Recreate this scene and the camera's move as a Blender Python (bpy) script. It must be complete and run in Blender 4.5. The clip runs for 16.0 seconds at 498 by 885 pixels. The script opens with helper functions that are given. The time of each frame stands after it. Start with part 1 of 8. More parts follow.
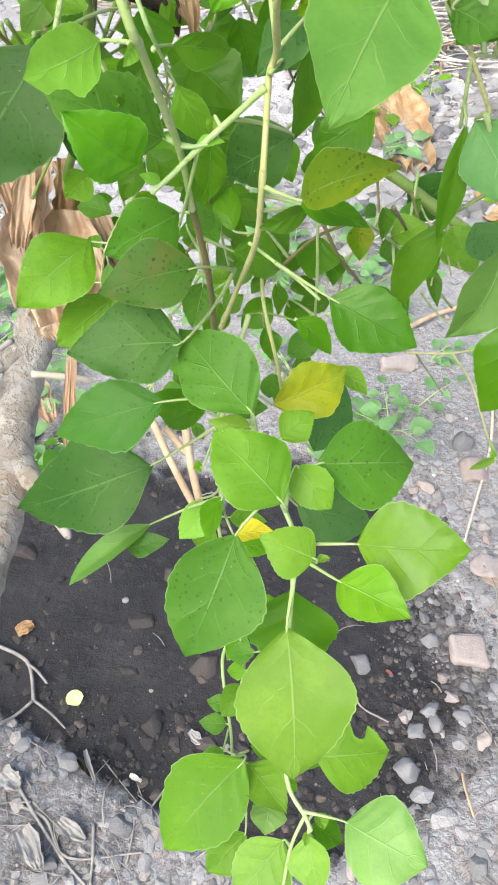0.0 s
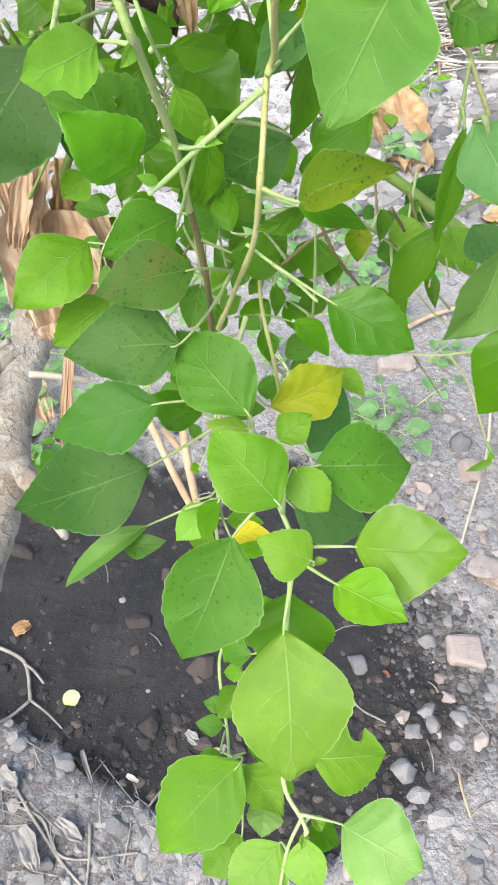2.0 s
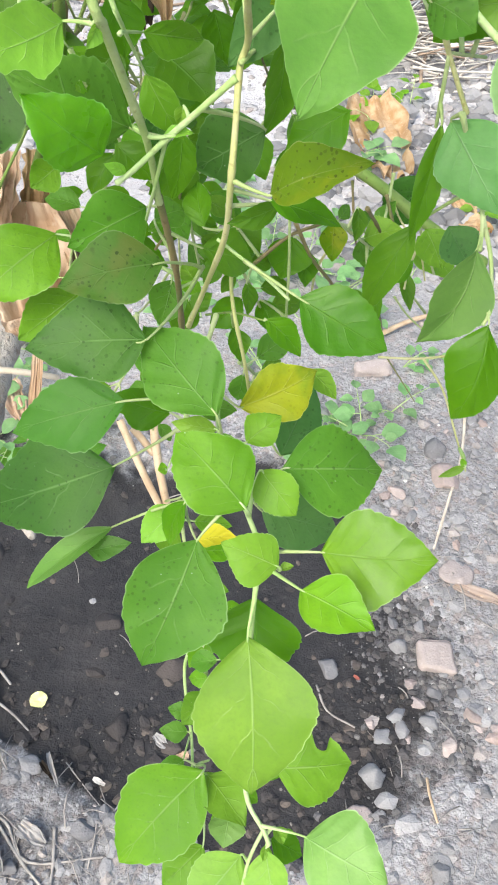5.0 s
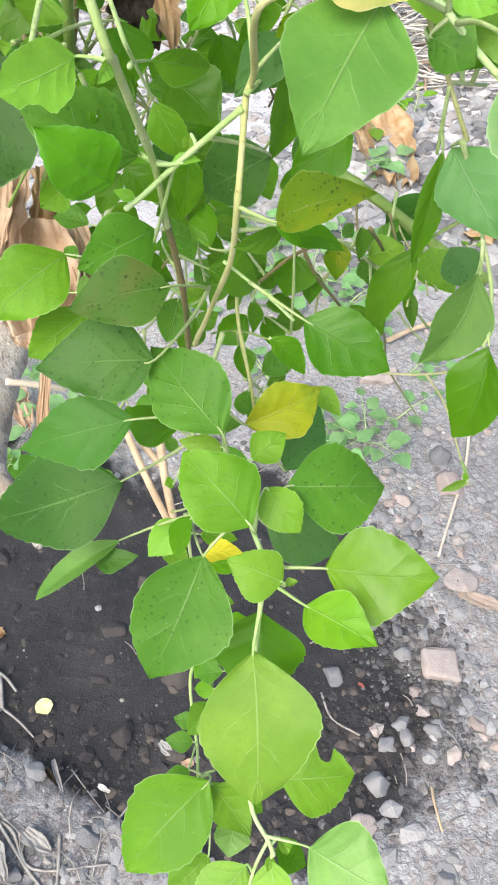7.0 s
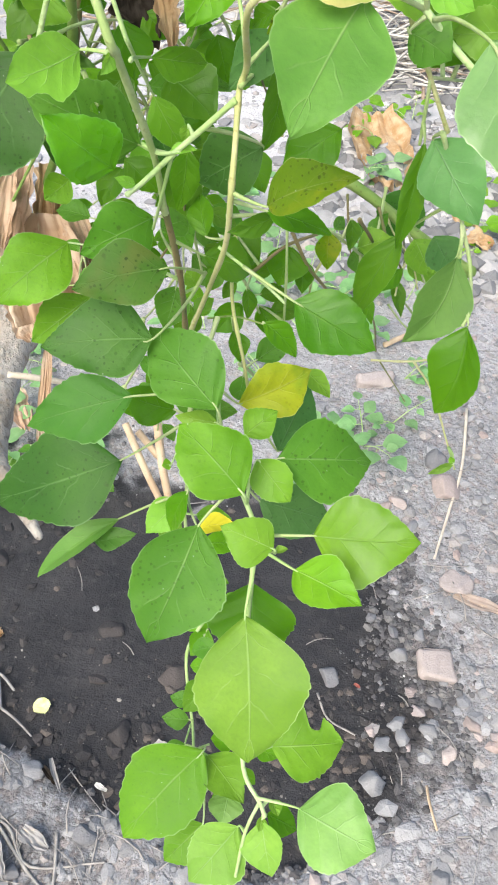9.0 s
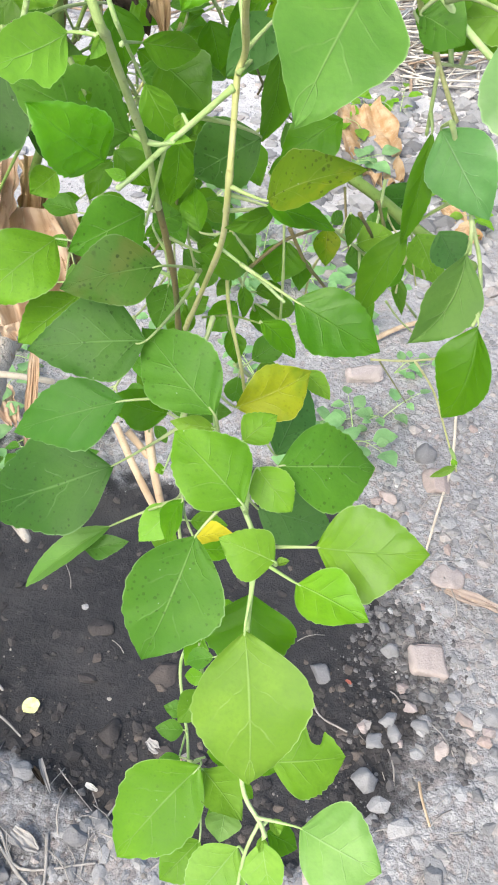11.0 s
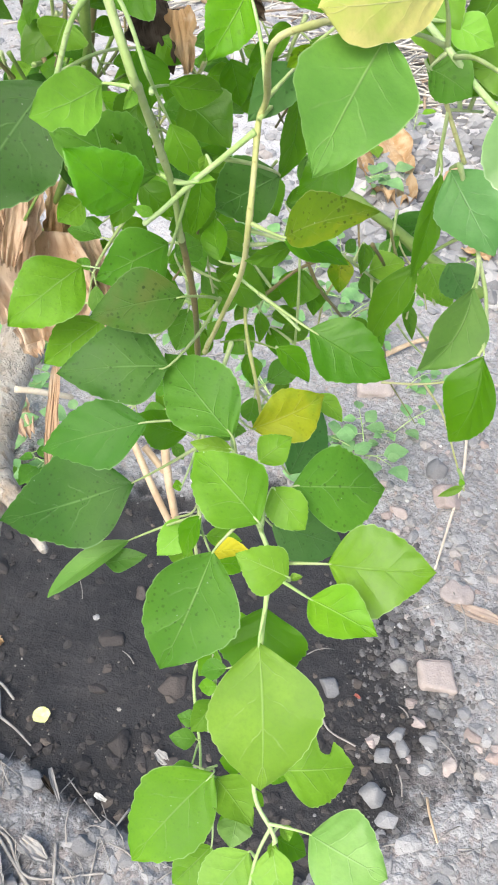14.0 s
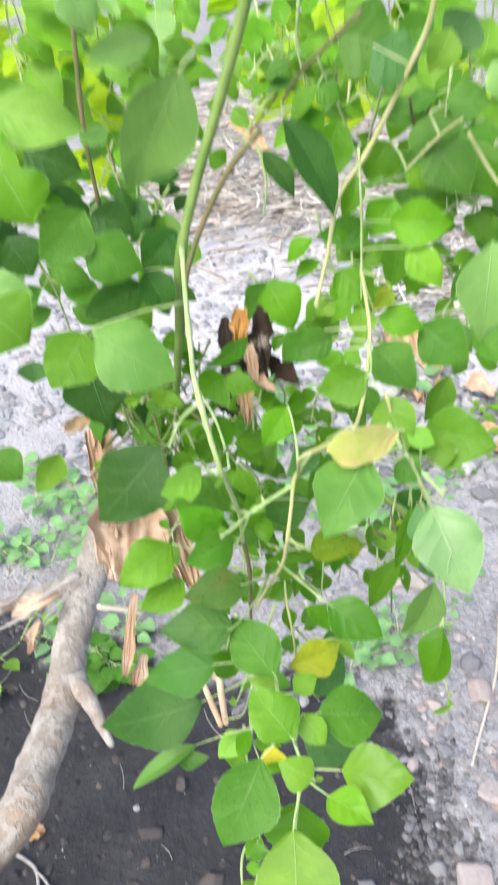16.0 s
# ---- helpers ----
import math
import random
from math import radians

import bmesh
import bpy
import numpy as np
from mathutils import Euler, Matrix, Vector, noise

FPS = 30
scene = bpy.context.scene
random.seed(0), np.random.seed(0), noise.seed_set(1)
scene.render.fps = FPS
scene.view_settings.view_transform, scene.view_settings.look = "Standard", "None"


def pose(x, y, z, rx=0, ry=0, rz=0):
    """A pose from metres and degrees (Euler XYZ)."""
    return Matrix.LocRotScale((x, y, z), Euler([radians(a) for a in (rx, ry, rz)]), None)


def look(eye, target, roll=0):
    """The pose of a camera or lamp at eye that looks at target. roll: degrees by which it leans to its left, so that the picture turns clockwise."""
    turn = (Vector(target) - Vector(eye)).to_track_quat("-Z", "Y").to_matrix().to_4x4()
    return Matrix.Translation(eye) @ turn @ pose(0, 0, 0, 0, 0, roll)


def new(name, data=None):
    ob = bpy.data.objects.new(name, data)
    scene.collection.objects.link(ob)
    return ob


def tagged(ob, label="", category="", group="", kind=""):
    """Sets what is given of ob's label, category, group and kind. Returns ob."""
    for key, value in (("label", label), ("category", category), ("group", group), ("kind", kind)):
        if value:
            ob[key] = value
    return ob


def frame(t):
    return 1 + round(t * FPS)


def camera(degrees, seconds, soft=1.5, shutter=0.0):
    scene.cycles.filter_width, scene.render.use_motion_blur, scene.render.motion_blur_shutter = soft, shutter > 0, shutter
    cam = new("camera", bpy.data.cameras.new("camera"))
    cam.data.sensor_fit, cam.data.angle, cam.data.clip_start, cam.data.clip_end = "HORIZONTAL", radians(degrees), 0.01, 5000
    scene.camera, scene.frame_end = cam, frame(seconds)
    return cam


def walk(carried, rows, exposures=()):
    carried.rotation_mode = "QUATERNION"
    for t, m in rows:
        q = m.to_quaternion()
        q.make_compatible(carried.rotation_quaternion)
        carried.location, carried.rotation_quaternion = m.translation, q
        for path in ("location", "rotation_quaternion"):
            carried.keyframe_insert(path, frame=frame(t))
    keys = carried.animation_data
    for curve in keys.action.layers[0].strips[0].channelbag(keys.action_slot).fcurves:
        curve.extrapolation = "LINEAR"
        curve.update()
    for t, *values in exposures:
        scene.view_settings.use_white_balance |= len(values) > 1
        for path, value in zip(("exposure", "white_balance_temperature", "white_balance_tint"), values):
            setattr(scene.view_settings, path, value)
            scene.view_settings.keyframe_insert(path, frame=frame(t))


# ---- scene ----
cam = camera(34.2, 16.0, soft=2.0, shutter=0.5)
PATH = [
    (0, (0.281, 0.255, 1.412), (0.083, 1.599, -0.056), -1.1),
    (0.5, (0.282, 0.253, 1.415), (0.086, 1.604, -0.047), -0.8),
    (1, (0.282, 0.252, 1.415), (0.088, 1.604, -0.046), -0.4),
    (1.5, (0.281, 0.254, 1.413), (0.086, 1.601, -0.052), -0.7),
    (2, (0.281, 0.256, 1.412), (0.089, 1.6, -0.056), -0.8),
    (2.5, (0.276, 0.253, 1.411), (0.083, 1.595, -0.06), -0.1),
    (3, (0.277, 0.257, 1.406), (0.097, 1.589, -0.075), 0.2),
    (3.5, (0.279, 0.264, 1.404), (0.143, 1.618, -0.061), 2.0),
    (3.7, (0.279, 0.264, 1.404), (0.159, 1.62, -0.061), 2.3),
    (6, (0.286, 0.259, 1.411), (0.14, 1.62, -0.048), 2.1),
    (6.5, (0.284, 0.259, 1.413), (0.141, 1.624, -0.041), 2.3),
    (7, (0.283, 0.26, 1.413), (0.135, 1.625, -0.042), 1.8),
    (7.5, (0.283, 0.259, 1.411), (0.132, 1.62, -0.047), 1.6),
    (8, (0.283, 0.255, 1.413), (0.13, 1.624, -0.037), 1.5),
    (8.5, (0.284, 0.248, 1.414), (0.135, 1.623, -0.031), 1.6),
    (9, (0.287, 0.243, 1.416), (0.141, 1.621, -0.026), 2.1),
    (11.3, (0.282, 0.255, 1.409), (0.168, 1.625, -0.043), 2.7),
    (11.5, (0.283, 0.254, 1.413), (0.162, 1.63, -0.034), 2.6),
    (12, (0.28, 0.251, 1.416), (0.151, 1.63, -0.026), 3.1),
    (12.5, (0.281, 0.248, 1.419), (0.156, 1.636, -0.015), 3.6),
    (13, (0.281, 0.247, 1.42), (0.147, 1.638, -0.011), 3.1),
    (13.5, (0.281, 0.248, 1.42), (0.14, 1.636, -0.014), 2.9),
    (14, (0.281, 0.247, 1.421), (0.136, 1.636, -0.011), 2.5),
    (14.5, (0.28, 0.23, 1.444), (0.084, 1.653, 0.052), 0.8),
    (15, (0.283, 0.213, 1.469), (0.076, 1.698, 0.146), 1.0),
    (15.5, (0.284, 0.2, 1.49), (0.049, 1.735, 0.23), 1.4),
    (16, (0.288, 0.169, 1.542), (0.0, 1.814, 0.441), 0.5),
]
walk(cam, [(t, look(eye, target, roll)) for t, eye, target, roll in PATH], ((0.0, 1.09, 6560, 5), (14.0, 1.08, 6560, 5), (16.0, 1.18, 6230, 8)))

# ---- world and light: bright overcast day ----
world = bpy.data.worlds.new("world")
scene.world = world
world.use_nodes = True
wn, wl = world.node_tree.nodes, world.node_tree.links
sky = wn.new("ShaderNodeTexSky")
sky.sky_type, sky.sun_disc = "NISHITA", False
sky.sun_elevation, sky.sun_rotation = radians(50), radians(205)
sky.air_density, sky.dust_density, sky.ozone_density = 1.0, 4.0, 0.6
wn["Background"].inputs["Strength"].default_value = 0.138
wl.new(sky.outputs["Color"], wn["Background"].inputs["Color"])

sun_data = bpy.data.lights.new("sun", "SUN")
sun_data.energy, sun_data.angle, sun_data.color = 1.5, radians(36), (1.0, 0.97, 0.92)
sun = new("sun", sun_data)
sun.matrix_world = look((0, 0, 0), (0.27, 0.58, -0.77))


# ---- materials ----
class Mat:
    """A small wrapper round a node tree."""

    def __init__(self, name):
        self.m = bpy.data.materials.new(name)
        self.m.use_nodes = True
        self.n, self.l = self.m.node_tree.nodes, self.m.node_tree.links
        self.bsdf, self.out = self.n["Principled BSDF"], self.n["Material Output"]

    def put(self, sock, v):
        if hasattr(v, "is_linked"):
            self.l.new(v, sock)
        else:
            sock.default_value = v

    def math(self, op, a, b=0.0, c=0.0, clamp=False):
        n = self.n.new("ShaderNodeMath")
        n.operation, n.use_clamp = op, clamp
        for i, v in enumerate((a, b, c)):
            self.put(n.inputs[i], v)
        return n.outputs[0]

    def noise(self, vec, scale, detail=4, rough=0.55, out="Fac"):
        n = self.n.new("ShaderNodeTexNoise")
        n.inputs["Scale"].default_value, n.inputs["Detail"].default_value, n.inputs["Roughness"].default_value = scale, detail, rough
        self.l.new(vec, n.inputs["Vector"])
        return n.outputs[out]

    def cells(self, vec, scale, out="Distance", feature="F1"):
        n = self.n.new("ShaderNodeTexVoronoi")
        n.feature = feature
        n.inputs["Scale"].default_value = scale
        self.l.new(vec, n.inputs["Vector"])
        return n.outputs[out]

    def step(self, v, a, b):
        n = self.n.new("ShaderNodeMapRange")
        n.interpolation_type = "SMOOTHSTEP"
        self.l.new(v, n.inputs["Value"])
        n.inputs["From Min"].default_value, n.inputs["From Max"].default_value = a, b
        return n.outputs["Result"]

    def mix(self, fac, a, b, blend="MIX"):
        n = self.n.new("ShaderNodeMix")
        n.data_type, n.blend_type = "RGBA", blend
        self.put(n.inputs["Factor"], fac)
        for i, v in ((6, a), (7, b)):
            self.put(n.inputs[i], (*v, 1) if isinstance(v, tuple) and len(v) == 3 else v)
        return n.outputs[2]

    def bump(self, height, strength, distance):
        n = self.n.new("ShaderNodeBump")
        n.inputs["Strength"].default_value, n.inputs["Distance"].default_value = strength, distance
        self.l.new(height, n.inputs["Height"])
        self.l.new(n.outputs["Normal"], self.bsdf.inputs["Normal"])
        return n.outputs["Normal"]

    def coord(self, name="Object"):
        return self.n.new("ShaderNodeTexCoord").outputs[name]

    def place(self):
        return self.n.new("ShaderNodeNewGeometry").outputs["Position"]

    def random(self):
        return self.n.new("ShaderNodeObjectInfo").outputs["Random"]

    def island(self):
        return self.n.new("ShaderNodeNewGeometry").outputs["Random Per Island"]

    def hue(self, col, h, s, v):
        n = self.n.new("ShaderNodeHueSaturation")
        self.put(n.inputs["Color"], col)
        for key, val in (("Hue", h), ("Saturation", s), ("Value", v)):
            self.put(n.inputs[key], val)
        return n.outputs["Color"]

    def surface(self, col, rough=0.6, spec=0.4):
        self.put(self.bsdf.inputs["Base Color"], col)
        self.put(self.bsdf.inputs["Roughness"], rough)
        self.put(self.bsdf.inputs["Specular IOR Level"], spec)
        return self


def leaf_material(name, colour, vein, glow, spots=0.0, gloss=0.48, through_part=0.36, blotch=None, sheen=0.24, quilted=0.20):
    """Living leaf: soft veins by the blade's own coordinates, quilted relief, mottling, ragged specks, thin pale margin, light that shines through."""
    k = Mat(name)
    sep = k.n.new("ShaderNodeSeparateXYZ")
    k.l.new(k.coord("UV"), sep.inputs[0])
    u, w = sep.outputs[0], sep.outputs[1]
    a = k.math("ABSOLUTE", k.math("MULTIPLY_ADD", w, 2.0, -1.0))
    pos = k.place()
    wob = k.noise(pos, 90, 2)
    rnd = k.random()
    # midrib, thinning to the tip, and side veins that bend to the tip and fade out
    rib = k.math("SUBTRACT", 1.0, k.step(k.math("MULTIPLY_ADD", u, 0.020, a), 0.006, 0.045))
    bent = k.math("SUBTRACT", u, k.math("MULTIPLY", k.math("POWER", a, 0.85), 0.30))
    bent = k.math("MULTIPLY_ADD", wob, 0.16, bent)
    bent = k.math("MULTIPLY_ADD", rnd, 0.05, bent)
    saw = k.math("PINGPONG", k.math("MULTIPLY", k.math("POWER", k.math("MAXIMUM", bent, 0.0), 0.8), 4.4), 0.5)
    side = k.math("SUBTRACT", 1.0, k.step(saw, 0.0, 0.052))
    side = k.math("MULTIPLY", side, k.math("SUBTRACT", 1.0, k.step(a, 0.25, 0.80)))
    side = k.math("MULTIPLY", side, k.step(k.noise(pos, 170, 2), 0.34, 0.60))
    veins = k.math("MAXIMUM", rib, k.math("MULTIPLY", side, 0.72))
    tone = k.hue((*colour, 1), k.math("MULTIPLY_ADD", rnd, 0.012, 0.494), k.math("MULTIPLY_ADD", rnd, 0.08, 1.01), k.math("MULTIPLY_ADD", rnd, 0.26, 0.88))
    big = k.noise(pos, 46, 4, 0.6)
    broad = k.noise(pos, 24, 2, 0.5)
    col = k.mix(k.step(big, 0.33, 0.74), tone, k.hue(tone, 0.490, 0.98, 1.36))
    col = k.mix(k.math("MULTIPLY", k.step(broad, 0.40, 0.68), 0.5), col, k.hue(tone, 0.506, 0.98, 0.82))
    fine = k.noise(pos, 800, 3)
    col = k.mix(k.math("MULTIPLY", k.step(fine, 0.4, 0.75), 0.30), col, k.hue(tone, 0.5, 0.9, 0.72))
    if blotch:
        col = k.mix(k.step(k.noise(pos, 60, 4, 0.6), 0.45, 0.66), col, blotch)
    col = k.mix(k.math("MULTIPLY", veins, k.math("MULTIPLY_ADD", big, 0.8, 0.22)), col, vein)
    margin = k.step(a, 0.965, 0.992)
    col = k.mix(k.math("MULTIPLY", margin, k.math("MULTIPLY_ADD", k.step(wob, 0.35, 0.6), 0.5, 0.2)), col, k.hue((*vein, 1), 0.5, 0.85, 1.15))
    if spots:
        gate = k.step(k.noise(pos, 55, 3), 0.33, 0.46)
        pick = k.n.new("ShaderNodeSeparateColor")
        k.l.new(k.cells(pos, 620, "Color"), pick.inputs[0])
        ragged = k.math("MULTIPLY_ADD", k.math("SUBTRACT", k.noise(pos, 1300, 3), 0.5), 0.62, k.cells(pos, 620))
        ragged = k.math("MULTIPLY_ADD", pick.outputs[1], 0.26, ragged)
        speck = k.math("MULTIPLY", k.math("SUBTRACT", 1.0, k.step(ragged, 0.31, 0.40)), k.math("MULTIPLY", gate, k.step(pick.outputs[0], 0.34, 0.38)))
        speck = k.math("MULTIPLY", speck, k.math("MULTIPLY_ADD", pick.outputs[2], 0.5, 0.5))
        col = k.mix(k.math("MULTIPLY", speck, spots), col, (0.010, 0.015, 0.007))
        large = k.math("MULTIPLY_ADD", k.math("SUBTRACT", k.noise(pos, 600, 2), 0.5), 0.5, k.cells(pos, 130))
        large = k.math("MULTIPLY", k.math("SUBTRACT", 1.0, k.step(large, 0.02, 0.14)), k.step(k.noise(pos, 50, 2), 0.52, 0.62))
        col = k.mix(k.math("MULTIPLY", large, spots), col, (0.028, 0.033, 0.012))
        light = k.math("SUBTRACT", 1.0, k.step(k.cells(pos, 210), 0.02, 0.06))
        light = k.math("MULTIPLY", light, k.step(k.noise(pos, 140, 2), 0.46, 0.54))
        col = k.mix(k.math("MULTIPLY", light, 0.55), col, (0.55, 0.62, 0.50))
    k.surface(col, k.math("MULTIPLY_ADD", big, 0.22, gloss - 0.09), sheen)
    quilt = k.math("MULTIPLY", k.step(saw, 0.0, 0.42), k.math("SUBTRACT", 1.0, k.math("MULTIPLY", a, 0.7)))
    h = k.math("SUBTRACT", k.math("MULTIPLY", big, 0.9), k.math("MULTIPLY", veins, 0.30))
    h = k.math("MULTIPLY_ADD", quilt, quilted, h)
    h = k.math("MULTIPLY_ADD", fine, 0.12, h)
    nrm = k.bump(h, 0.5, 0.0014)
    tr = k.n.new("ShaderNodeBsdfTranslucent")
    k.l.new(k.mix(0.75, col, k.mix(k.math("MULTIPLY", veins, 0.35), glow, colour)), tr.inputs["Color"])
    k.l.new(nrm, tr.inputs["Normal"])
    m = k.n.new("ShaderNodeMixShader")
    m.inputs[0].default_value = through_part
    k.l.new(k.bsdf.outputs[0], m.inputs[1])
    k.l.new(tr.outputs[0], m.inputs[2])
    k.l.new(m.outputs[0], k.out.inputs["Surface"])
    return k.m


LEAF = {
    "bright": leaf_material("leaf_young", (0.143, 0.310, 0.028), (0.34, 0.48, 0.16), (0.26, 0.45, 0.035), sheen=0.3),
    "fresh": leaf_material("leaf_glossy_green", (0.108, 0.262, 0.012), (0.27, 0.41, 0.12), (0.26, 0.44, 0.015), gloss=0.38, sheen=0.36),
    "lacquer": leaf_material("leaf_dark_glossy", (0.046, 0.142, 0.004), (0.12, 0.26, 0.03), (0.10, 0.30, 0.006), gloss=0.36, sheen=0.32, through_part=0.28, quilted=0.05),
    "sage": leaf_material("leaf_dusty_green", (0.110, 0.232, 0.050), (0.27, 0.40, 0.14), (0.22, 0.42, 0.05), sheen=0.3),
    "gloss": leaf_material("leaf_bright_glossy", (0.078, 0.245, 0.008), (0.13, 0.38, 0.05), (0.20, 0.52, 0.008), gloss=0.28, sheen=0.5),
    # weed: paled in the base colour to carry sky sheen and glare
    "weed": leaf_material("leaf_weed_sheen", (0.20, 0.37, 0.16), (0.28, 0.44, 0.21), (0.26, 0.50, 0.13), gloss=0.5),
    # lime: light from behind is painted into the yellow-green colour
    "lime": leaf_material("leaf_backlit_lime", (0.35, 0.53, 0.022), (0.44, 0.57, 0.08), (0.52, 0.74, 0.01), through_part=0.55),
    "light": leaf_material("leaf_pale", (0.19, 0.40, 0.060), (0.40, 0.58, 0.22), (0.36, 0.62, 0.05)),
    "pale": leaf_material("leaf_sheen", (0.175, 0.335, 0.085), (0.42, 0.60, 0.26), (0.36, 0.60, 0.10), gloss=0.42, sheen=0.45, quilted=0.08),
    "mint": leaf_material("leaf_mint_sheen", (0.165, 0.325, 0.11), (0.44, 0.62, 0.30), (0.34, 0.62, 0.14), gloss=0.38, sheen=0.55, quilted=0.08),
    "glaucous": leaf_material("leaf_bluish_sheen", (0.112, 0.262, 0.080), (0.30, 0.46, 0.22), (0.22, 0.46, 0.10), gloss=0.40, sheen=0.5),
    "mid": leaf_material("leaf_green", (0.074, 0.192, 0.026), (0.24, 0.40, 0.12), (0.20, 0.46, 0.02), spots=0.6),
    "soft": leaf_material("leaf_soft_green", (0.104, 0.262, 0.018), (0.27, 0.42, 0.13), (0.24, 0.46, 0.03), spots=0.25),
    "dark": leaf_material("leaf_mature", (0.035, 0.097, 0.017), (0.15, 0.29, 0.09), (0.09, 0.30, 0.018), spots=0.95, sheen=0.24),
    "dusky": leaf_material("leaf_dull_green", (0.052, 0.146, 0.024), (0.19, 0.34, 0.11), (0.14, 0.38, 0.02), spots=0.8, sheen=0.26),
    # deep: the saturated green of leaves in shade is put into the colour
    "deep": leaf_material("leaf_shaded", (0.068, 0.180, 0.010), (0.15, 0.31, 0.06), (0.16, 0.42, 0.010), gloss=0.38),
    "blue": leaf_material("leaf_dull_back", (0.074, 0.172, 0.050), (0.14, 0.26, 0.10), (0.10, 0.27, 0.03), spots=0.5),
    "olive": leaf_material("leaf_olive", (0.090, 0.185, 0.010), (0.26, 0.33, 0.08), (0.26, 0.36, 0.01), spots=0.9, blotch=(0.22, 0.255, 0.012), sheen=0.15),
    "mottled": leaf_material("leaf_mottled", (0.056, 0.142, 0.020), (0.15, 0.25, 0.07), (0.13, 0.30, 0.015), spots=1.0, blotch=(0.090, 0.125, 0.026), sheen=0.16),
    "yellow": leaf_material("leaf_yellowing", (0.30, 0.36, 0.026), (0.56, 0.56, 0.14), (0.58, 0.56, 0.01), blotch=(0.13, 0.27, 0.02), spots=0.3),
    "lemon": leaf_material("leaf_clear_yellow", (0.66, 0.60, 0.045), (0.70, 0.66, 0.20), (0.78, 0.70, 0.02)),
    "butter": leaf_material("leaf_faded_yellow", (0.58, 0.54, 0.18), (0.66, 0.62, 0.32), (0.70, 0.66, 0.14), blotch=(0.46, 0.52, 0.12)),
}


def stem_material(name, colour, other, scale=60, rough=0.6, specks=(0.10, 0.07, 0.03), bump=0.4):
    k = Mat(name)
    pos = k.place()
    n1, n2 = k.noise(pos, scale, 4), k.noise(pos, scale * 9, 4)
    col = k.mix(k.step(n1, 0.35, 0.65), colour, other)
    col = k.mix(k.math("MULTIPLY", k.step(n2, 0.58, 0.72), 0.55), col, specks)
    k.surface(col, rough, 0.35)
    k.bump(k.math("ADD", n2, n1), bump, 0.001)
    return k.m


STEM_GREEN = stem_material("stem_pale_green", (0.28, 0.38, 0.13), (0.40, 0.46, 0.24), specks=(0.24, 0.26, 0.09), bump=0.6)
STEM_YOUNG = stem_material("stem_young", (0.30, 0.45, 0.14), (0.42, 0.53, 0.26), specks=(0.20, 0.25, 0.08), bump=0.6)
STEM_YELLOW = stem_material("stem_yellow_green", (0.38, 0.40, 0.15), (0.45, 0.44, 0.23), specks=(0.22, 0.17, 0.05))
STEM_DARK = stem_material("stem_mature_green", (0.14, 0.24, 0.045), (0.20, 0.29, 0.075))
STEM_BROWN = stem_material("stem_brown", (0.19, 0.15, 0.07), (0.13, 0.15, 0.05))
STALK_PALE = stem_material("stalk_bleached", (0.58, 0.50, 0.40), (0.66, 0.58, 0.48), specks=(0.40, 0.32, 0.22))
STALK_DRY = stem_material("stalk_straw", (0.46, 0.33, 0.22), (0.56, 0.43, 0.30), specks=(0.30, 0.20, 0.10))


def bark_material():
    k = Mat("bark_grey")
    pos = k.place()
    st = k.n.new("ShaderNodeMapping")
    st.inputs["Scale"].default_value = (1, 1, 0.6)
    k.l.new(pos, st.inputs["Vector"])
    n1, n2, n3 = k.noise(pos, 26, 4), k.noise(st.outputs[0], 240, 5, 0.65), k.noise(pos, 70, 4)
    col = k.mix(k.step(n1, 0.38, 0.62), (0.27, 0.24, 0.21), (0.42, 0.39, 0.36))
    col = k.mix(k.math("MULTIPLY", k.step(n2, 0.5, 0.7), 0.6), col, (0.15, 0.12, 0.09))
    col = k.mix(k.math("MULTIPLY", k.step(n3, 0.58, 0.70), 0.45), col, (0.27, 0.18, 0.10))
    col = k.mix(k.math("MULTIPLY", k.step(k.noise(pos, 11, 3), 0.44, 0.60), 0.62), col, (0.21, 0.14, 0.085))
    scale = k.step(k.noise(st.outputs[0], 95, 5, 0.62), 0.47, 0.56)
    col = k.mix(k.math("MULTIPLY", scale, 0.42), col, (0.45, 0.42, 0.39))
    k.surface(col, 0.85, 0.2)
    k.bump(k.math("MULTIPLY_ADD", scale, 0.8, k.math("ADD", n2, n3)), 0.8, 0.002)
    return k.m


BARK = bark_material()


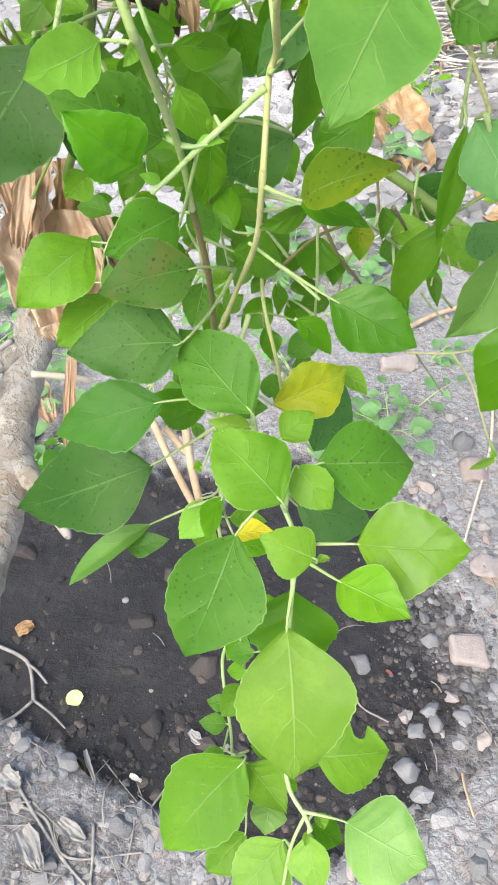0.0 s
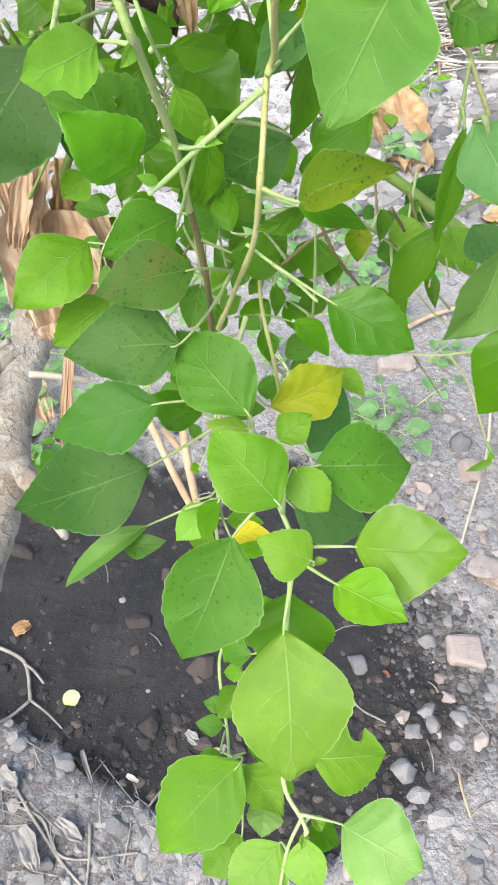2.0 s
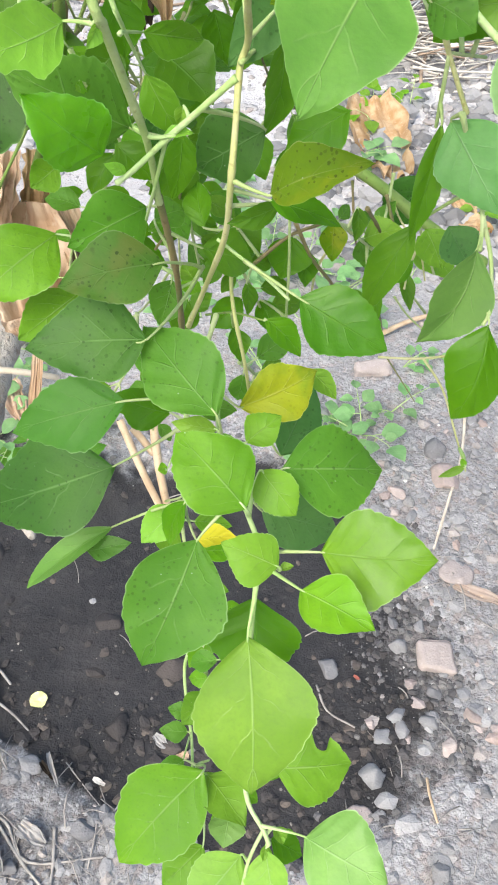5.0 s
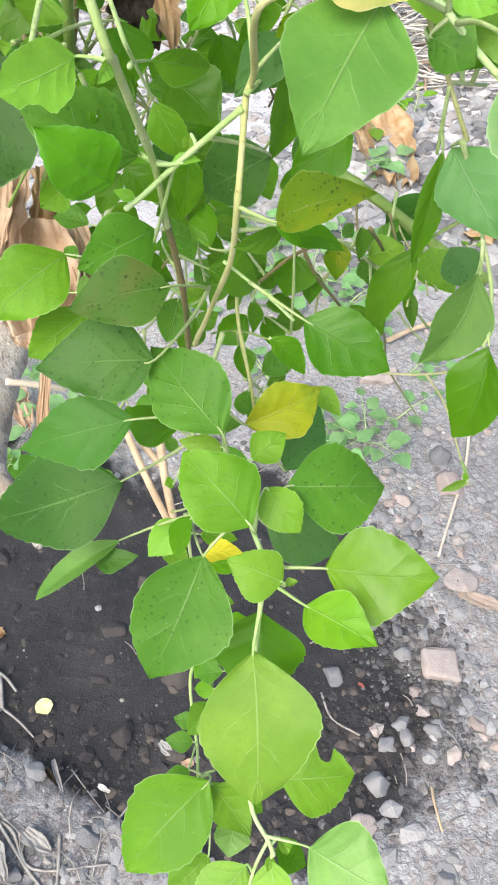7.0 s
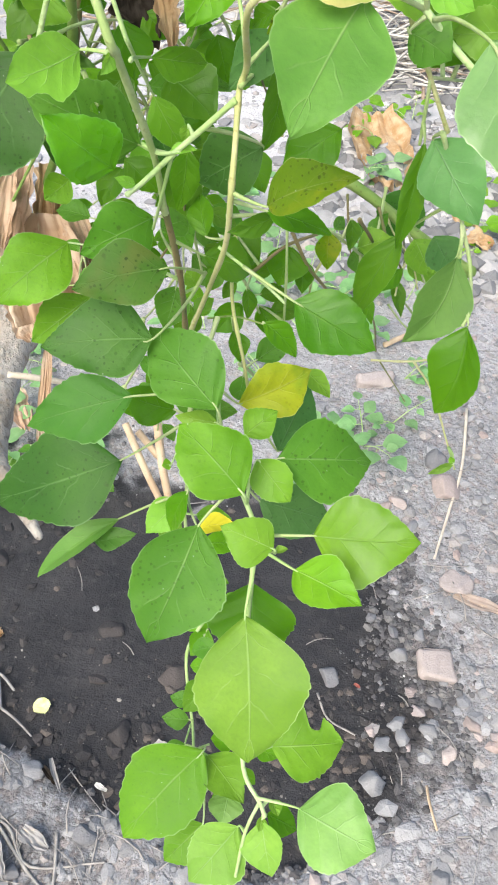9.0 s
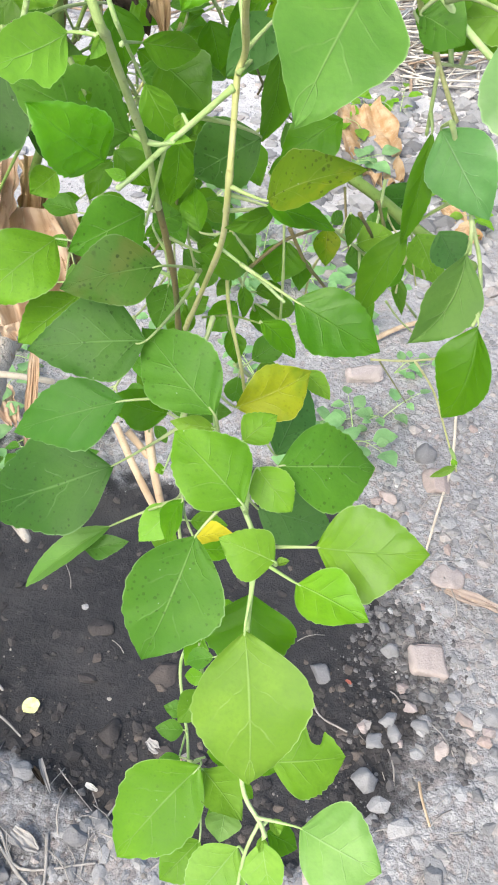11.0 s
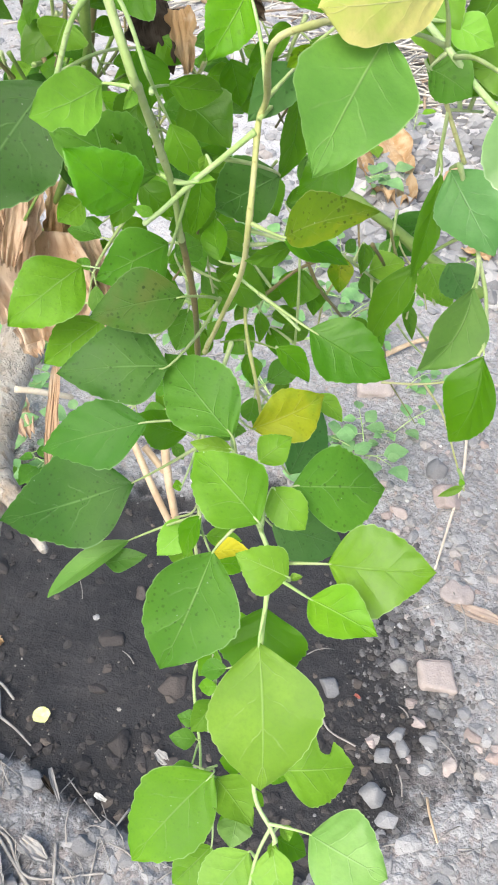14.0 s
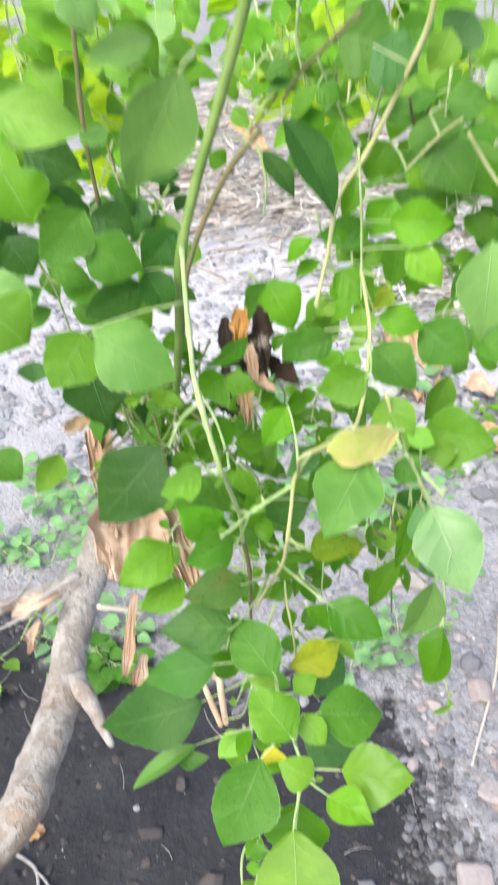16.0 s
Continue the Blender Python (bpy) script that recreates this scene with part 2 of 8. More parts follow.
def dry_material(name, colour, other, shade):
    k = Mat(name)
    pos = k.place()
    n1, n2 = k.noise(pos, 22, 4), k.noise(pos, 240, 4)
    st = k.n.new("ShaderNodeMapping")
    st.inputs["Scale"].default_value = (1.2, 8, 1)
    k.l.new(k.coord("UV"), st.inputs["Vector"])
    streak = k.noise(st.outputs[0], 1.6, 4)
    col = k.mix(k.step(n1, 0.36, 0.66), colour, other)
    col = k.mix(k.math("MULTIPLY", k.step(streak, 0.50, 0.70), 0.42), col, shade)
    col = k.mix(k.math("MULTIPLY", k.step(k.noise(pos, 75, 3), 0.60, 0.72), 0.5), col, (0.66, 0.57, 0.47))
    col = k.mix(k.math("MULTIPLY", k.step(n2, 0.6, 0.75), 0.4), col, shade)
    k.surface(col, 0.72, 0.25)
    nrm = k.bump(k.math("ADD", streak, n2), 0.5, 0.0015)
    tr = k.n.new("ShaderNodeBsdfTranslucent")
    k.l.new(col, tr.inputs["Color"])
    m = k.n.new("ShaderNodeMixShader")
    m.inputs[0].default_value = 0.22
    k.l.new(k.bsdf.outputs[0], m.inputs[1])
    k.l.new(tr.outputs[0], m.inputs[2])
    k.l.new(m.outputs[0], k.out.inputs["Surface"])
    return k.m


DRY_TAN = dry_material("dry_leaf_tan", (0.48, 0.32, 0.21), (0.66, 0.52, 0.40), (0.25, 0.13, 0.07))
DRY_ORANGE = dry_material("dry_leaf_orange", (0.44, 0.27, 0.13), (0.58, 0.43, 0.27), (0.16, 0.07, 0.03))
DRY_BLACK = dry_material("dry_leaf_rotten", (0.024, 0.018, 0.013), (0.058, 0.038, 0.023), (0.010, 0.008, 0.006))
DRY_PINK = dry_material("dry_leaf_pinkish", (0.42, 0.33, 0.28), (0.52, 0.44, 0.39), (0.27, 0.19, 0.16))
DRY_RUST = dry_material("dry_leaf_rust", (0.40, 0.19, 0.035), (0.48, 0.27, 0.08), (0.12, 0.05, 0.02))
DRY_RED = dry_material("dry_leaf_red", (0.36, 0.10, 0.075), (0.42, 0.16, 0.12), (0.22, 0.07, 0.06))
DRY_WHITE = dry_material("husk_white", (0.62, 0.60, 0.57), (0.72, 0.70, 0.68), (0.45, 0.43, 0.40))
DRY_GREY = dry_material("dry_leaf_grey", (0.36, 0.345, 0.34), (0.44, 0.42, 0.41), (0.20, 0.18, 0.17))


def ground_material():
    """Grey gritty earth, with a dark damp planting hollow that has an uneven outline."""
    k = Mat("earth")
    pos = k.place()
    flat = k.n.new("ShaderNodeMapping")
    flat.inputs["Scale"].default_value = (1, 1, 0)
    k.l.new(pos, flat.inputs["Vector"])
    p = flat.outputs[0]
    n0, n1, n2, n3 = k.noise(p, 1.1, 4), k.noise(p, 7, 5), k.noise(p, 45, 5, 0.65), k.noise(p, 260, 4, 0.7)
    warp = k.n.new("ShaderNodeVectorMath")
    warp.operation = "MULTIPLY_ADD"
    k.l.new(k.noise(p, 60, 3, out="Color"), warp.inputs[0])
    warp.inputs[1].default_value = (0.012, 0.012, 0)
    k.l.new(p, warp.inputs[2])
    grain, grit = k.cells(warp.outputs[0], 75), k.cells(warp.outputs[0], 190)
    shade = k.n.new("ShaderNodeSeparateColor")
    k.l.new(k.cells(warp.outputs[0], 75, "Color"), shade.inputs[0])
    dry = k.mix(k.step(n1, 0.33, 0.67), (0.31, 0.305, 0.313), (0.41, 0.402, 0.412))
    dry = k.mix(k.math("MULTIPLY", shade.outputs[0], 0.55), dry, (0.41, 0.405, 0.415))
    dry = k.mix(k.math("MULTIPLY", k.step(shade.outputs[1], 0.72, 0.8), 0.6), dry, (0.34, 0.285, 0.265))
    dry = k.mix(k.math("MULTIPLY", k.step(grain, 0.35, 0.75), 0.30), dry, (0.13, 0.12, 0.123))
    dry = k.mix(k.math("MULTIPLY", k.step(grit, 0.4, 0.8), 0.35), dry, (0.13, 0.12, 0.122))
    dry = k.mix(k.math("MULTIPLY", k.step(n2, 0.5, 0.7), 0.5), dry, (0.19, 0.175, 0.18))
    dry = k.mix(k.math("MULTIPLY", k.step(n3, 0.55, 0.75), 0.5), dry, (0.47, 0.45, 0.45))
    dry = k.mix(k.math("MULTIPLY", k.step(n0, 0.5, 0.75), 0.4), dry, (0.40, 0.36, 0.34))
    # glare on the far ground, put into its colour as a paler tone
    far = k.n.new("ShaderNodeAttribute")
    far.attribute_name = "far_light"
    dry = k.mix(k.math("MULTIPLY", far.outputs["Fac"], k.math("MULTIPLY_ADD", n1, 0.6, 0.5), 0.0, True), dry, (0.60, 0.585, 0.60))
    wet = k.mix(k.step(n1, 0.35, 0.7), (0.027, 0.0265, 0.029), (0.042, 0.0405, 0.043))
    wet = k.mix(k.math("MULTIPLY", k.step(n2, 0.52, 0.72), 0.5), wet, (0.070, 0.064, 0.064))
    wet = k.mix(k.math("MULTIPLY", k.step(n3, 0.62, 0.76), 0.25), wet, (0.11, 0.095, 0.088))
    # mask of the damp hollow and the darker near left ground: stored on the sheet as it is shaped
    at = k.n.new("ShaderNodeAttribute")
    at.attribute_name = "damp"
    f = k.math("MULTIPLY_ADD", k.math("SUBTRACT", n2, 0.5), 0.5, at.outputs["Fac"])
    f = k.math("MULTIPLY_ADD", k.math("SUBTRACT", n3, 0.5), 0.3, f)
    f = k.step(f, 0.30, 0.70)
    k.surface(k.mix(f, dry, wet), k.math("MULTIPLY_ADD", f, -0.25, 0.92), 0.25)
    rough = k.math("MULTIPLY", k.math("ADD", grain, k.math("MULTIPLY", grit, 0.5)), k.math("MULTIPLY_ADD", f, -0.75, 1.0))
    h = k.math("SUBTRACT", k.math("ADD", n2, k.math("MULTIPLY", n3, 0.5)), k.math("MULTIPLY", rough, 0.8))
    k.bump(h, 0.85, 0.007)
    return k.m


EARTH = ground_material()


def stone_material(name, cols, scale=60, piece=True):
    k = Mat(name)
    pos = k.place()
    r = k.island() if piece else k.random()
    n1, n2 = k.noise(pos, scale, 4), k.noise(pos, scale * 7, 4)
    col = k.mix(k.step(r, 0.15, 0.55), cols[0], cols[1])
    col = k.mix(k.step(r, 0.80, 0.9), col, cols[2])
    col = k.mix(k.math("MULTIPLY", k.step(n1, 0.45, 0.65), 0.5), col, k.hue(col, 0.5, 0.9, 0.72))
    col = k.mix(k.math("MULTIPLY", k.step(n2, 0.55, 0.72), 0.4), col, k.hue(col, 0.5, 0.8, 1.4))
    k.surface(col, 0.85, 0.25)
    k.bump(k.math("ADD", n1, n2), 0.6, 0.003)
    return k.m


GRAVEL = stone_material("gravel", ((0.22, 0.216, 0.222), (0.335, 0.33, 0.338), (0.36, 0.325, 0.31)))
STONE_GREY = stone_material("stone_grey", ((0.190, 0.187, 0.196), (0.250, 0.246, 0.255), (0.30, 0.285, 0.28)), 40, False)
STONE_PINK = stone_material("stone_pinkish", ((0.33, 0.265, 0.245), (0.38, 0.32, 0.305), (0.41, 0.35, 0.33)), 40, False)
STONE_DARK = stone_material("stone_damp", ((0.040, 0.037, 0.038), (0.056, 0.050, 0.050), (0.082, 0.070, 0.066)), 40, False)
BRICK = stone_material("brick_weathered", ((0.38, 0.315, 0.295), (0.40, 0.34, 0.32), (0.43, 0.37, 0.35)), 34, False)
CLOD = stone_material("clods_damp", ((0.036, 0.034, 0.036), (0.062, 0.056, 0.056), (0.12, 0.10, 0.088)), 60)
STRAW = stone_material("straw", ((0.50, 0.46, 0.41), (0.68, 0.64, 0.58), (0.36, 0.27, 0.20)), 30)
GRIT = stone_material("grit_chaff", ((0.11, 0.10, 0.095), (0.22, 0.20, 0.185), (0.38, 0.35, 0.31)), 60)
CRUMB = stone_material("crumbs_half_damp", ((0.085, 0.080, 0.083), (0.135, 0.130, 0.133), (0.20, 0.19, 0.185)), 70)
PALE = stone_material("grit_pale", ((0.55, 0.54, 0.52), (0.70, 0.69, 0.66), (0.62, 0.56, 0.42)), 60)
RUBBLE = stone_material("rubble", ((0.15, 0.148, 0.152), (0.29, 0.286, 0.292), (0.44, 0.42, 0.41)), 30)
LUMP = stone_material("lumps_of_dry_earth", ((0.27, 0.264, 0.27), (0.38, 0.373, 0.38), (0.40, 0.37, 0.355)), 45)
TWIG = stem_material("twig_grey", (0.27, 0.248, 0.232), (0.36, 0.336, 0.315))
FLOWER = stem_material("petal_yellow", (0.72, 0.72, 0.22), (0.80, 0.80, 0.42), specks=(0.6, 0.55, 0.2), bump=0.1)


# ---- builders ----
def vec(p):
    return Vector(p)


def mesh(name, verts, faces, material, uvs=None, smooth=True):
    me = bpy.data.meshes.new(name)
    me.from_pydata([tuple(v) for v in verts], [], faces)
    if uvs is not None:
        layer = me.uv_layers.new(name="UVMap")
        loops = np.empty(len(me.loops), dtype=np.int32)
        me.loops.foreach_get("vertex_index", loops)
        layer.data.foreach_set("uv", np.asarray(uvs, dtype=np.float32)[loops].ravel())
    me.polygons.foreach_set("use_smooth", [smooth] * len(me.polygons))
    me.materials.append(material)
    me.update()
    return me


def thing(name, at, label, category, group="", kind=""):
    ob = new(name)
    ob.empty_display_size = 0.02
    ob.location = at
    return tagged(ob, label, category, group, kind)


def part(name, me, parent, at=(0, 0, 0), label=""):
    ob = new(name, me)
    ob.parent, ob.location = parent, at
    return tagged(ob, label)


def smooth_line(points, per=6):
    """A Catmull-Rom line through the points."""
    p = [Vector(q) for q in points]
    if len(p) == 2:
        return [p[0].lerp(p[1], i / per) for i in range(per + 1)]
    p = [p[0] * 2 - p[1], *p, p[-1] * 2 - p[-2]]
    out = []
    for i in range(1, len(p) - 2):
        a, b, c, d = p[i - 1:i + 3]
        for j in range(per):
            t = j / per
            out.append(0.5 * (2 * b + (c - a) * t + (2 * a - 5 * b + 4 * c - d) * t * t + (3 * b - a - 3 * c + d) * t ** 3))
    return out + [p[-2]]


def tube(name, points, r0, r1, material, sides=8, per=6, rough=0.06, knots=0, origin=None, flat=1.0):
    """A tapered, slightly uneven rod along the points, closed at both ends; knots: swollen joints along it."""
    line = smooth_line(points, per)
    o = Vector(origin) if origin else line[0]
    n = len(line)
    side = None
    verts, faces = [], []
    for i, c in enumerate(line):
        d = (line[min(i + 1, n - 1)] - line[max(i - 1, 0)]).normalized()
        if side is None:
            side = d.orthogonal().normalized()
        side = (side - d * side.dot(d)).normalized()
        up = d.cross(side)
        f = i / (n - 1)
        r = r0 + (r1 - r0) * f
        if knots:
            q = (f * knots) % 1.0
            r *= 1.0 + 0.24 * math.exp(-((min(q, 1 - q)) / 0.07) ** 2)
        for j in range(sides):
            t = 2 * math.pi * j / sides
            rr = r * (1 + rough * (noise.noise((c + side * math.cos(t) * r * 3 + up * math.sin(t) * r * 3) * 90)))
            verts.append(c - o + (side * math.cos(t) + up * math.sin(t) * flat) * rr)
    # a rounded far end
    for f, out in ((0.78, 0.5), (0.35, 0.85)):
        c = line[-1] - o + (line[-1] - line[-2]).normalized() * r1 * out
        verts += [c + (verts[(n - 1) * sides + j] - line[-1] + o) * f for j in range(sides)]
    n += 2
    for i in range(n - 1):
        for j in range(sides):
            a, b = i * sides + j, i * sides + (j + 1) % sides
            faces.append((a, b, b + sides, a + sides))
    faces.append(tuple(reversed(range(sides))))
    faces.append(tuple(range((n - 1) * sides, n * sides)))
    return mesh(name, verts, faces, material)


LEAF_COUNT = [0]


def blade(base, tip, width, normal, fold=0.25, arch=0.08, teeth=9, wave=0.03, bite=None, hole=None, wide=0.42, blunt=0.8, bend=0.0, steps=60, curl=None):
    """A leaf blade: broad, unevenly toothed towards the tip, keeled along the midrib, arched and undulating. Returns corners, faces and blade coordinates."""
    base, tip = Vector(base), Vector(tip)
    ax = tip - base
    length = ax.length
    ax.normalize()
    nz = Vector(normal)
    nz = (nz - ax * nz.dot(ax)).normalized()
    sd = nz.cross(ax)
    LEAF_COUNT[0] += 1
    rng = random.Random(LEAF_COUNT[0] * 7 + 3)
    width *= 0.965
    ph, ph2, asym = rng.random() * 6.28, rng.random() * 6.28, rng.uniform(-0.07, 0.07)
    if curl is None:
        curl = rng.uniform(-0.05, 0.07)
    sway = rng.uniform(-0.025, 0.025)
    start, amount = rng.uniform(0.26, 0.40), rng.uniform(0.6, 1.15)
    point, root = 1.32 / blunt, 2.05
    cols = 34 if hole else (12 if steps > 30 else 6)
    # uneven teeth that lean to the tip, of its own spacing on each side
    edges = []
    for _ in (0, 1):
        marks, q = [], start
        while q < 1.0:
            marks.append((q, rng.uniform(0.35, 1.0)))
            q += (0.74 / teeth) * rng.uniform(0.65, 1.5) * (1.25 - 0.4 * q)
        edges.append(marks + [(1.02, 0.0)])
    verts, uvs, faces = [], [], []
    for i in range(steps + 1):
        s = i / steps
        body = 1 - (1 - s / wide) ** root if s < wide else 1 - ((s - wide) / (1 - wide)) ** point
        tooth = [0.0, 0.0]
        for k in (0, 1):
            for (p, big), (q, _) in zip(edges[k], edges[k][1:]):
                if p <= s < q:
                    f = (s - p) / (q - p)
                    tooth[k] = big * (f / 0.72 if f < 0.72 else (1 - f) / 0.28) ** 0.8
        for j in range(cols + 1):
            v = j / cols * 2 - 1
            k = 1 if v > 0 else 0
            h = width / 2 * body * (1 + asym * (1 if v > 0 else -1))
            h += 0.036 * width * amount * (tooth[k] - 0.4) * abs(v) ** 3 * min(1, (1 - s) * 7) * (1 if s > start else 0)
            h *= 1 + 0.045 * math.sin(s * 9 + ph + (2.1 if v > 0 else 0)) * abs(v)
            if bite and (v > 0) == (bite[1] > 0):
                h *= 1 - bite[2] * math.exp(-((s - bite[0]) / bite[3]) ** 4) * abs(v) ** 0.4
            y = v * h
            z = fold * abs(y) * (1 - 0.25 * abs(v)) + arch * length * 4 * s * (1 - s)
            z += wave * width * math.sin(s * 7 + ph2 + v * 1.4) * abs(v) ** 1.5
            z += 0.012 * width * math.sin(s * 19 + ph + v * 3) * abs(v) ** 3
            z += curl * width * abs(v) ** 4 * math.sin(min(1.0, s * 1.2) * 3.1)
            z -= 0.010 * width * abs(math.sin(math.pi * 5.0 * (s - 0.3 * abs(v)) + ph)) * min(1, abs(v) * 3)
            z -= 0.05 * length * max(0.0, s - 0.8) * 5 * max(0.0, s - 0.8)
            y += (bend * 4 + sway * 4) * length * s * (1 - s)
            verts.append(ax * (s * length) + sd * y + nz * z)
            uvs.append((s, (v + 1) / 2))
    for i in range(steps):
        for j in range(cols):
            if hole:
                s, v = (i + 0.5) / steps, (j + 0.5) / cols * 2 - 1
                rag = 1 + 0.3 * math.sin(math.atan2(s - hole[0], (v - hole[1]) / 2) * 2 + 1)
                if ((s - hole[0]) / hole[2]) ** 2 + ((v - hole[1]) / (hole[2] * 2)) ** 2 < rag:
                    continue
            a = i * (cols + 1) + j
            faces.append((a, a + 1, a + cols + 2, a + cols + 1))
    return verts, faces, uvs


def leaf(owner, base, tip, width, normal, tone, stalk=None, label="", thick=0.0007, **shape):
    """One leaf of a plant with its stalk."""
    verts, faces, uvs = blade(base, tip, width, normal, **shape)
    root = Vector(base) - owner.location
    ob = part("leaf", mesh("leaf", verts, faces, LEAF[tone], uvs), owner, root, label)
    if stalk:
        a, b = Vector(base), Vector(stalk)
        ax = (Vector(tip) - a).normalized()
        inner = a + ax * width * 0.22 + Vector(normal) * thick * 0.3
        mid = a.lerp(b, 0.5) - ax * (a - b).length * 0.05
        part("stalk", tube("stalk", [b, mid, a, inner], thick * 1.15, thick * 0.22, STEM_YOUNG if tone in ("bright", "light", "pale", "soft") else STEM_GREEN, 6, 4, origin=a), ob)
    return ob


def twiglet(owner, a, b, count, size, tone, seed, r=0.0008, material=None):
    """A thin side shoot with small paired leaves."""
    rng = random.Random(seed)
    a, b = Vector(a), Vector(b)
    mid = a.lerp(b, 0.5) + Vector((rng.uniform(-1, 1), rng.uniform(-1, 1), rng.uniform(-0.2, 1))) * (b - a).length * 0.1
    part("stem", tube("stem", [a, mid, b], r * 1.2, r * 0.7, material or STEM_GREEN, 6, 5, 0.08, 3), owner, a - owner.location)
    for i in range(count):
        f = (i // 2 + 0.6) / ((count + 1) // 2)
        p = a.lerp(mid, f * 2) if f < 0.5 else mid.lerp(b, min(1, f * 2 - 1))
        out = (b - a).cross(Vector((0, -0.7, 0.7))).normalized() * (1 if i % 2 else -1)
        way = (out + (b - a).normalized() * rng.uniform(0.2, 0.9) + Vector((rng.uniform(-0.3, 0.3), rng.uniform(-0.3, 0.3), rng.uniform(-0.5, 0.2)))).normalized()
        n = size * rng.uniform(0.6, 1.2)
        root = p + way * n * 0.3
        leaf(owner, root, root + way * n, n * rng.uniform(0.55, 0.8), (rng.uniform(-0.4, 0.4), rng.uniform(-0.9, -0.3), rng.uniform(0.4, 1)), tone if rng.random() < 0.8 else "soft", p, thick=0.0006, fold=rng.uniform(0.1, 0.5), steps=20, teeth=5)


# ---- ground ----
def damp_at(x, y):
    """How far a place lies inside the dug, damp hollow under the shrub: 1 inside, 0 outside."""
    wob = 0.05 * noise.noise((x * 3.1, y * 3.1, 0.3)) + 0.035 * noise.noise((x * 11, y * 11, 4.0)) + 0.022 * noise.noise((x * 29, y * 29, 6.0))
    rim = (y - (0.655 - 0.42 * (x - 0.07) + 0.20 * max(0.0, x - 0.12) + 0.9 * max(0.0, x - 0.30))) * 0.92 + wob * 0.7
    right = 0.69 - 0.04 * (y - 0.9) - 0.25 * max(0.0, 0.95 - y) - x + wob * 1.9
    far = 1.62 - y - 0.25 * (x + 0.2) - 0.5 * max(0.0, -0.2 - x) + wob * 3
    left = x + 0.80 + wob * 3
    near = min(max(rim / 0.05, 0), 1)
    return near * min(max(right / 0.30 + 0.05, 0), 1) * min(max(far / 0.2 + 0.3, 0), 1) * min(max(left / 0.15, 0), 1)


def height_at(x, y):
    h = 0.012 * noise.noise((x * 2.3, y * 2.3, 1.0)) + 0.006 * noise.noise((x * 9, y * 9, 2.0)) + 0.003 * noise.noise((x * 31, y * 31, 3.0)) + 0.002 * noise.noise((x * 67, y * 67, 8.0))
    return h - 0.026 * damp_at(x, y)


def axis_steps(lo, hi, step, far):
    near = list(np.arange(lo, hi, step))
    out, d = [], step
    x = near[-1]
    while x < far:
        d *= 1.22
        x += d
        out.append(x)
    back, d = [], step
    x = near[0]
    while x > -far:
        d *= 1.22
        x -= d
        back.append(x)
    return back[::-1] + near + out


xs, ys = axis_steps(-0.7, 1.0, 0.0085, 600), axis_steps(0.45, 2.2, 0.0085, 600)
gv, gd = [], []
for yy in ys:
    for xx in xs:
        close = abs(xx) < 12 and -8 < yy < 20
        gv.append((xx, yy, height_at(xx, yy) if close else 0.0))
        # outside the hollow, the near left ground gets a partial value and turns darker
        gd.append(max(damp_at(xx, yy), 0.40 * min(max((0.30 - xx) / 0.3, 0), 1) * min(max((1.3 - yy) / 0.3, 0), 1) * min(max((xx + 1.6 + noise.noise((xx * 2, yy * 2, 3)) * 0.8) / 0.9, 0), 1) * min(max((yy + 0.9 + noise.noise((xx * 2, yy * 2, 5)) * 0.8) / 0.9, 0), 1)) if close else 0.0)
nx = len(xs)
gf = [(j * nx + i, j * nx + i + 1, (j + 1) * nx + i + 1, (j + 1) * nx + i) for j in range(len(ys) - 1) for i in range(nx - 1)]
ground_mesh = mesh("ground", gv, gf, EARTH)
def far_light_at(x, y):
    """The bare ground past the shrub, painted paler for its strong light: 1 there, 0 near the hollow."""
    f = (y - 1.7 + 0.5 * noise.noise((x * 1.3, y * 1.3, 7.0)) - 0.25 * x) / 1.6
    side = (3.4 - abs(x - 0.2) + 1.8 * noise.noise((x * 0.6, y * 0.6, 2.0))) / 2.5
    return min(max(f, 0.0), 1.0) * min(max(side, 0.0), 1.0) * min(max((9 - y) / 4, 0.0), 1.0)


ground_mesh.attributes.new("far_light", "FLOAT", "POINT").data.foreach_set("value", [far_light_at(v[0], v[1]) for v in gv])
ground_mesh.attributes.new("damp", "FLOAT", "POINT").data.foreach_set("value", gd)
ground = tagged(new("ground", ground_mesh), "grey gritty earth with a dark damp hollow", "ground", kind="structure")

ICO = [(0, 0, 1)] + [(0.894 * math.cos(a), 0.894 * math.sin(a), 0.447) for a in (i * 1.2566 for i in range(5))] + \
      [(0.894 * math.cos(a), 0.894 * math.sin(a), -0.447) for a in (0.6283 + i * 1.2566 for i in range(5))] + [(0, 0, -1)]
ICO_F = [(0, 1 + i, 1 + (i + 1) % 5) for i in range(5)] + [(1 + i, 6 + i, 1 + (i + 1) % 5) for i in range(5)] + \
        [(1 + (i + 1) % 5, 6 + i, 6 + (i + 1) % 5) for i in range(5)] + [(11, 6 + (i + 1) % 5, 6 + i) for i in range(5)]


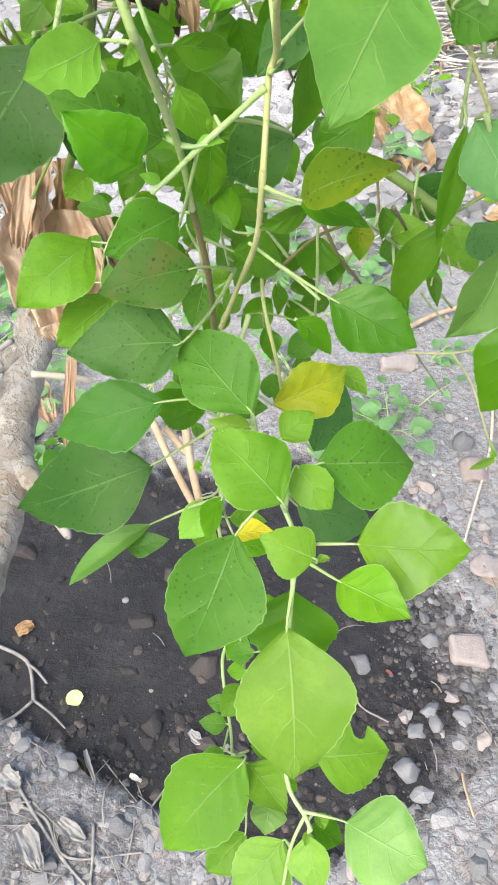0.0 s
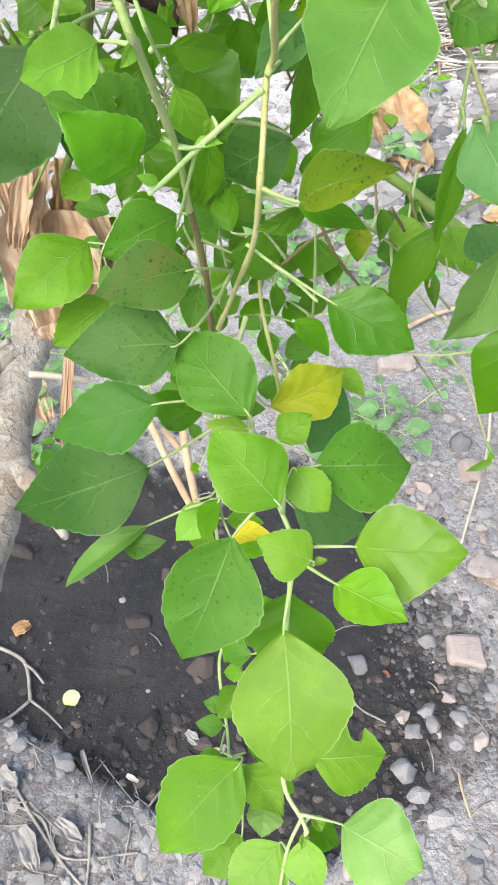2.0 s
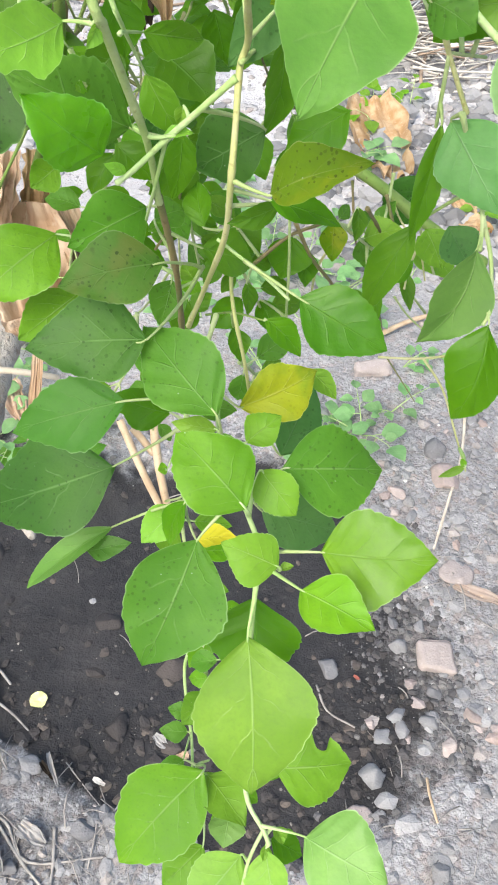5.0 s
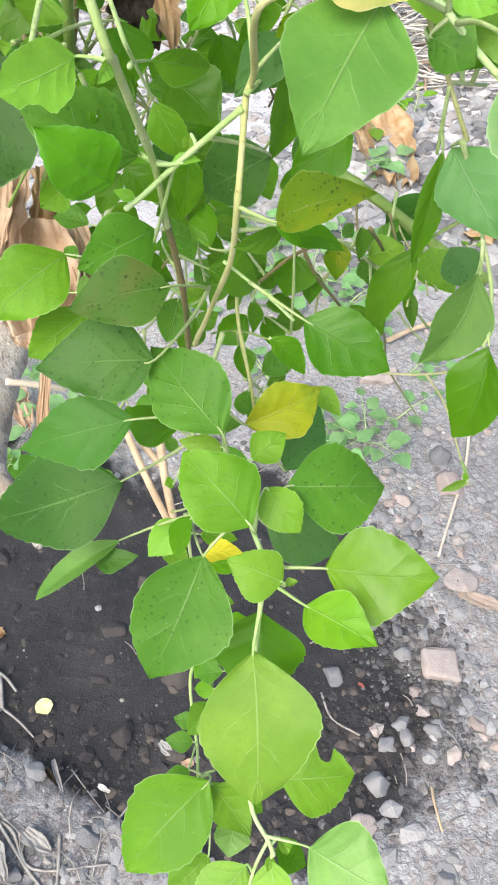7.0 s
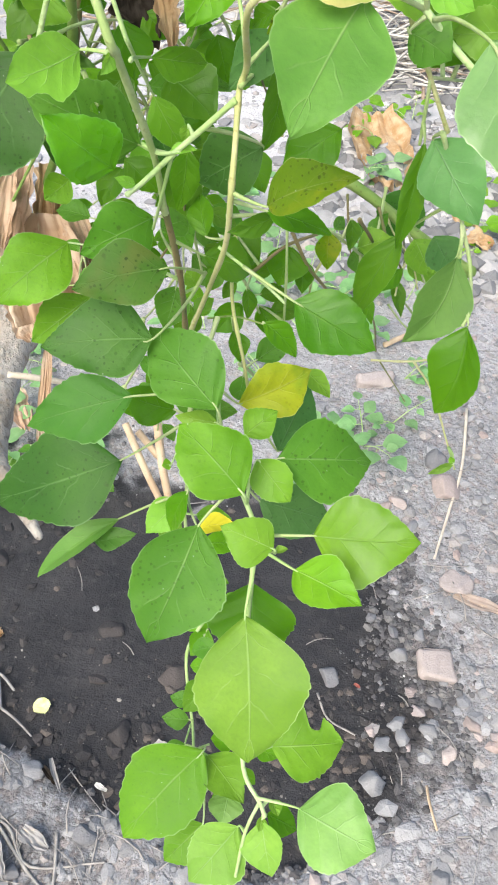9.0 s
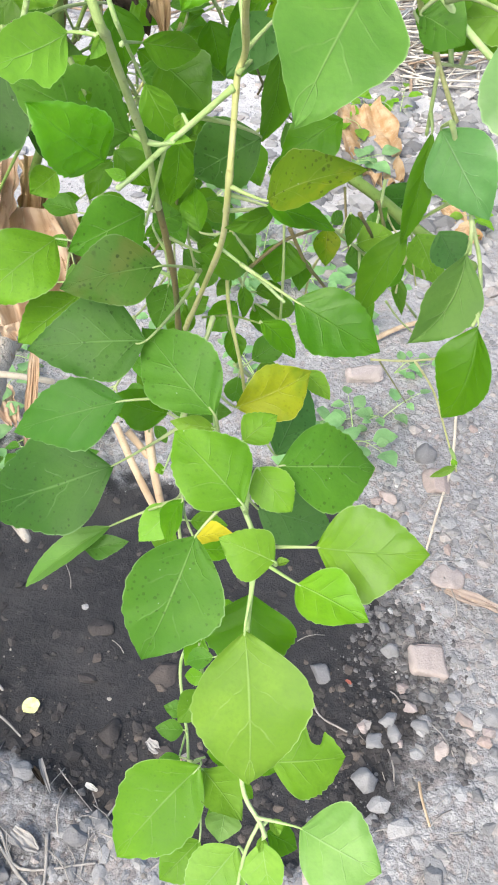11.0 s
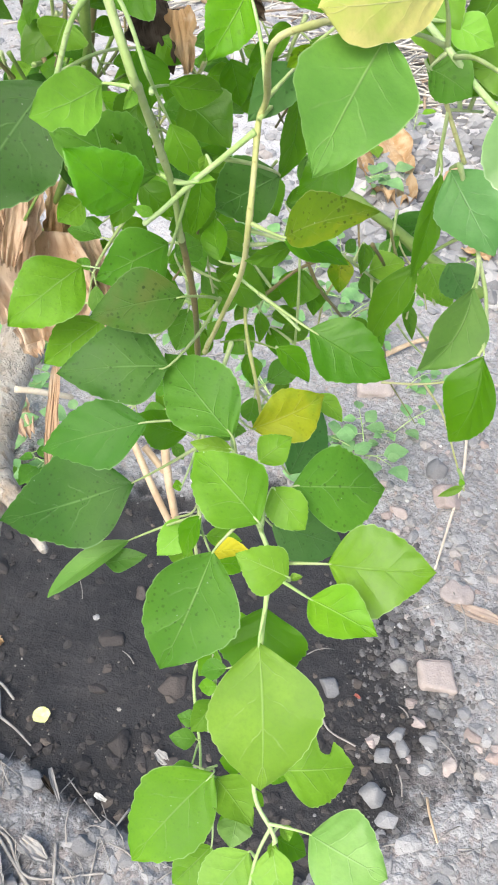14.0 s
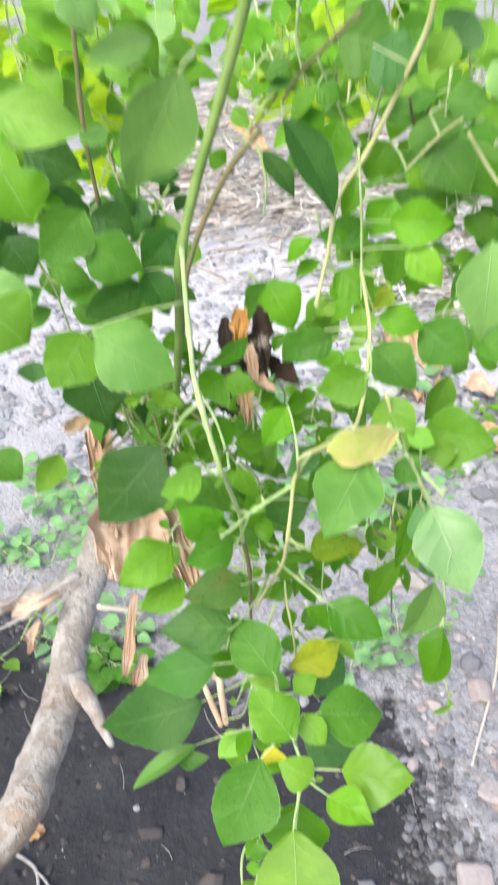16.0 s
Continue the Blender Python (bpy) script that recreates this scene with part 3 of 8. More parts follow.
def chips(seed, count):
    """Corner sets of angular stones: finely divided balls cut by planes."""
    rng = random.Random(seed)
    out = []
    for _ in range(count):
        bm = bmesh.new()
        bmesh.ops.create_icosphere(bm, subdivisions=1, radius=1)
        cuts = [(Vector((rng.uniform(-1, 1), rng.uniform(-1, 1), rng.uniform(-1, 1))).normalized(), rng.uniform(0.5, 0.85)) for _ in range(9)]
        for v in bm.verts:
            for n, d in cuts:
                over = v.co.dot(n) - d
                if over > 0:
                    v.co -= n * over
        bm.verts.index_update()
        out.append((np.array([v.co[:] for v in bm.verts]) * 1.25, np.array([[v.index for v in f.verts] for f in bm.faces])))
        bm.free()
    return out


CHIPS = chips(4, 14)


def pebbles(name, count, spot, size, material, label, seed, flat=0.6, power=4.0, fine=0.011, wide=0.0):
    """Loose small stones strewn where spot() says yes, as one mesh; the larger ones are angular chips."""
    rng = np.random.RandomState(seed)
    verts, faces = [], []
    base, tri = np.array(ICO), np.array(ICO_F)
    made, top = 0, 0
    while made < count:
        y = 0.4 + 5.0 * rng.rand() ** 1.8
        x = rng.uniform(-0.55 - 0.35 * y, 0.50 + 0.32 * y)
        if wide:
            x, y = rng.randn() * wide, 1.0 + rng.randn() * wide
        if rng.rand() > spot(x, y):
            continue
        s = size[0] + (size[1] - size[0]) * rng.rand() ** power
        if s > fine and (y < 2.2 or s > 0.024):
            q, t = CHIPS[rng.randint(len(CHIPS))]
            q = q * rng.uniform(0.7, 1.2, 3)
        else:
            q, t = base * (1 + 0.30 * (rng.rand(12, 1) - 0.5)) * rng.uniform(0.7, 1.25, 3) + 0.18 * (rng.rand(12, 3) - 0.5), tri
        q = q.copy()
        q[:, 2] *= flat
        a = rng.rand() * 6.283
        q = np.stack((q[:, 0] * np.cos(a) - q[:, 1] * np.sin(a), q[:, 0] * np.sin(a) + q[:, 1] * np.cos(a), q[:, 2]), 1) * s / 2
        q += (x, y, height_at(x, y) + s * 0.04)
        faces.extend((t + top).tolist())
        verts.extend(q.tolist())
        top += len(q)
        made += 1
    return tagged(new(name, mesh(name, verts, faces, material, smooth=False)), label, name, kind="stuff")


def crumbly(y):
    """More crumbs lie at the near foot of the rim than in the raked middle of the hollow."""
    return 0.12 + 0.88 * min(1.0, max(0.0, (1.02 - y) / 0.22))


def patchy(x, y):
    """Bare trodden patches between the stonier ones."""
    return min(1.0, max(0.06, 0.55 + 1.5 * noise.noise((x * 3.3, y * 3.3, 9)) + 0.5 * noise.noise((x * 11, y * 11, 2))))


pebbles("gravel", 17000, lambda x, y: max(0.004, (1 - 1.05 * damp_at(x, y)) * max(0.0, 1 - damp_at(x, y))) * (0.45 + 0.55 * min(1, max(0, (x + 0.1) * 2.2))) * patchy(x, y), (0.003, 0.030), GRAVEL, "grey and pinkish angular gravel strewn on dry earth", 3, power=6.5, fine=0.007)
pebbles("earth_lumps", 620, lambda x, y: max(0, 1 - 1.2 * damp_at(x, y)) * (0.2 + 0.8 * min(1, max(0, (x + 0.1) * 2.2))) * (1 if y < 2.4 else 0.2), (0.008, 0.050), LUMP, "grey lumps of dry earth among gravel", 15, 0.36, 3.2, 0.0)
pebbles("rubble", 2400, lambda x, y: (1 if x > 0.25 and 2.3 < y < 5.0 else 0) * patchy(x, y), (0.025, 0.095), RUBBLE, "loose grey rubble strewn past the low weeds", 71, 0.75, 1.7)
pebbles("gravel", 5200, lambda x, y: (1 if 2.2 < y < 4.8 else 0) * patchy(x, y), (0.008, 0.065), GRAVEL, "grey gravel strewn on bare ground past the shrub", 44, 0.55, 2.2)
pebbles("gravel", 5200, lambda x, y: (1 - damp_at(x, y)) * patchy(x, y), (0.005, 0.030), GRAVEL, "scattered grey gravel on the bare ground round about", 47, 0.5, 5.0, wide=1.5)
pebbles("earth_crumbs", 2300, lambda x, y: (1 if x > 0.22 else 0.15) * (1 if 0.55 < y < 1.8 else 0) * max(0.0, 1 - abs(damp_at(x, y) - 0.58) * 2.4) * patchy(y, x), (0.003, 0.020), CRUMB, "dull grey crumbs of half-damp earth", 17, 0.7, 5.0, 0.006)
pebbles("pale_grit", 260, lambda x, y: (1 - damp_at(x, y)) * (1 if x > 0.2 else 0.3) * (1 if y < 2.2 else 0.2), (0.003, 0.010), PALE, "small white and cream grit among gravel", 19, 0.7, 3.0)
pebbles("soil_clods", 1900, lambda x, y: (1 if damp_at(x, y) > 0.6 else 0) * crumbly(y) * (0.10 + 0.9 * max(0, noise.noise((x * 3.4, y * 3.4, 8)) * 1.6)), (0.0035, 0.024), CLOD, "dark damp crumbs and clods of soil", 5, 0.6)
pebbles("grit", 520, lambda x, y: (0.25 + 0.5 * min(1, damp_at(x, y))) * crumbly(y), (0.0025, 0.011), GRIT, "pale bits of grit and chaff on the soil", 8, power=6.0)


def sticks(name, count, spot, lengths, width, material, label, seed):
    """Strewn dry stalks: thin bent three-sided rods in one mesh."""
    rng = np.random.RandomState(seed)
    verts, faces = [], []
    made = 0
    while made < count:
        y = rng.uniform(0.4, 10)
        x = rng.uniform(-0.7 - 0.5 * y, 0.6 + 0.34 * y)
        if rng.rand() > spot(x, y):
            continue
        L, a, tilt = rng.uniform(*lengths), rng.rand() * 6.283, rng.uniform(-0.12, 0.16)
        if name == "straw_litter":
            a = 0.5 + rng.randn() * 0.8
        dx, dy = math.cos(a), math.sin(a)
        w = width * rng.uniform(0.6, 1.6)
        k = len(verts)
        curve = rng.uniform(-0.12, 0.12) * L
        z0 = rng.rand() ** 2 * (0.09 if name == "straw_litter" else 0.01)
        for i in range(4):
            f = i / 3 - 0.5
            cx, cy = x + dx * L * f - dy * curve * (1 - 4 * f * f), y + dy * L * f + dx * curve * (1 - 4 * f * f)
            cz = height_at(cx, cy) + w * 0.6 + z0 + max(0, tilt * L * (f + 0.5))
            for t in range(3):
                an = t * 2.094
                verts.append((cx - dy * math.cos(an) * w, cy + dx * math.cos(an) * w, cz + math.sin(an) * w * 0.7))
        for i in range(3):
            for t in range(3):
                p, q = k + i * 3 + t, k + i * 3 + (t + 1) % 3
                faces.append((p, q, q + 3, p + 3))
        faces += [(k + 2, k + 1, k), (k + 9, k + 10, k + 11)]
        made += 1
    return tagged(new(name, mesh(name, verts, faces, material)), label, "straw", kind="stuff")


sticks("straw_litter", 7000, lambda x, y: min(1, max(0, (y - 3.5 - 0.5 * max(0, -x)) * 0.7)) * (1 if x > -1.6 else 0.05) * (0.25 + max(0, noise.noise((x, y, 5)) * 2)), (0.08, 0.5), 0.006, STRAW, "heap of pale dry straw and stalks on the ground", 21)
sticks("dry_roots", 260, lambda x, y: (1 if y < 0.95 and x < 0.25 else 0) * (1 - min(1, damp_at(x, y) * 1.5)), (0.02, 0.09), 0.0009, TWIG, "tangle of pale dry rootlets on the rim", 37)
sticks("chaff", 500, lambda x, y: (1 if y < 2.8 else 0) * (0.9 - 0.75 * damp_at(x, y)), (0.02, 0.10), 0.0011, TWIG, "thin grey stalks and rootlets strewn on earth", 31)


def stone(at, size, material, label, seed, flat=0.62, name="stone", group="loose stones"):
    """An angular stone: a subdivided lump cut by a few planes."""
    rng = random.Random(seed)
    bm = bmesh.new()
    bmesh.ops.create_icosphere(bm, subdivisions=3, radius=0.5)
    cuts = []
    for _ in range(13):
        n = Vector((rng.uniform(-1, 1), rng.uniform(-1, 1), rng.uniform(-0.8, 1))).normalized()
        cuts.append((n, rng.uniform(0.24, 0.40)))
    for v in bm.verts:
        for n, d in cuts:
            over = v.co.dot(n) - d
            if over > 0:
                v.co -= n * over
        v.co += v.co * 0.10 * noise.noise(v.co * 3 + Vector((seed, 0, 0))) + v.co * 0.07 * noise.noise(v.co * 9 + Vector((seed, 4, 0)))
    me = bpy.data.meshes.new(name)
    a = rng.random() * 6.28
    bm.transform(Matrix.Diagonal((size * rng.uniform(1.1, 1.35), size * rng.uniform(0.95, 1.15), size * flat * 1.2, 1)))
    bm.transform(Matrix.Rotation(a, 4, "Z"))
    for f in bm.faces:
        f.smooth = True
    bm.to_mesh(me)
    bm.free()
    me.materials.append(material)
    ob = new(name, me)
    ob.location = (at[0], at[1], height_at(at[0], at[1]) + size * flat * 0.10)
    return tagged(ob, label, "stone", group)


def brick_piece(at, size, turn, label, seed, tilt=6):
    """A broken brick with worn edges."""
    rng = random.Random(seed)
    bm = bmesh.new()
    bmesh.ops.create_cube(bm, size=1)
    bmesh.ops.scale(bm, vec=size, verts=bm.verts)
    for v in bm.verts:
        v.co += Vector((rng.uniform(-1, 1), rng.uniform(-1, 1), rng.uniform(-1, 1))) * 0.09 * size[0]
    bmesh.ops.bevel(bm, geom=bm.edges[:], offset=0.15 * size[0], segments=3, profile=0.6, affect="EDGES")
    bmesh.ops.subdivide_edges(bm, edges=bm.edges[:], cuts=1, use_grid_fill=True)
    for v in bm.verts:
        v.co += v.normal * 0.09 * size[0] * noise.noise(v.co * 38 + Vector((seed, 0, 0)))
    for f in bm.faces:
        f.smooth = True
    me = bpy.data.meshes.new("brick_fragment")
    bm.to_mesh(me)
    bm.free()
    me.materials.append(BRICK)
    ob = new("brick_fragment", me)
    ob.matrix_world = pose(at[0], at[1], height_at(at[0], at[1]) + size[2] * 0.38, tilt, 3, turn)
    return tagged(ob, label, "brick")


def rod(name, points, r0, r1, material, label, category, lift=0.004, knots=0, group=""):
    """A twig or stalk lying on the ground."""
    pts = [(x, y, height_at(x, y) + lift + (z if z else 0)) for x, y, z in points]
    me = tube(name, pts, r0, r1, material, 7, 5, 0.15, knots)
    ob = new(name, me)
    ob.location = pts[0]
    return tagged(ob, label, category, group)


def weed(at, height, count, size, tone, label, seed, spread=1.0):
    """A low weed: thin stems and small rounded leaves."""
    rng = random.Random(seed)
    o = Vector((at[0], at[1], height_at(at[0], at[1]) - 0.002))
    ob = thing("weed", o, label, "weed", "low weeds")
    for i in range(max(2, count // 6)):
        a = rng.random() * 6.28
        lean = rng.uniform(0.7, 1.7) * spread
        top = Vector((math.cos(a) * lean * height, math.sin(a) * lean * height, height * rng.uniform(0.35, 0.8)))
        pts = [Vector((0, 0, 0)), top * 0.5 + Vector((0, 0, height * 0.12)), top]
        part("stem", tube("stem", pts, 0.0020, 0.0009, STEM_YOUNG, 5, 4, origin=Vector((0, 0, 0))), ob)
        for j in range(5):
            f = 0.25 + 0.75 * j / 4
            p = pts[0].lerp(pts[1], f * 2) if f < 0.5 else pts[1].lerp(pts[2], f * 2 - 1)
            b = a + (0 if j == 4 else (j % 2 * 2 - 1) * rng.uniform(0.8, 1.6))
            L = size * rng.uniform(0.55, 1.2)
            out = Vector((math.cos(b), math.sin(b), rng.uniform(-0.25, 0.25)))
            root = p + out * L * 0.35
            v, f4, uv = blade(root, root + out * L, L * 0.8, (rng.uniform(-0.4, 0.4), rng.uniform(-0.6, 0.2), 1), 0.2, 0.08, 5, steps=14, blunt=0.75, wide=0.36)
            blade_part = part("leaf", mesh("leaf", v, f4, LEAF[tone], uv), ob, root)
            part("stalk", tube("stalk", [p - root, (p - root) * 0.5 + Vector((0, 0, 0.002)), Vector((0, 0, 0))], 0.0011, 0.0007, STEM_YOUNG, 4, 2, origin=Vector((0, 0, 0))), blade_part)
    return ob


def crumpled(name, base, tip, width, normal, material, label, seed, roll=1.6, creases=5, rag=0.25, solid=0.0006, taper=0.0):
    """A dried, curled leaf: a blade rolled about its midrib, creased along it and ragged at the margin."""
    base, tip = Vector(base), Vector(tip)
    ax = tip - base
    L = ax.length
    ax.normalize()
    nz = Vector(normal)
    nz = (nz - ax * nz.dot(ax)).normalized()
    sd = nz.cross(ax)
    n, m = 30, 28
    verts, faces, uvs = [], [], []
    for side in (0, 1):
        for i in range(n + 1):
            s = i / n
            h = width / 2 * (0.35 + 0.65 * math.sin(math.pi * min(1, s * 0.85 + 0.12)) ** 0.7)
            for j in range(m + 1):
                v = j / m * 2 - 1
                hh = h * (1 + rag * noise.noise((s * 6, v * 2, seed * 3.7)) * abs(v) ** 2)
                t = v * roll * (0.7 + 0.5 * noise.noise((s * 2.2, seed * 1.3, 0)))
                rad = hh / max(roll, 0.2)
                y, z = math.sin(t) * rad, (1 - math.cos(t)) * rad
                cr = 0.11 * width * (abs(math.sin(v * creases * 1.5 + 1.6 * noise.noise((s * 2.2, v, seed)))) - 0.5)
                cr += 0.16 * width * noise.noise((s * 4, v * 2.5, seed + 9.0)) + 0.05 * width * noise.noise((s * 11, v * 7, seed + 3.0))
                e = L * (0.5 + (s - 0.5) * (1 - taper * v * v * (1 + noise.noise((v * 3.0, s, seed + 5.0))))) * (1 + 0.10 * noise.noise((v * 2.5, seed, 2.0)))
                z += cr * (0.3 + 0.7 * s) + side * solid
                z += 0.12 * L * math.sin(s * 3.0 + seed)
                verts.append(ax * e + sd * y + nz * z)
                uvs.append((s, (v + 1) / 2))
    k = (n + 1) * (m + 1)
    for i in range(n):
        for j in range(m):
            a = i * (m + 1) + j
            faces.append((a, a + 1, a + m + 2, a + m + 1))
            faces.append((k + a, k + a + m + 1, k + a + m + 2, k + a + 1))
    ob = thing(name, base, label, "dry leaf", "dry leaves")
    part("blade", mesh("blade", verts, faces, material, uvs), ob)
    rib = [verts[i * (m + 1) + m // 2] - nz * 0.0004 for i in range(0, n + 1, 3)]
    part("midrib", tube("midrib", rib, min(0.0016, width * 0.028), 0.0003, STALK_DRY if material != DRY_BLACK else DRY_BLACK, 6, 3, origin=Vector((0, 0, 0))), ob)
    return ob


def fallen_flower(at, r):
    """A small fallen yellow blossom, cupped."""
    o = (at[0], at[1], height_at(*at) + 0.004)
    ob = thing("fallen_flower", o, "small pale yellow blossom fallen on dark soil", "flower")
    for i in range(5):
        a = i * 1.2566 + 0.3
        tip = Vector((math.cos(a) * r, math.sin(a) * r, r * 0.35))
        v, f4, uv = blade((0, 0, 0), tip, r * 1.25, (0, 0, 1), 0.3, 0.1, 2, steps=10, wide=0.6, blunt=0.4)
        part("petal", mesh("petal", v, f4, FLOWER, uv), ob)


stone((0.376, 1.026), 0.046, STONE_GREY, 'rounded grey stone at the edge of damp soil', 11, 0.70)
stone((0.485, 0.898), 0.042, STONE_GREY, 'smooth blue-grey stone on gravel', 12, 0.62)
stone((0.508, 0.938), 0.038, STONE_GREY, 'pale grey stone beside another stone', 13, 0.62)
stone((0.460, 0.919), 0.027, STONE_PINK, 'small pinkish stone on gravel', 14, 0.62)
stone((0.507, 1.085), 0.038, STONE_GREY, 'grey upright stone on damp soil', 15, 0.90)
stone((0.464, 0.823), 0.048, STONE_GREY, 'dull brownish-grey stone on gravel', 16, 0.80)
stone((0.586, 1.600), 0.062, STONE_GREY, 'pale grey angular stone on gravel', 17, 0.80)
stone((0.612, 1.508), 0.067, STONE_PINK, 'broad pinkish-grey stone on gravel', 18, 0.80)
stone((0.505, 1.462), 0.043, STONE_PINK, 'small reddish stone on gravel', 19, 0.60)
stone((0.626, 1.258), 0.064, STONE_PINK, 'pale pinkish stone, partly buried', 20, 0.50)
stone((0.205, 1.213), 0.031, STONE_DARK, 'dark damp stone in the hollow', 22, 0.62)
stone((0.008, 0.847), 0.055, STONE_DARK, 'dark damp stone in the hollow', 23, 0.50)
stone((0.215, 0.920), 0.047, STONE_DARK, 'dark damp stone in the hollow', 24, 0.60)
stone((0.083, 0.983), 0.058, STONE_DARK, 'dark buried stone in the hollow', 25, 0.50)
stone((-0.060, 1.055), 0.044, STONE_DARK, 'dark clod-like stone in the hollow', 26, 0.50)
stone((-0.351, 1.195), 0.055, STONE_DARK, 'dark damp stone in the hollow', 27, 0.60)
stone((-0.026, 1.170), 0.041, STONE_DARK, 'dark damp stone in the hollow', 28, 0.60)
stone((-0.005, 0.663), 0.040, STONE_GREY, 'pale stone in the rim of the hollow', 29, 0.50)
stone((-0.125, 0.761), 0.038, STONE_GREY, 'pale stone in the rim of the hollow', 30, 0.50)
stone((-0.109, 0.594), 0.031, STONE_GREY, 'pale lumpy stone beside dry stalks', 31, 0.60)
stone((-0.212, 0.775), 0.038, STONE_GREY, 'pale lump of dry earth on the rim', 32, 0.30)
stone((0.146, 0.757), 0.037, STONE_GREY, 'pale stone at the foot of the rim', 33, 0.50)
stone((0.418, 0.637), 0.045, STONE_GREY, 'grey stone on gravel', 34, 0.50)
stone((0.573, 0.673), 0.040, STONE_GREY, 'long grey stone on gravel', 35, 0.60)
stone((0.445, 0.746), 0.046, STONE_PINK, 'flat pinkish-grey stone on gravel', 36, 0.45)
stone((0.527, 0.897), 0.019, STONE_PINK, 'small cream pebble on gravel', 37, 0.60)
stone((0.434, 1.634), 0.036, STONE_GREY, 'grey stone beside low weeds', 38, 0.60)
stone((0.535, 1.395), 0.033, STONE_GREY, 'grey pebble on gravel', 39, 0.60)
stone((0.576, 0.993), 0.029, STONE_GREY, 'grey pebble on gravel', 40, 0.60)
stone((0.563, 0.931), 0.033, STONE_GREY, 'grey pebble on gravel', 41, 0.60)
stone((0.598, 0.889), 0.033, STONE_PINK, 'pinkish pebble on gravel', 42, 0.60)
stone((0.550, 1.134), 0.029, STONE_GREY, 'grey pebble on gravel', 43, 0.60)
stone((0.642, 0.953), 0.036, STONE_PINK, 'pale pinkish angular stone on gravel', 45, 0.60)
stone((0.672, 1.024), 0.030, STONE_GREY, 'pale grey stone on gravel', 46, 0.50)
stone((0.519, 0.915), 0.034, STONE_GREY, 'blue-grey pebble beside larger stones', 47, 0.60)
stone((0.527, 1.353), 0.046, STONE_GREY, 'flat grey stone at the edge of damp soil', 48, 0.40)
stone((0.655, 0.815), 0.026, STONE_GREY, 'small grey angular stone on gravel', 49, 0.60)
stone((0.430, 1.039), 0.024, STONE_DARK, 'dark pebble at the edge of the hollow', 44, 0.60)
brick_piece((0.583, 1.066), (0.072, 0.060, 0.026), 7, 'broken pinkish brick lying on gravel', 5)
brick_piece((0.439, 1.863), (0.099, 0.045, 0.030), 8, 'long pinkish brick piece beside low weeds', 9)
rod('twig', [(-0.345, 0.969, 0.000), (-0.282, 0.953, 0.000), (-0.252, 0.929, 0.000), (-0.225, 0.867, 0.000)], 0.0040, 0.0032, TWIG, 'grey forked twig lying on dark soil', 'twig', lift=0.012, knots=2, group='twigs')
rod('twig', [(-0.225, 0.867, 0.000), (-0.246, 0.832, 0.000), (-0.263, 0.802, 0.000), (-0.285, 0.776, 0.000)], 0.0031, 0.0023, TWIG, 'grey twig branch lying on dark soil', 'twig', lift=0.012, group='twigs')
rod('twig', [(-0.225, 0.867, 0.000), (-0.187, 0.847, 0.000), (-0.151, 0.822, 0.000)], 0.0027, 0.0015, TWIG, 'thin grey twig end on dark soil', 'twig', lift=0.012, group='twigs')
rod('twig', [(-0.260, 0.937, 0.000), (-0.237, 0.925, 0.000), (-0.210, 0.902, 0.000)], 0.0031, 0.0024, TWIG, 'short grey twig stub on dark soil', 'twig', lift=0.012, group='twigs')
rod('stalk', [(0.673, 1.781, 0.000), (0.652, 1.586, 0.000), (0.617, 1.446, 0.000), (0.582, 1.314, 0.000)], 0.0040, 0.0027, STALK_PALE, 'long straight pale stalk on gravel', 'stalk', lift=0.010, group='stalks')
rod('stalk', [(0.461, 1.999, 0.000), (0.537, 2.057, 0.000), (0.631, 2.113, 0.000)], 0.0079, 0.0063, STALK_DRY, 'pale dry stalk lying across the ground', 'stalk', lift=0.020, group='stalks')
rod('stalk', [(0.678, 1.608, 0.000), (0.600, 1.476, 0.000), (0.534, 1.372, 0.000)], 0.0019, 0.0014, TWIG, 'thin dry stalk on gravel', 'stalk', lift=0.004, group='stalks')
rod('rootlet', [(-0.215, 0.725, 0.000), (-0.156, 0.666, 0.000), (-0.089, 0.605, 0.000), (-0.042, 0.571, 0.000)], 0.0030, 0.0022, TWIG, 'pale dry rootlet on the rim', 'rootlet', lift=0.004, knots=3, group='rootlets')
rod('rootlet', [(-0.198, 0.675, 0.000), (-0.134, 0.660, 0.000), (-0.080, 0.606, 0.000), (0.036, 0.629, 0.000)], 0.0029, 0.0018, TWIG, 'pale branched rootlet on the rim', 'rootlet', lift=0.004, knots=3, group='rootlets')
rod('rootlet', [(-0.052, 0.662, 0.000), (-0.039, 0.611, 0.000), (-0.033, 0.572, 0.000)], 0.0029, 0.0021, TWIG, 'pale dry stalk on the rim', 'rootlet', lift=0.004, knots=2, group='rootlets')
rod('rootlet', [(0.010, 0.702, 0.000), (0.017, 0.653, 0.000), (0.017, 0.610, 0.000)], 0.0021, 0.0014, TWIG, 'thin dry stalk on the rim', 'rootlet', lift=0.004, group='rootlets')
rod('rootlet', [(0.051, 0.740, 0.000), (0.035, 0.700, 0.000), (0.019, 0.662, 0.000)], 0.0021, 0.0014, TWIG, "thin grey root at the hollow's edge", 'rootlet', lift=0.004, group='rootlets')
rod('rootlet', [(-0.188, 0.733, 0.000), (-0.185, 0.717, 0.000), (-0.152, 0.683, 0.000)], 0.0010, 0.0006, TWIG, 'pale dry rootlet tangled on the rim', 'rootlet', lift=0.006, knots=2, group='rootlets')
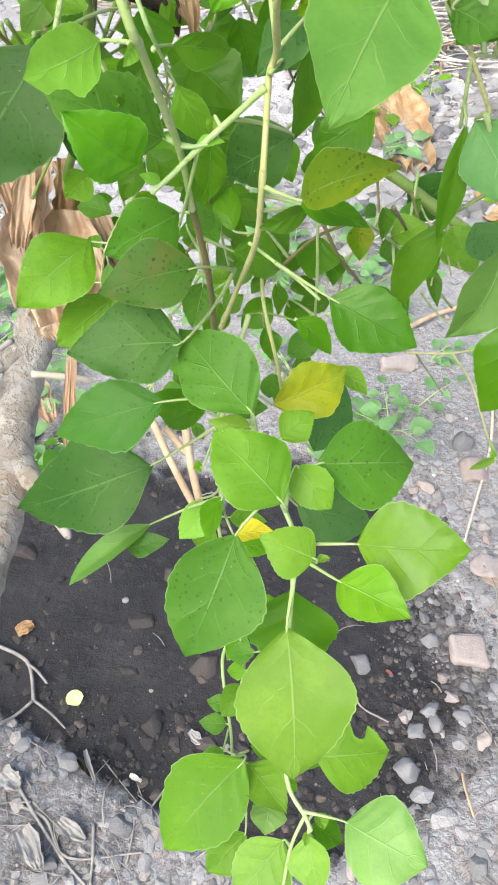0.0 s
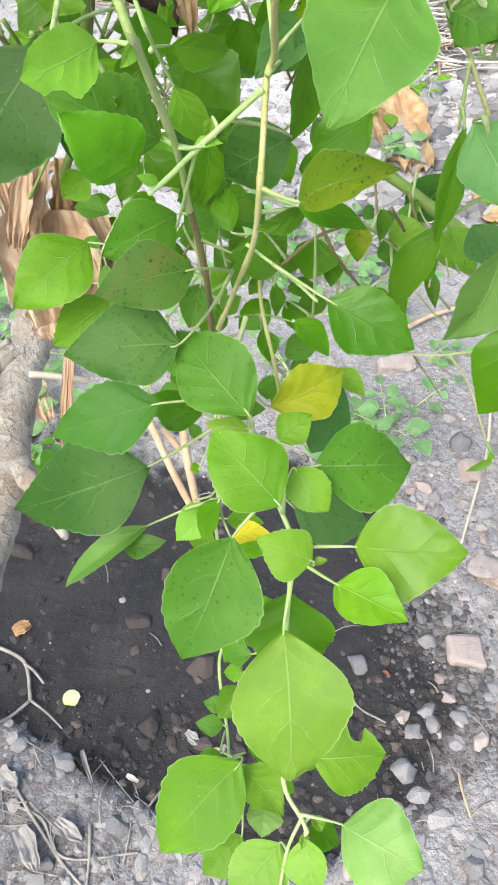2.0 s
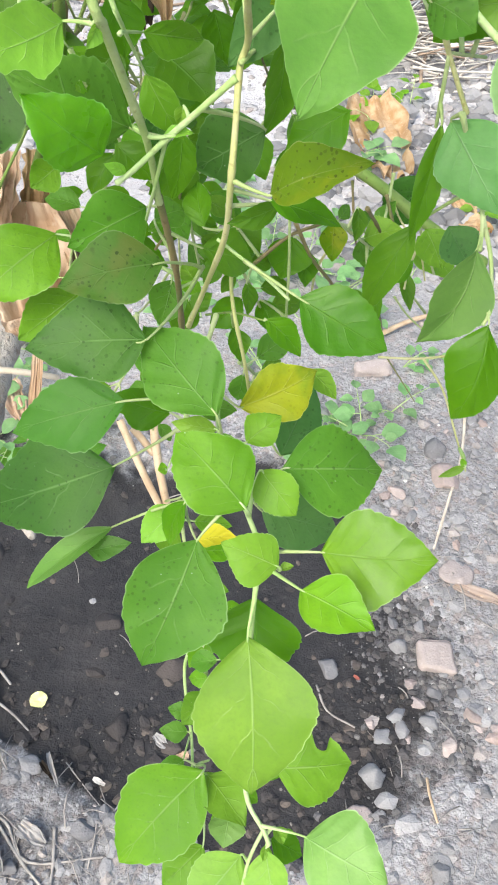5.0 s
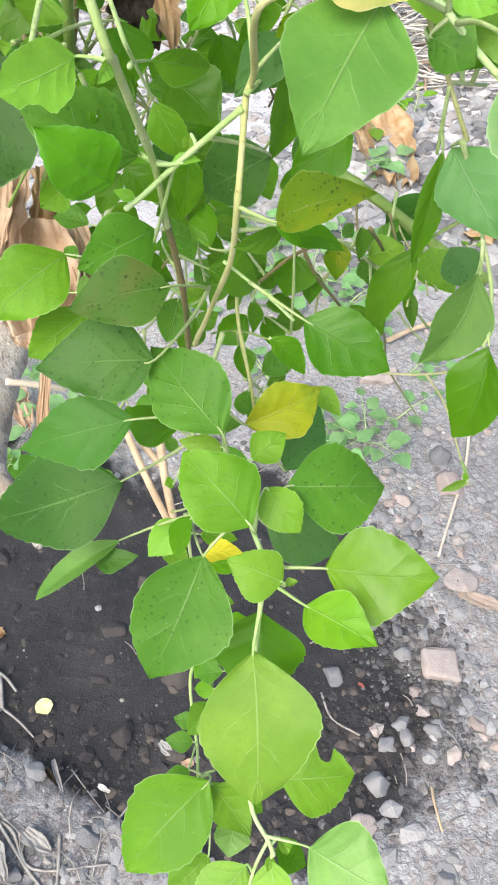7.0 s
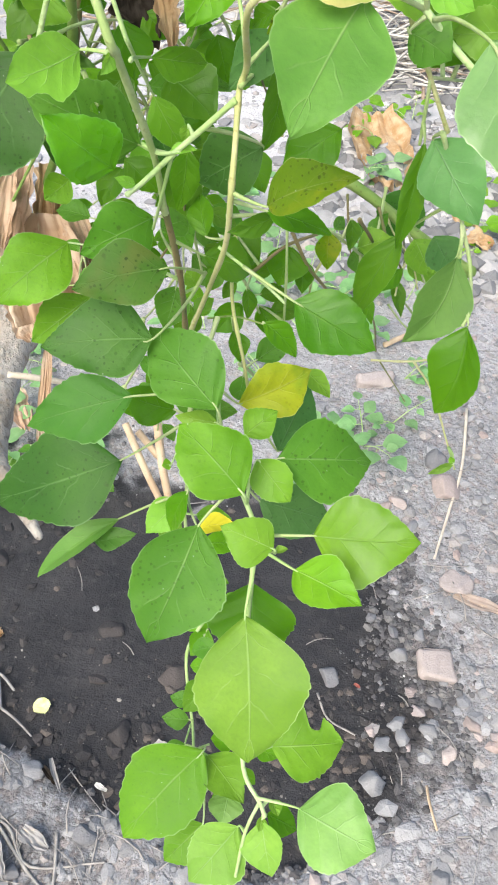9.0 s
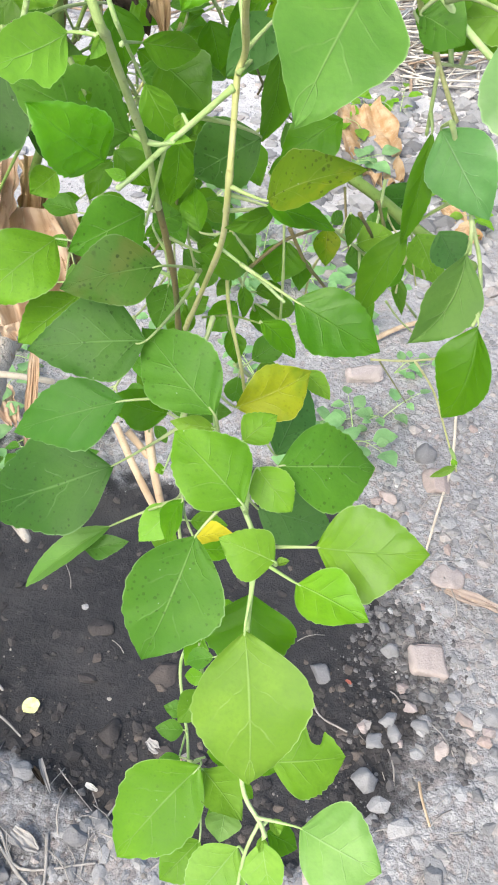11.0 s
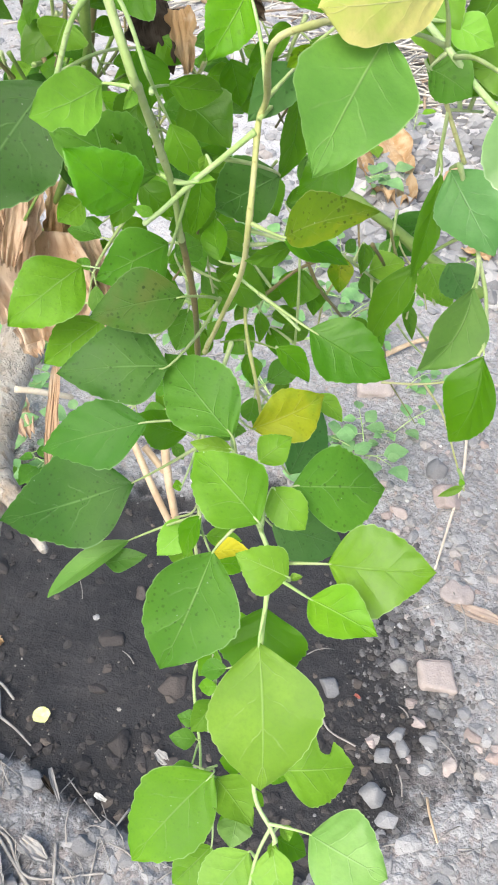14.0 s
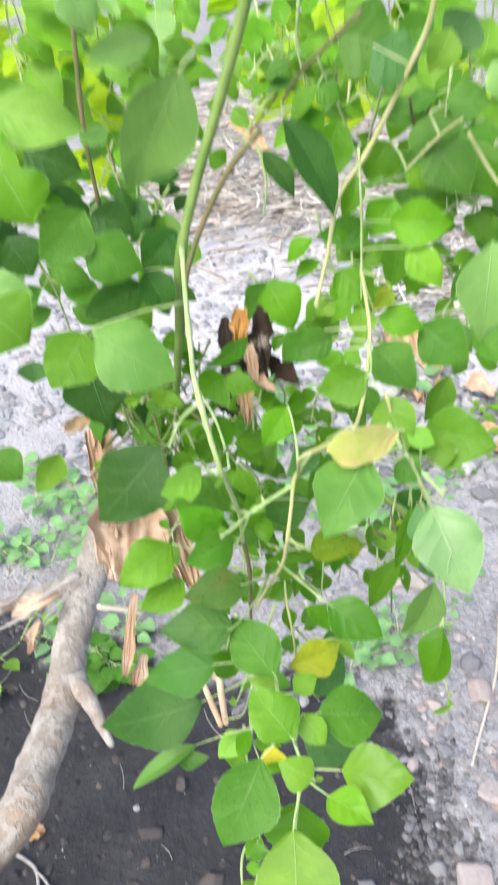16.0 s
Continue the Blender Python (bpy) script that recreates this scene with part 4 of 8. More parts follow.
rod('rootlet', [(-0.044, 0.638, 0.000), (-0.015, 0.622, 0.000), (0.028, 0.599, 0.000)], 0.0008, 0.0006, TWIG, 'pale dry rootlet tangled on the rim', 'rootlet', lift=0.006, group='rootlets')
rod('rootlet', [(-0.165, 0.573, 0.000), (-0.129, 0.580, 0.000), (-0.078, 0.578, 0.000)], 0.0009, 0.0006, TWIG, 'pale dry rootlet tangled on the rim', 'rootlet', lift=0.006, group='rootlets')
rod('rootlet', [(-0.103, 0.664, 0.000), (-0.113, 0.617, 0.000), (-0.148, 0.587, 0.000)], 0.0008, 0.0006, TWIG, 'pale dry rootlet tangled on the rim', 'rootlet', lift=0.006, knots=3, group='rootlets')
rod('rootlet', [(-0.160, 0.681, 0.000), (-0.139, 0.668, 0.000), (-0.103, 0.646, 0.000)], 0.0014, 0.0006, TWIG, 'pale dry rootlet tangled on the rim', 'rootlet', lift=0.006, knots=3, group='rootlets')
rod('rootlet', [(-0.068, 0.776, 0.000), (-0.035, 0.747, 0.000), (0.009, 0.710, 0.000)], 0.0013, 0.0006, TWIG, 'pale dry rootlet tangled on the rim', 'rootlet', lift=0.006, group='rootlets')
rod('rootlet', [(-0.117, 0.657, 0.000), (-0.110, 0.636, 0.000), (-0.090, 0.608, 0.000)], 0.0013, 0.0006, TWIG, 'pale dry rootlet tangled on the rim', 'rootlet', lift=0.006, group='rootlets')
rod('rootlet', [(-0.147, 0.649, 0.000), (-0.182, 0.641, 0.000), (-0.227, 0.638, 0.000)], 0.0012, 0.0006, TWIG, 'pale dry rootlet tangled on the rim', 'rootlet', lift=0.006, group='rootlets')
rod('rootlet', [(0.001, 0.743, 0.000), (0.020, 0.712, 0.000), (0.031, 0.689, 0.000)], 0.0009, 0.0006, TWIG, 'pale dry rootlet tangled on the rim', 'rootlet', lift=0.006, knots=2, group='rootlets')
rod('rootlet', [(-0.094, 0.661, 0.000), (-0.104, 0.638, 0.000), (-0.103, 0.609, 0.000)], 0.0013, 0.0006, TWIG, 'pale dry rootlet tangled on the rim', 'rootlet', lift=0.006, knots=3, group='rootlets')
rod('rootlet', [(-0.135, 0.629, 0.000), (-0.143, 0.605, 0.000), (-0.140, 0.575, 0.000)], 0.0008, 0.0006, TWIG, 'pale dry rootlet tangled on the rim', 'rootlet', lift=0.006, knots=2, group='rootlets')
rod('rootlet', [(-0.265, 0.665, 0.000), (-0.214, 0.664, 0.000), (-0.148, 0.653, 0.000)], 0.0012, 0.0006, TWIG, 'pale dry rootlet tangled on the rim', 'rootlet', lift=0.006, knots=2, group='rootlets')
rod('rootlet', [(-0.164, 0.681, 0.000), (-0.215, 0.672, 0.000), (-0.259, 0.659, 0.000)], 0.0014, 0.0006, TWIG, 'pale dry rootlet tangled on the rim', 'rootlet', lift=0.006, knots=3, group='rootlets')
rod('rootlet', [(-0.058, 0.778, 0.000), (-0.072, 0.730, 0.000), (-0.071, 0.676, 0.000)], 0.0009, 0.0006, TWIG, 'pale dry rootlet tangled on the rim', 'rootlet', lift=0.006, knots=3, group='rootlets')
rod('rootlet', [(-0.012, 0.689, 0.000), (0.002, 0.699, 0.000), (0.038, 0.694, 0.000)], 0.0012, 0.0006, TWIG, 'pale dry rootlet tangled on the rim', 'rootlet', lift=0.006, knots=2, group='rootlets')
rod('rootlet', [(0.018, 0.681, 0.000), (0.043, 0.645, 0.000), (0.042, 0.628, 0.000)], 0.0008, 0.0006, TWIG, 'pale dry rootlet tangled on the rim', 'rootlet', lift=0.006, group='rootlets')
rod('stalk', [(0.558, 0.829, 0.000), (0.561, 0.796, 0.000), (0.571, 0.753, 0.000)], 0.0027, 0.0022, STALK_DRY, 'short straw on gravel', 'stalk', lift=0.004, group='stalks')
rod('rootlet', [(0.357, 0.983, 0.000), (0.380, 0.935, 0.000), (0.431, 0.909, 0.000)], 0.0023, 0.0015, TWIG, 'dark thin root in damp soil', 'rootlet', lift=0.004, group='rootlets')

crumpled('dry_leaf', (0.384, 3.349, height_at(0.384, 3.349) + 0.050), (0.497, 2.792, height_at(0.497, 2.792) + 0.050), 0.356, (0.1, -0.3, 1), DRY_ORANGE, 'large curled tan dry leaf lying on gravel', 3, roll=1.3, creases=3)
crumpled('dry_leaf', (-0.304, 1.002, height_at(-0.304, 1.002) + 0.006), (-0.277, 1.025, height_at(-0.277, 1.025) + 0.006), 0.040, (0.1, -0.3, 1), DRY_ORANGE, 'small brown dry leaf on dark soil', 7, roll=0.9, creases=4)
crumpled('dry_leaf', (0.707, 2.572, height_at(0.707, 2.572) + 0.030), (0.779, 2.500, height_at(0.779, 2.500) + 0.030), 0.115, (0.1, -0.3, 1), DRY_ORANGE, 'reddish dry leaf on gravel', 12, roll=1.0, creases=4)
crumpled('dry_leaf', (-0.105, 0.764, height_at(-0.105, 0.764) + 0.012), (-0.078, 0.738, height_at(-0.078, 0.738) + 0.012), 0.022, (0.1, -0.3, 1), DRY_BLACK, 'dark hollow seed husk on damp soil', 14, roll=2.2, creases=4)
crumpled('dry_leaf', (0.678, 2.686, height_at(0.678, 2.686) + 0.030), (0.744, 2.609, height_at(0.744, 2.609) + 0.030), 0.079, (0.1, -0.3, 1), DRY_ORANGE, 'small reddish dry leaf on gravel', 15, roll=1.0, creases=4)
crumpled('dry_leaf', (0.612, 1.238, height_at(0.612, 1.238) + 0.014), (0.725, 1.186, height_at(0.725, 1.186) + 0.014), 0.040, (0.1, -0.3, 1), DRY_PINK, 'long pinkish-tan dry leaf strip on gravel', 17, roll=0.8, creases=2)
crumpled('dry_leaf', (0.426, 1.012, height_at(0.426, 1.012) + 0.006), (0.437, 1.003, height_at(0.437, 1.003) + 0.006), 0.012, (0.1, -0.3, 1), DRY_RED, 'tiny red leaf shred on damp soil', 75, roll=0.8, creases=2)
crumpled('dry_leaf', (-0.014, 0.755, height_at(-0.014, 0.755) + 0.008), (0.008, 0.747, height_at(0.008, 0.747) + 0.008), 0.012, (0.1, -0.3, 1), DRY_WHITE, 'white papery husk on dark soil', 76, roll=0.8, creases=2)
crumpled('dry_leaf', (-0.449, 1.647, height_at(-0.449, 1.647) + 0.050), (-0.371, 1.509, height_at(-0.371, 1.509) + 0.050), 0.088, (0.1, -0.3, 1), DRY_TAN, 'tan dry leaf hanging by the trunk foot', 18, roll=1.0, creases=4)
crumpled('dry_leaf', (0.628, 2.950, height_at(0.628, 2.950) + 0.050), (0.728, 2.884, height_at(0.728, 2.884) + 0.050), 0.134, (0.1, -0.3, 1), DRY_TAN, 'tan dry leaf on straw', 19, roll=1.0, creases=4)
crumpled('dry_leaf', (-0.988, 6.554, height_at(-0.988, 6.554) + 0.120), (-0.650, 6.114, height_at(-0.650, 6.114) + 0.120), 0.233, (0.1, -0.3, 1), DRY_ORANGE, 'brown dry leaf among straw', 20, roll=1.0, creases=4)
crumpled('dry_leaf', (-0.166, 0.638, height_at(-0.166, 0.638) + 0.012), (-0.114, 0.580, height_at(-0.114, 0.580) + 0.012), 0.060, (0.1, -0.3, 1), DRY_GREY, 'bleached grey dead leaf on the rim', 61, roll=1.2, creases=3)
crumpled('dry_leaf', (-0.230, 0.723, height_at(-0.230, 0.723) + 0.010), (-0.187, 0.700, height_at(-0.187, 0.700) + 0.010), 0.048, (0.1, -0.3, 1), DRY_GREY, 'bleached grey leaf scrap on the rim', 62, roll=1.0, creases=3)
crumpled('dry_leaf', (-0.101, 0.784, height_at(-0.101, 0.784) + 0.014), (-0.064, 0.725, height_at(-0.064, 0.725) + 0.014), 0.020, (0.1, -0.3, 1), DRY_GREY, 'grey looped husk on damp soil', 63, roll=2.2, creases=2)
crumpled('dry_leaf', (-0.105, 0.659, height_at(-0.105, 0.659) + 0.010), (-0.059, 0.634, height_at(-0.059, 0.634) + 0.010), 0.036, (0.1, -0.3, 1), DRY_GREY, 'bleached leaf fragment among rootlets', 64, roll=1.2, creases=3)
crumpled('dry_leaf', (0.076, 0.843, height_at(0.076, 0.843) + 0.008), (0.100, 0.825, height_at(0.100, 0.825) + 0.008), 0.024, (0.1, -0.3, 1), DRY_GREY, 'pale leaf chip on dark soil', 65, roll=0.8, creases=2)
crumpled('dry_leaf', (0.123, 0.808, height_at(0.123, 0.808) + 0.008), (0.141, 0.820, height_at(0.141, 0.820) + 0.008), 0.026, (0.1, -0.3, 1), DRY_TAN, 'brown leaf chip on dark soil', 66, roll=0.9, creases=2)
fallen_flower((-0.149, 0.879), 0.0168)
weed((0.421, 1.632), 0.083, 18, 0.050, 'weed', 'low green weed on bare earth', 40, 1.0)
weed((0.367, 1.607), 0.068, 12, 0.047, 'weed', 'low green weed on bare earth', 41, 1.0)
weed((0.489, 1.718), 0.064, 12, 0.042, 'weed', 'low green weed on bare earth', 42, 1.0)
weed((0.519, 1.891), 0.061, 10, 0.037, 'weed', 'low green weed on bare earth', 43, 1.0)
weed((0.172, 1.806), 0.088, 14, 0.043, 'weed', 'low green weed on bare earth', 44, 1.0)
weed((0.324, 2.388), 0.107, 20, 0.059, 'weed', 'low green weed on bare earth', 45, 1.0)
weed((0.230, 2.260), 0.103, 18, 0.056, 'weed', 'low green weed on bare earth', 46, 1.0)
weed((0.119, 2.364), 0.106, 14, 0.052, 'weed', 'low green weed on bare earth', 47, 1.0)
weed((0.417, 3.258), 0.093, 14, 0.065, 'bright', 'low green weed on bare earth', 48, 1.0)
weed((0.342, 2.948), 0.106, 16, 0.066, 'weed', 'low green weed on bare earth', 49, 1.0)
weed((0.546, 3.414), 0.097, 12, 0.056, 'bright', 'low green weed on bare earth', 50, 1.0)
weed((0.750, 2.694), 0.100, 16, 0.056, 'bright', 'low green weed on bare earth', 51, 1.0)
weed((0.728, 2.911), 0.085, 12, 0.052, 'bright', 'low green weed on bare earth', 52, 1.0)
weed((0.665, 2.457), 0.074, 16, 0.045, 'bright', 'low green weed on bare earth', 53, 1.0)
weed((-0.539, 1.858), 0.096, 16, 0.047, 'weed', 'low green weed on bare earth', 54, 1.0)
weed((-0.667, 2.046), 0.103, 16, 0.051, 'weed', 'low green weed on bare earth', 55, 1.0)
weed((-0.344, 1.466), 0.096, 20, 0.049, 'mid', 'low green weed on bare earth', 56, 0.45)
weed((-0.395, 1.497), 0.084, 14, 0.046, 'weed', 'low green weed on bare earth', 57, 1.0)
weed((-0.392, 1.783), 0.107, 16, 0.050, 'weed', 'low green weed on bare earth', 58, 1.0)
weed((-0.061, 2.406), 0.109, 16, 0.056, 'weed', 'low green weed on bare earth', 59, 1.0)
weed((-0.036, 2.015), 0.111, 16, 0.050, 'weed', 'low green weed on bare earth', 60, 1.0)
weed((0.525, 2.237), 0.085, 14, 0.042, 'weed', 'low green weed on bare earth', 61, 1.0)
weed((-0.700, 1.989), 0.108, 20, 0.053, 'weed', 'low green weed on bare earth', 80, 1.0)
weed((-0.622, 2.122), 0.092, 18, 0.052, 'weed', 'low green weed on bare earth', 81, 1.0)
weed((-0.645, 1.738), 0.100, 20, 0.055, 'weed', 'low green weed on bare earth', 82, 1.0)
weed((-0.552, 1.755), 0.099, 20, 0.049, 'weed', 'low green weed on bare earth', 83, 1.0)
weed((-0.532, 1.480), 0.107, 14, 0.050, 'bright', 'low green weed on bare earth', 84, 1.0)
weed((-0.568, 1.930), 0.087, 14, 0.048, 'weed', 'low green weed on bare earth', 85, 1.0)
weed((-0.266, 1.437), 0.116, 24, 0.059, 'mid', 'low green weed on bare earth', 86, 0.45)
weed((-0.252, 1.532), 0.104, 16, 0.056, 'weed', 'low green weed on bare earth', 87, 0.45)
weed((-0.007, 2.827), 0.108, 20, 0.060, 'weed', 'low green weed on bare earth', 88, 1.0)
weed((-0.086, 2.645), 0.103, 20, 0.057, 'weed', 'low green weed on bare earth', 89, 1.0)
weed((0.303, 1.543), 0.086, 20, 0.043, 'weed', 'low green weed on bare earth', 90, 1.0)
weed((0.328, 2.127), 0.104, 20, 0.051, 'weed', 'low green weed on bare earth', 91, 1.0)
weed((0.231, 2.055), 0.102, 18, 0.050, 'weed', 'low green weed on bare earth', 92, 1.0)
weed((-0.498, 1.506), 0.092, 14, 0.045, 'weed', 'low green weed on bare earth', 93, 1.0)
weed((0.141, 2.267), 0.109, 18, 0.060, 'weed', 'low green weed on bare earth', 94, 1.0)


# ---- the shrub: trunk, stems and leaves ----
shrub = thing("shrub", (-0.48, 0.56, -0.04), "leafy green shrub with drooping stems and scalloped leaves", "shrub")
TRUNK = [(-0.48, 0.56, -0.06), (-0.39, 0.46, 0.30), (-0.20, 0.40, 0.66)] + [(0.009, 0.510, 0.874), (0.025, 0.577, 0.894), (0.023, 0.648, 0.904), (0.011, 0.715, 0.921), (0.013, 0.771, 0.948), (0.021, 0.795, 0.984), (0.035, 0.810, 1.028)]
STUB = [(0.030, 0.662, 0.913), (0.055, 0.640, 0.912), (0.086, 0.606, 0.903)]
part("trunk", tube("trunk", TRUNK, 0.0205, 0.0165, BARK, 16, 10, 0.16, origin=TRUNK[0]), shrub, Vector(TRUNK[0]) - shrub.location, "grey rough-barked trunk")
part("branch_stub", tube("branch_stub", STUB, 0.0130, 0.0032, BARK, 10, 6, 0.3, origin=STUB[0]), shrub, Vector(STUB[0]) - shrub.location, "short broken grey branch stub")
LIMB = [(0.020, 0.790, 0.950), (0.012, 0.768, 0.952), (-0.008, 0.748, 0.950), (-0.034, 0.744, 0.940), (-0.086, 0.748, 0.905)]
part("side_limb", tube("side_limb", LIMB, 0.0165, 0.0065, BARK, 12, 8, 0.14, origin=LIMB[0]), shrub, Vector(LIMB[0]) - shrub.location, "grey side limb of the trunk")

for path, thick in (
    ([(0.028, 0.713, 1.005), (-0.007, 0.711, 0.976), (-0.052, 0.717, 0.923), (-0.109, 0.725, 0.878)], 0.0024),
    ([(0.02, 0.701, 0.99), (-0.015, 0.709, 0.938), (-0.035, 0.715, 0.88)], 0.0018),
    ([(-0.024, 0.717, 0.989), (-0.058, 0.727, 0.94), (-0.104, 0.746, 0.908)], 0.0020),
):
    part("dead_twig", tube("dead_twig", path, thick, thick * 0.6, TWIG, 8, 6, 0.4, 3, origin=path[0]), shrub, Vector(path[0]) - shrub.location, "pale broken twig at the trunk")


def stem(points, r0, r1, material, knots=0, label=""):
    part("stem", tube("stem", points, r0, r1, material, 8, 6, 0.08, knots), shrub, Vector(points[0]) - shrub.location, label)


stem([(0.1860, 0.5506, 1.3992), (0.1936, 0.5251, 1.3862), (0.2049, 0.4886, 1.3750), (0.2143, 0.4598, 1.3716), (0.2261, 0.4474, 1.3424), (0.2275, 0.4512, 1.3341), (0.2285, 0.4627, 1.3159), (0.2303, 0.4729, 1.2964), (0.2307, 0.4810, 1.2730)], 0.00133, 0.00110, STEM_GREEN, knots=5)
stem([(0.2303, 0.4818, 1.2745), (0.2319, 0.4904, 1.2498), (0.2318, 0.4986, 1.2267), (0.2306, 0.5073, 1.1975), (0.2314, 0.5101, 1.1628)], 0.00130, 0.00099, STEM_BROWN, knots=3)
stem([(0.2761, 0.5605, 1.3904), (0.2839, 0.5294, 1.3685), (0.2825, 0.4849, 1.3479), (0.2719, 0.4586, 1.3517), (0.2614, 0.4507, 1.3488), (0.2581, 0.4735, 1.3259), (0.2559, 0.4755, 1.3183), (0.2558, 0.4691, 1.3058), (0.2554, 0.4637, 1.2923), (0.2525, 0.4725, 1.2685), (0.2445, 0.4860, 1.2410), (0.2364, 0.4915, 1.2167)], 0.00090, 0.00096, STEM_YELLOW, knots=7)
stem([(0.2552, 0.4735, 1.3161), (0.2455, 0.4744, 1.3066), (0.2355, 0.4726, 1.2977), (0.2277, 0.4673, 1.2912), (0.2230, 0.4643, 1.2881)], 0.00098, 0.00084, STEM_YOUNG, knots=2)
stem([(0.2358, 0.4729, 1.2981), (0.2298, 0.4778, 1.2779), (0.2250, 0.4857, 1.2635)], 0.00062, 0.00050, STEM_YOUNG)
stem([(0.2620, 0.6143, 1.2373), (0.2838, 0.6097, 1.2271), (0.3057, 0.6033, 1.2169), (0.3291, 0.6029, 1.2004), (0.3584, 0.5994, 1.1845)], 0.00280, 0.00270, STEM_DARK, knots=3)
stem([(0.2939, 0.4893, 1.3615), (0.3025, 0.4918, 1.3349), (0.3080, 0.4931, 1.3247), (0.3111, 0.4955, 1.3178), (0.3149, 0.4942, 1.3106), (0.3190, 0.4935, 1.3029)], 0.00087, 0.00068, STEM_YELLOW, knots=2)
stem([(0.3111, 0.4955, 1.3178), (0.3111, 0.4940, 1.3089), (0.3111, 0.4926, 1.2986)], 0.00068, 0.00056, STEM_GREEN)
stem([(0.3111, 0.4956, 1.3181), (0.3239, 0.5127, 1.3112)], 0.00056, 0.00050, STEM_GREEN)
stem([(0.2513, 0.5070, 1.2520), (0.2519, 0.4935, 1.2323), (0.2589, 0.4786, 1.2133), (0.2614, 0.4777, 1.1972)], 0.00075, 0.00062, STEM_YELLOW, knots=2)
stem([(0.2492, 0.4783, 1.2636), (0.2645, 0.4739, 1.2548), (0.2734, 0.4702, 1.2492)], 0.00056, 0.00056, STEM_YOUNG)
stem([(0.2417, 0.4462, 1.1712), (0.2406, 0.4525, 1.1899), (0.2427, 0.4607, 1.2112), (0.2485, 0.4801, 1.2321)], 0.00075, 0.00087, STEM_GREEN, knots=2)
stem([(0.2532, 0.4513, 1.2214), (0.2561, 0.4386, 1.2156), (0.2635, 0.4204, 1.2148), (0.2689, 0.4121, 1.2102), (0.2728, 0.4054, 1.2050), (0.2733, 0.3994, 1.1935), (0.2732, 0.3895, 1.1780), (0.2739, 0.3825, 1.1405), (0.2763, 0.3650, 1.1137), (0.2839, 0.3557, 1.1062), (0.2864, 0.3525, 1.1020)], 0.00081, 0.00081, STEM_YOUNG, knots=4)
stem([(0.2839, 0.3557, 1.1062), (0.2799, 0.3464, 1.1001), (0.2783, 0.3336, 1.0915)], 0.00068, 0.00062, STEM_YOUNG)
stem([(0.2486, 0.4444, 1.0841), (0.2373, 0.4485, 1.0418), (0.2403, 0.4337, 1.0230), (0.2434, 0.4258, 1.0082), (0.2473, 0.4076, 1.0114)], 0.00087, 0.00075, STEM_YOUNG, knots=2)
stem([(0.2425, 0.4256, 1.0083), (0.2419, 0.4117, 1.0135), (0.2415, 0.3983, 1.0192)], 0.00050, 0.00044, STEM_YOUNG)
stem([(0.2563, 0.4024, 1.0410), (0.2501, 0.4034, 1.0311), (0.2570, 0.3829, 1.0763)], 0.00056, 0.00050, STEM_YOUNG)
stem([(0.2465, 0.4473, 1.0630), (0.2498, 0.4361, 1.0567), (0.2486, 0.4287, 1.0420)], 0.00093, 0.00075, STEM_GREEN, knots=2)
stem([(0.1610, 0.6236, 1.0227), (0.1775, 0.6041, 1.0000), (0.1919, 0.5928, 0.9741)], 0.00270, 0.00260, STALK_DRY)
stem([(0.1674, 0.6288, 1.0111), (0.1740, 0.6255, 1.0050), (0.1828, 0.6189, 0.9992)], 0.00270, 0.00240, STALK_DRY)
stem([(0.1818, 0.6297, 1.0197), (0.1884, 0.6096, 1.0002), (0.1957, 0.5953, 0.9742)], 0.00310, 0.00280, STALK_DRY)
stem([(0.1942, 0.5963, 0.9766), (0.2150, 0.5657, 1.0259), (0.2280, 0.5321, 1.1009)], 0.00087, 0.00062, STEM_GREEN)
stem([(0.2685, 0.5352, 1.2381), (0.2697, 0.5327, 1.2161), (0.2697, 0.5374, 1.1890)], 0.00056, 0.00056, STEM_GREEN, knots=2)
stem([(0.2704, 0.5432, 1.2319), (0.2779, 0.5446, 1.2154), (0.2845, 0.5490, 1.2043), (0.2903, 0.5618, 1.1880)], 0.00087, 0.00062, STEM_BROWN, knots=2)
stem([(0.2857, 0.5444, 1.2336), (0.2986, 0.5571, 1.2170), (0.3149, 0.5839, 1.1869), (0.3390, 0.6111, 1.1431)], 0.00068, 0.00062, STEM_GREEN, knots=2)
stem([(0.2553, 0.5328, 1.2176), (0.2682, 0.5401, 1.2272), (0.2813, 0.5522, 1.2271)], 0.00081, 0.00068, STEM_BROWN)
stem([(0.3106, 0.5285, 1.1797), (0.3294, 0.5278, 1.1822), (0.3537, 0.5359, 1.1825)], 0.00050, 0.00050, STEM_YELLOW, knots=3)
stem([(0.3151, 0.5360, 1.1737), (0.3226, 0.5292, 1.1671), (0.3290, 0.5231, 1.1615)], 0.00037, 0.00025, STEM_BROWN)
stem([(0.3294, 0.5278, 1.1822), (0.3405, 0.5259, 1.1670), (0.3500, 0.5186, 1.1471), (0.3576, 0.5138, 1.1304)], 0.00056, 0.00037, STEM_YELLOW, knots=2)
stem([(0.2216, 0.5350, 1.2106), (0.1983, 0.5590, 1.1655), (0.1649, 0.5838, 1.1275)], 0.00056, 0.00050, STEM_GREEN)
stem([(0.2420, 0.4951, 1.2198), (0.2525, 0.4971, 1.2205), (0.2650, 0.4888, 1.2247)], 0.00044, 0.00037, STEM_DARK)
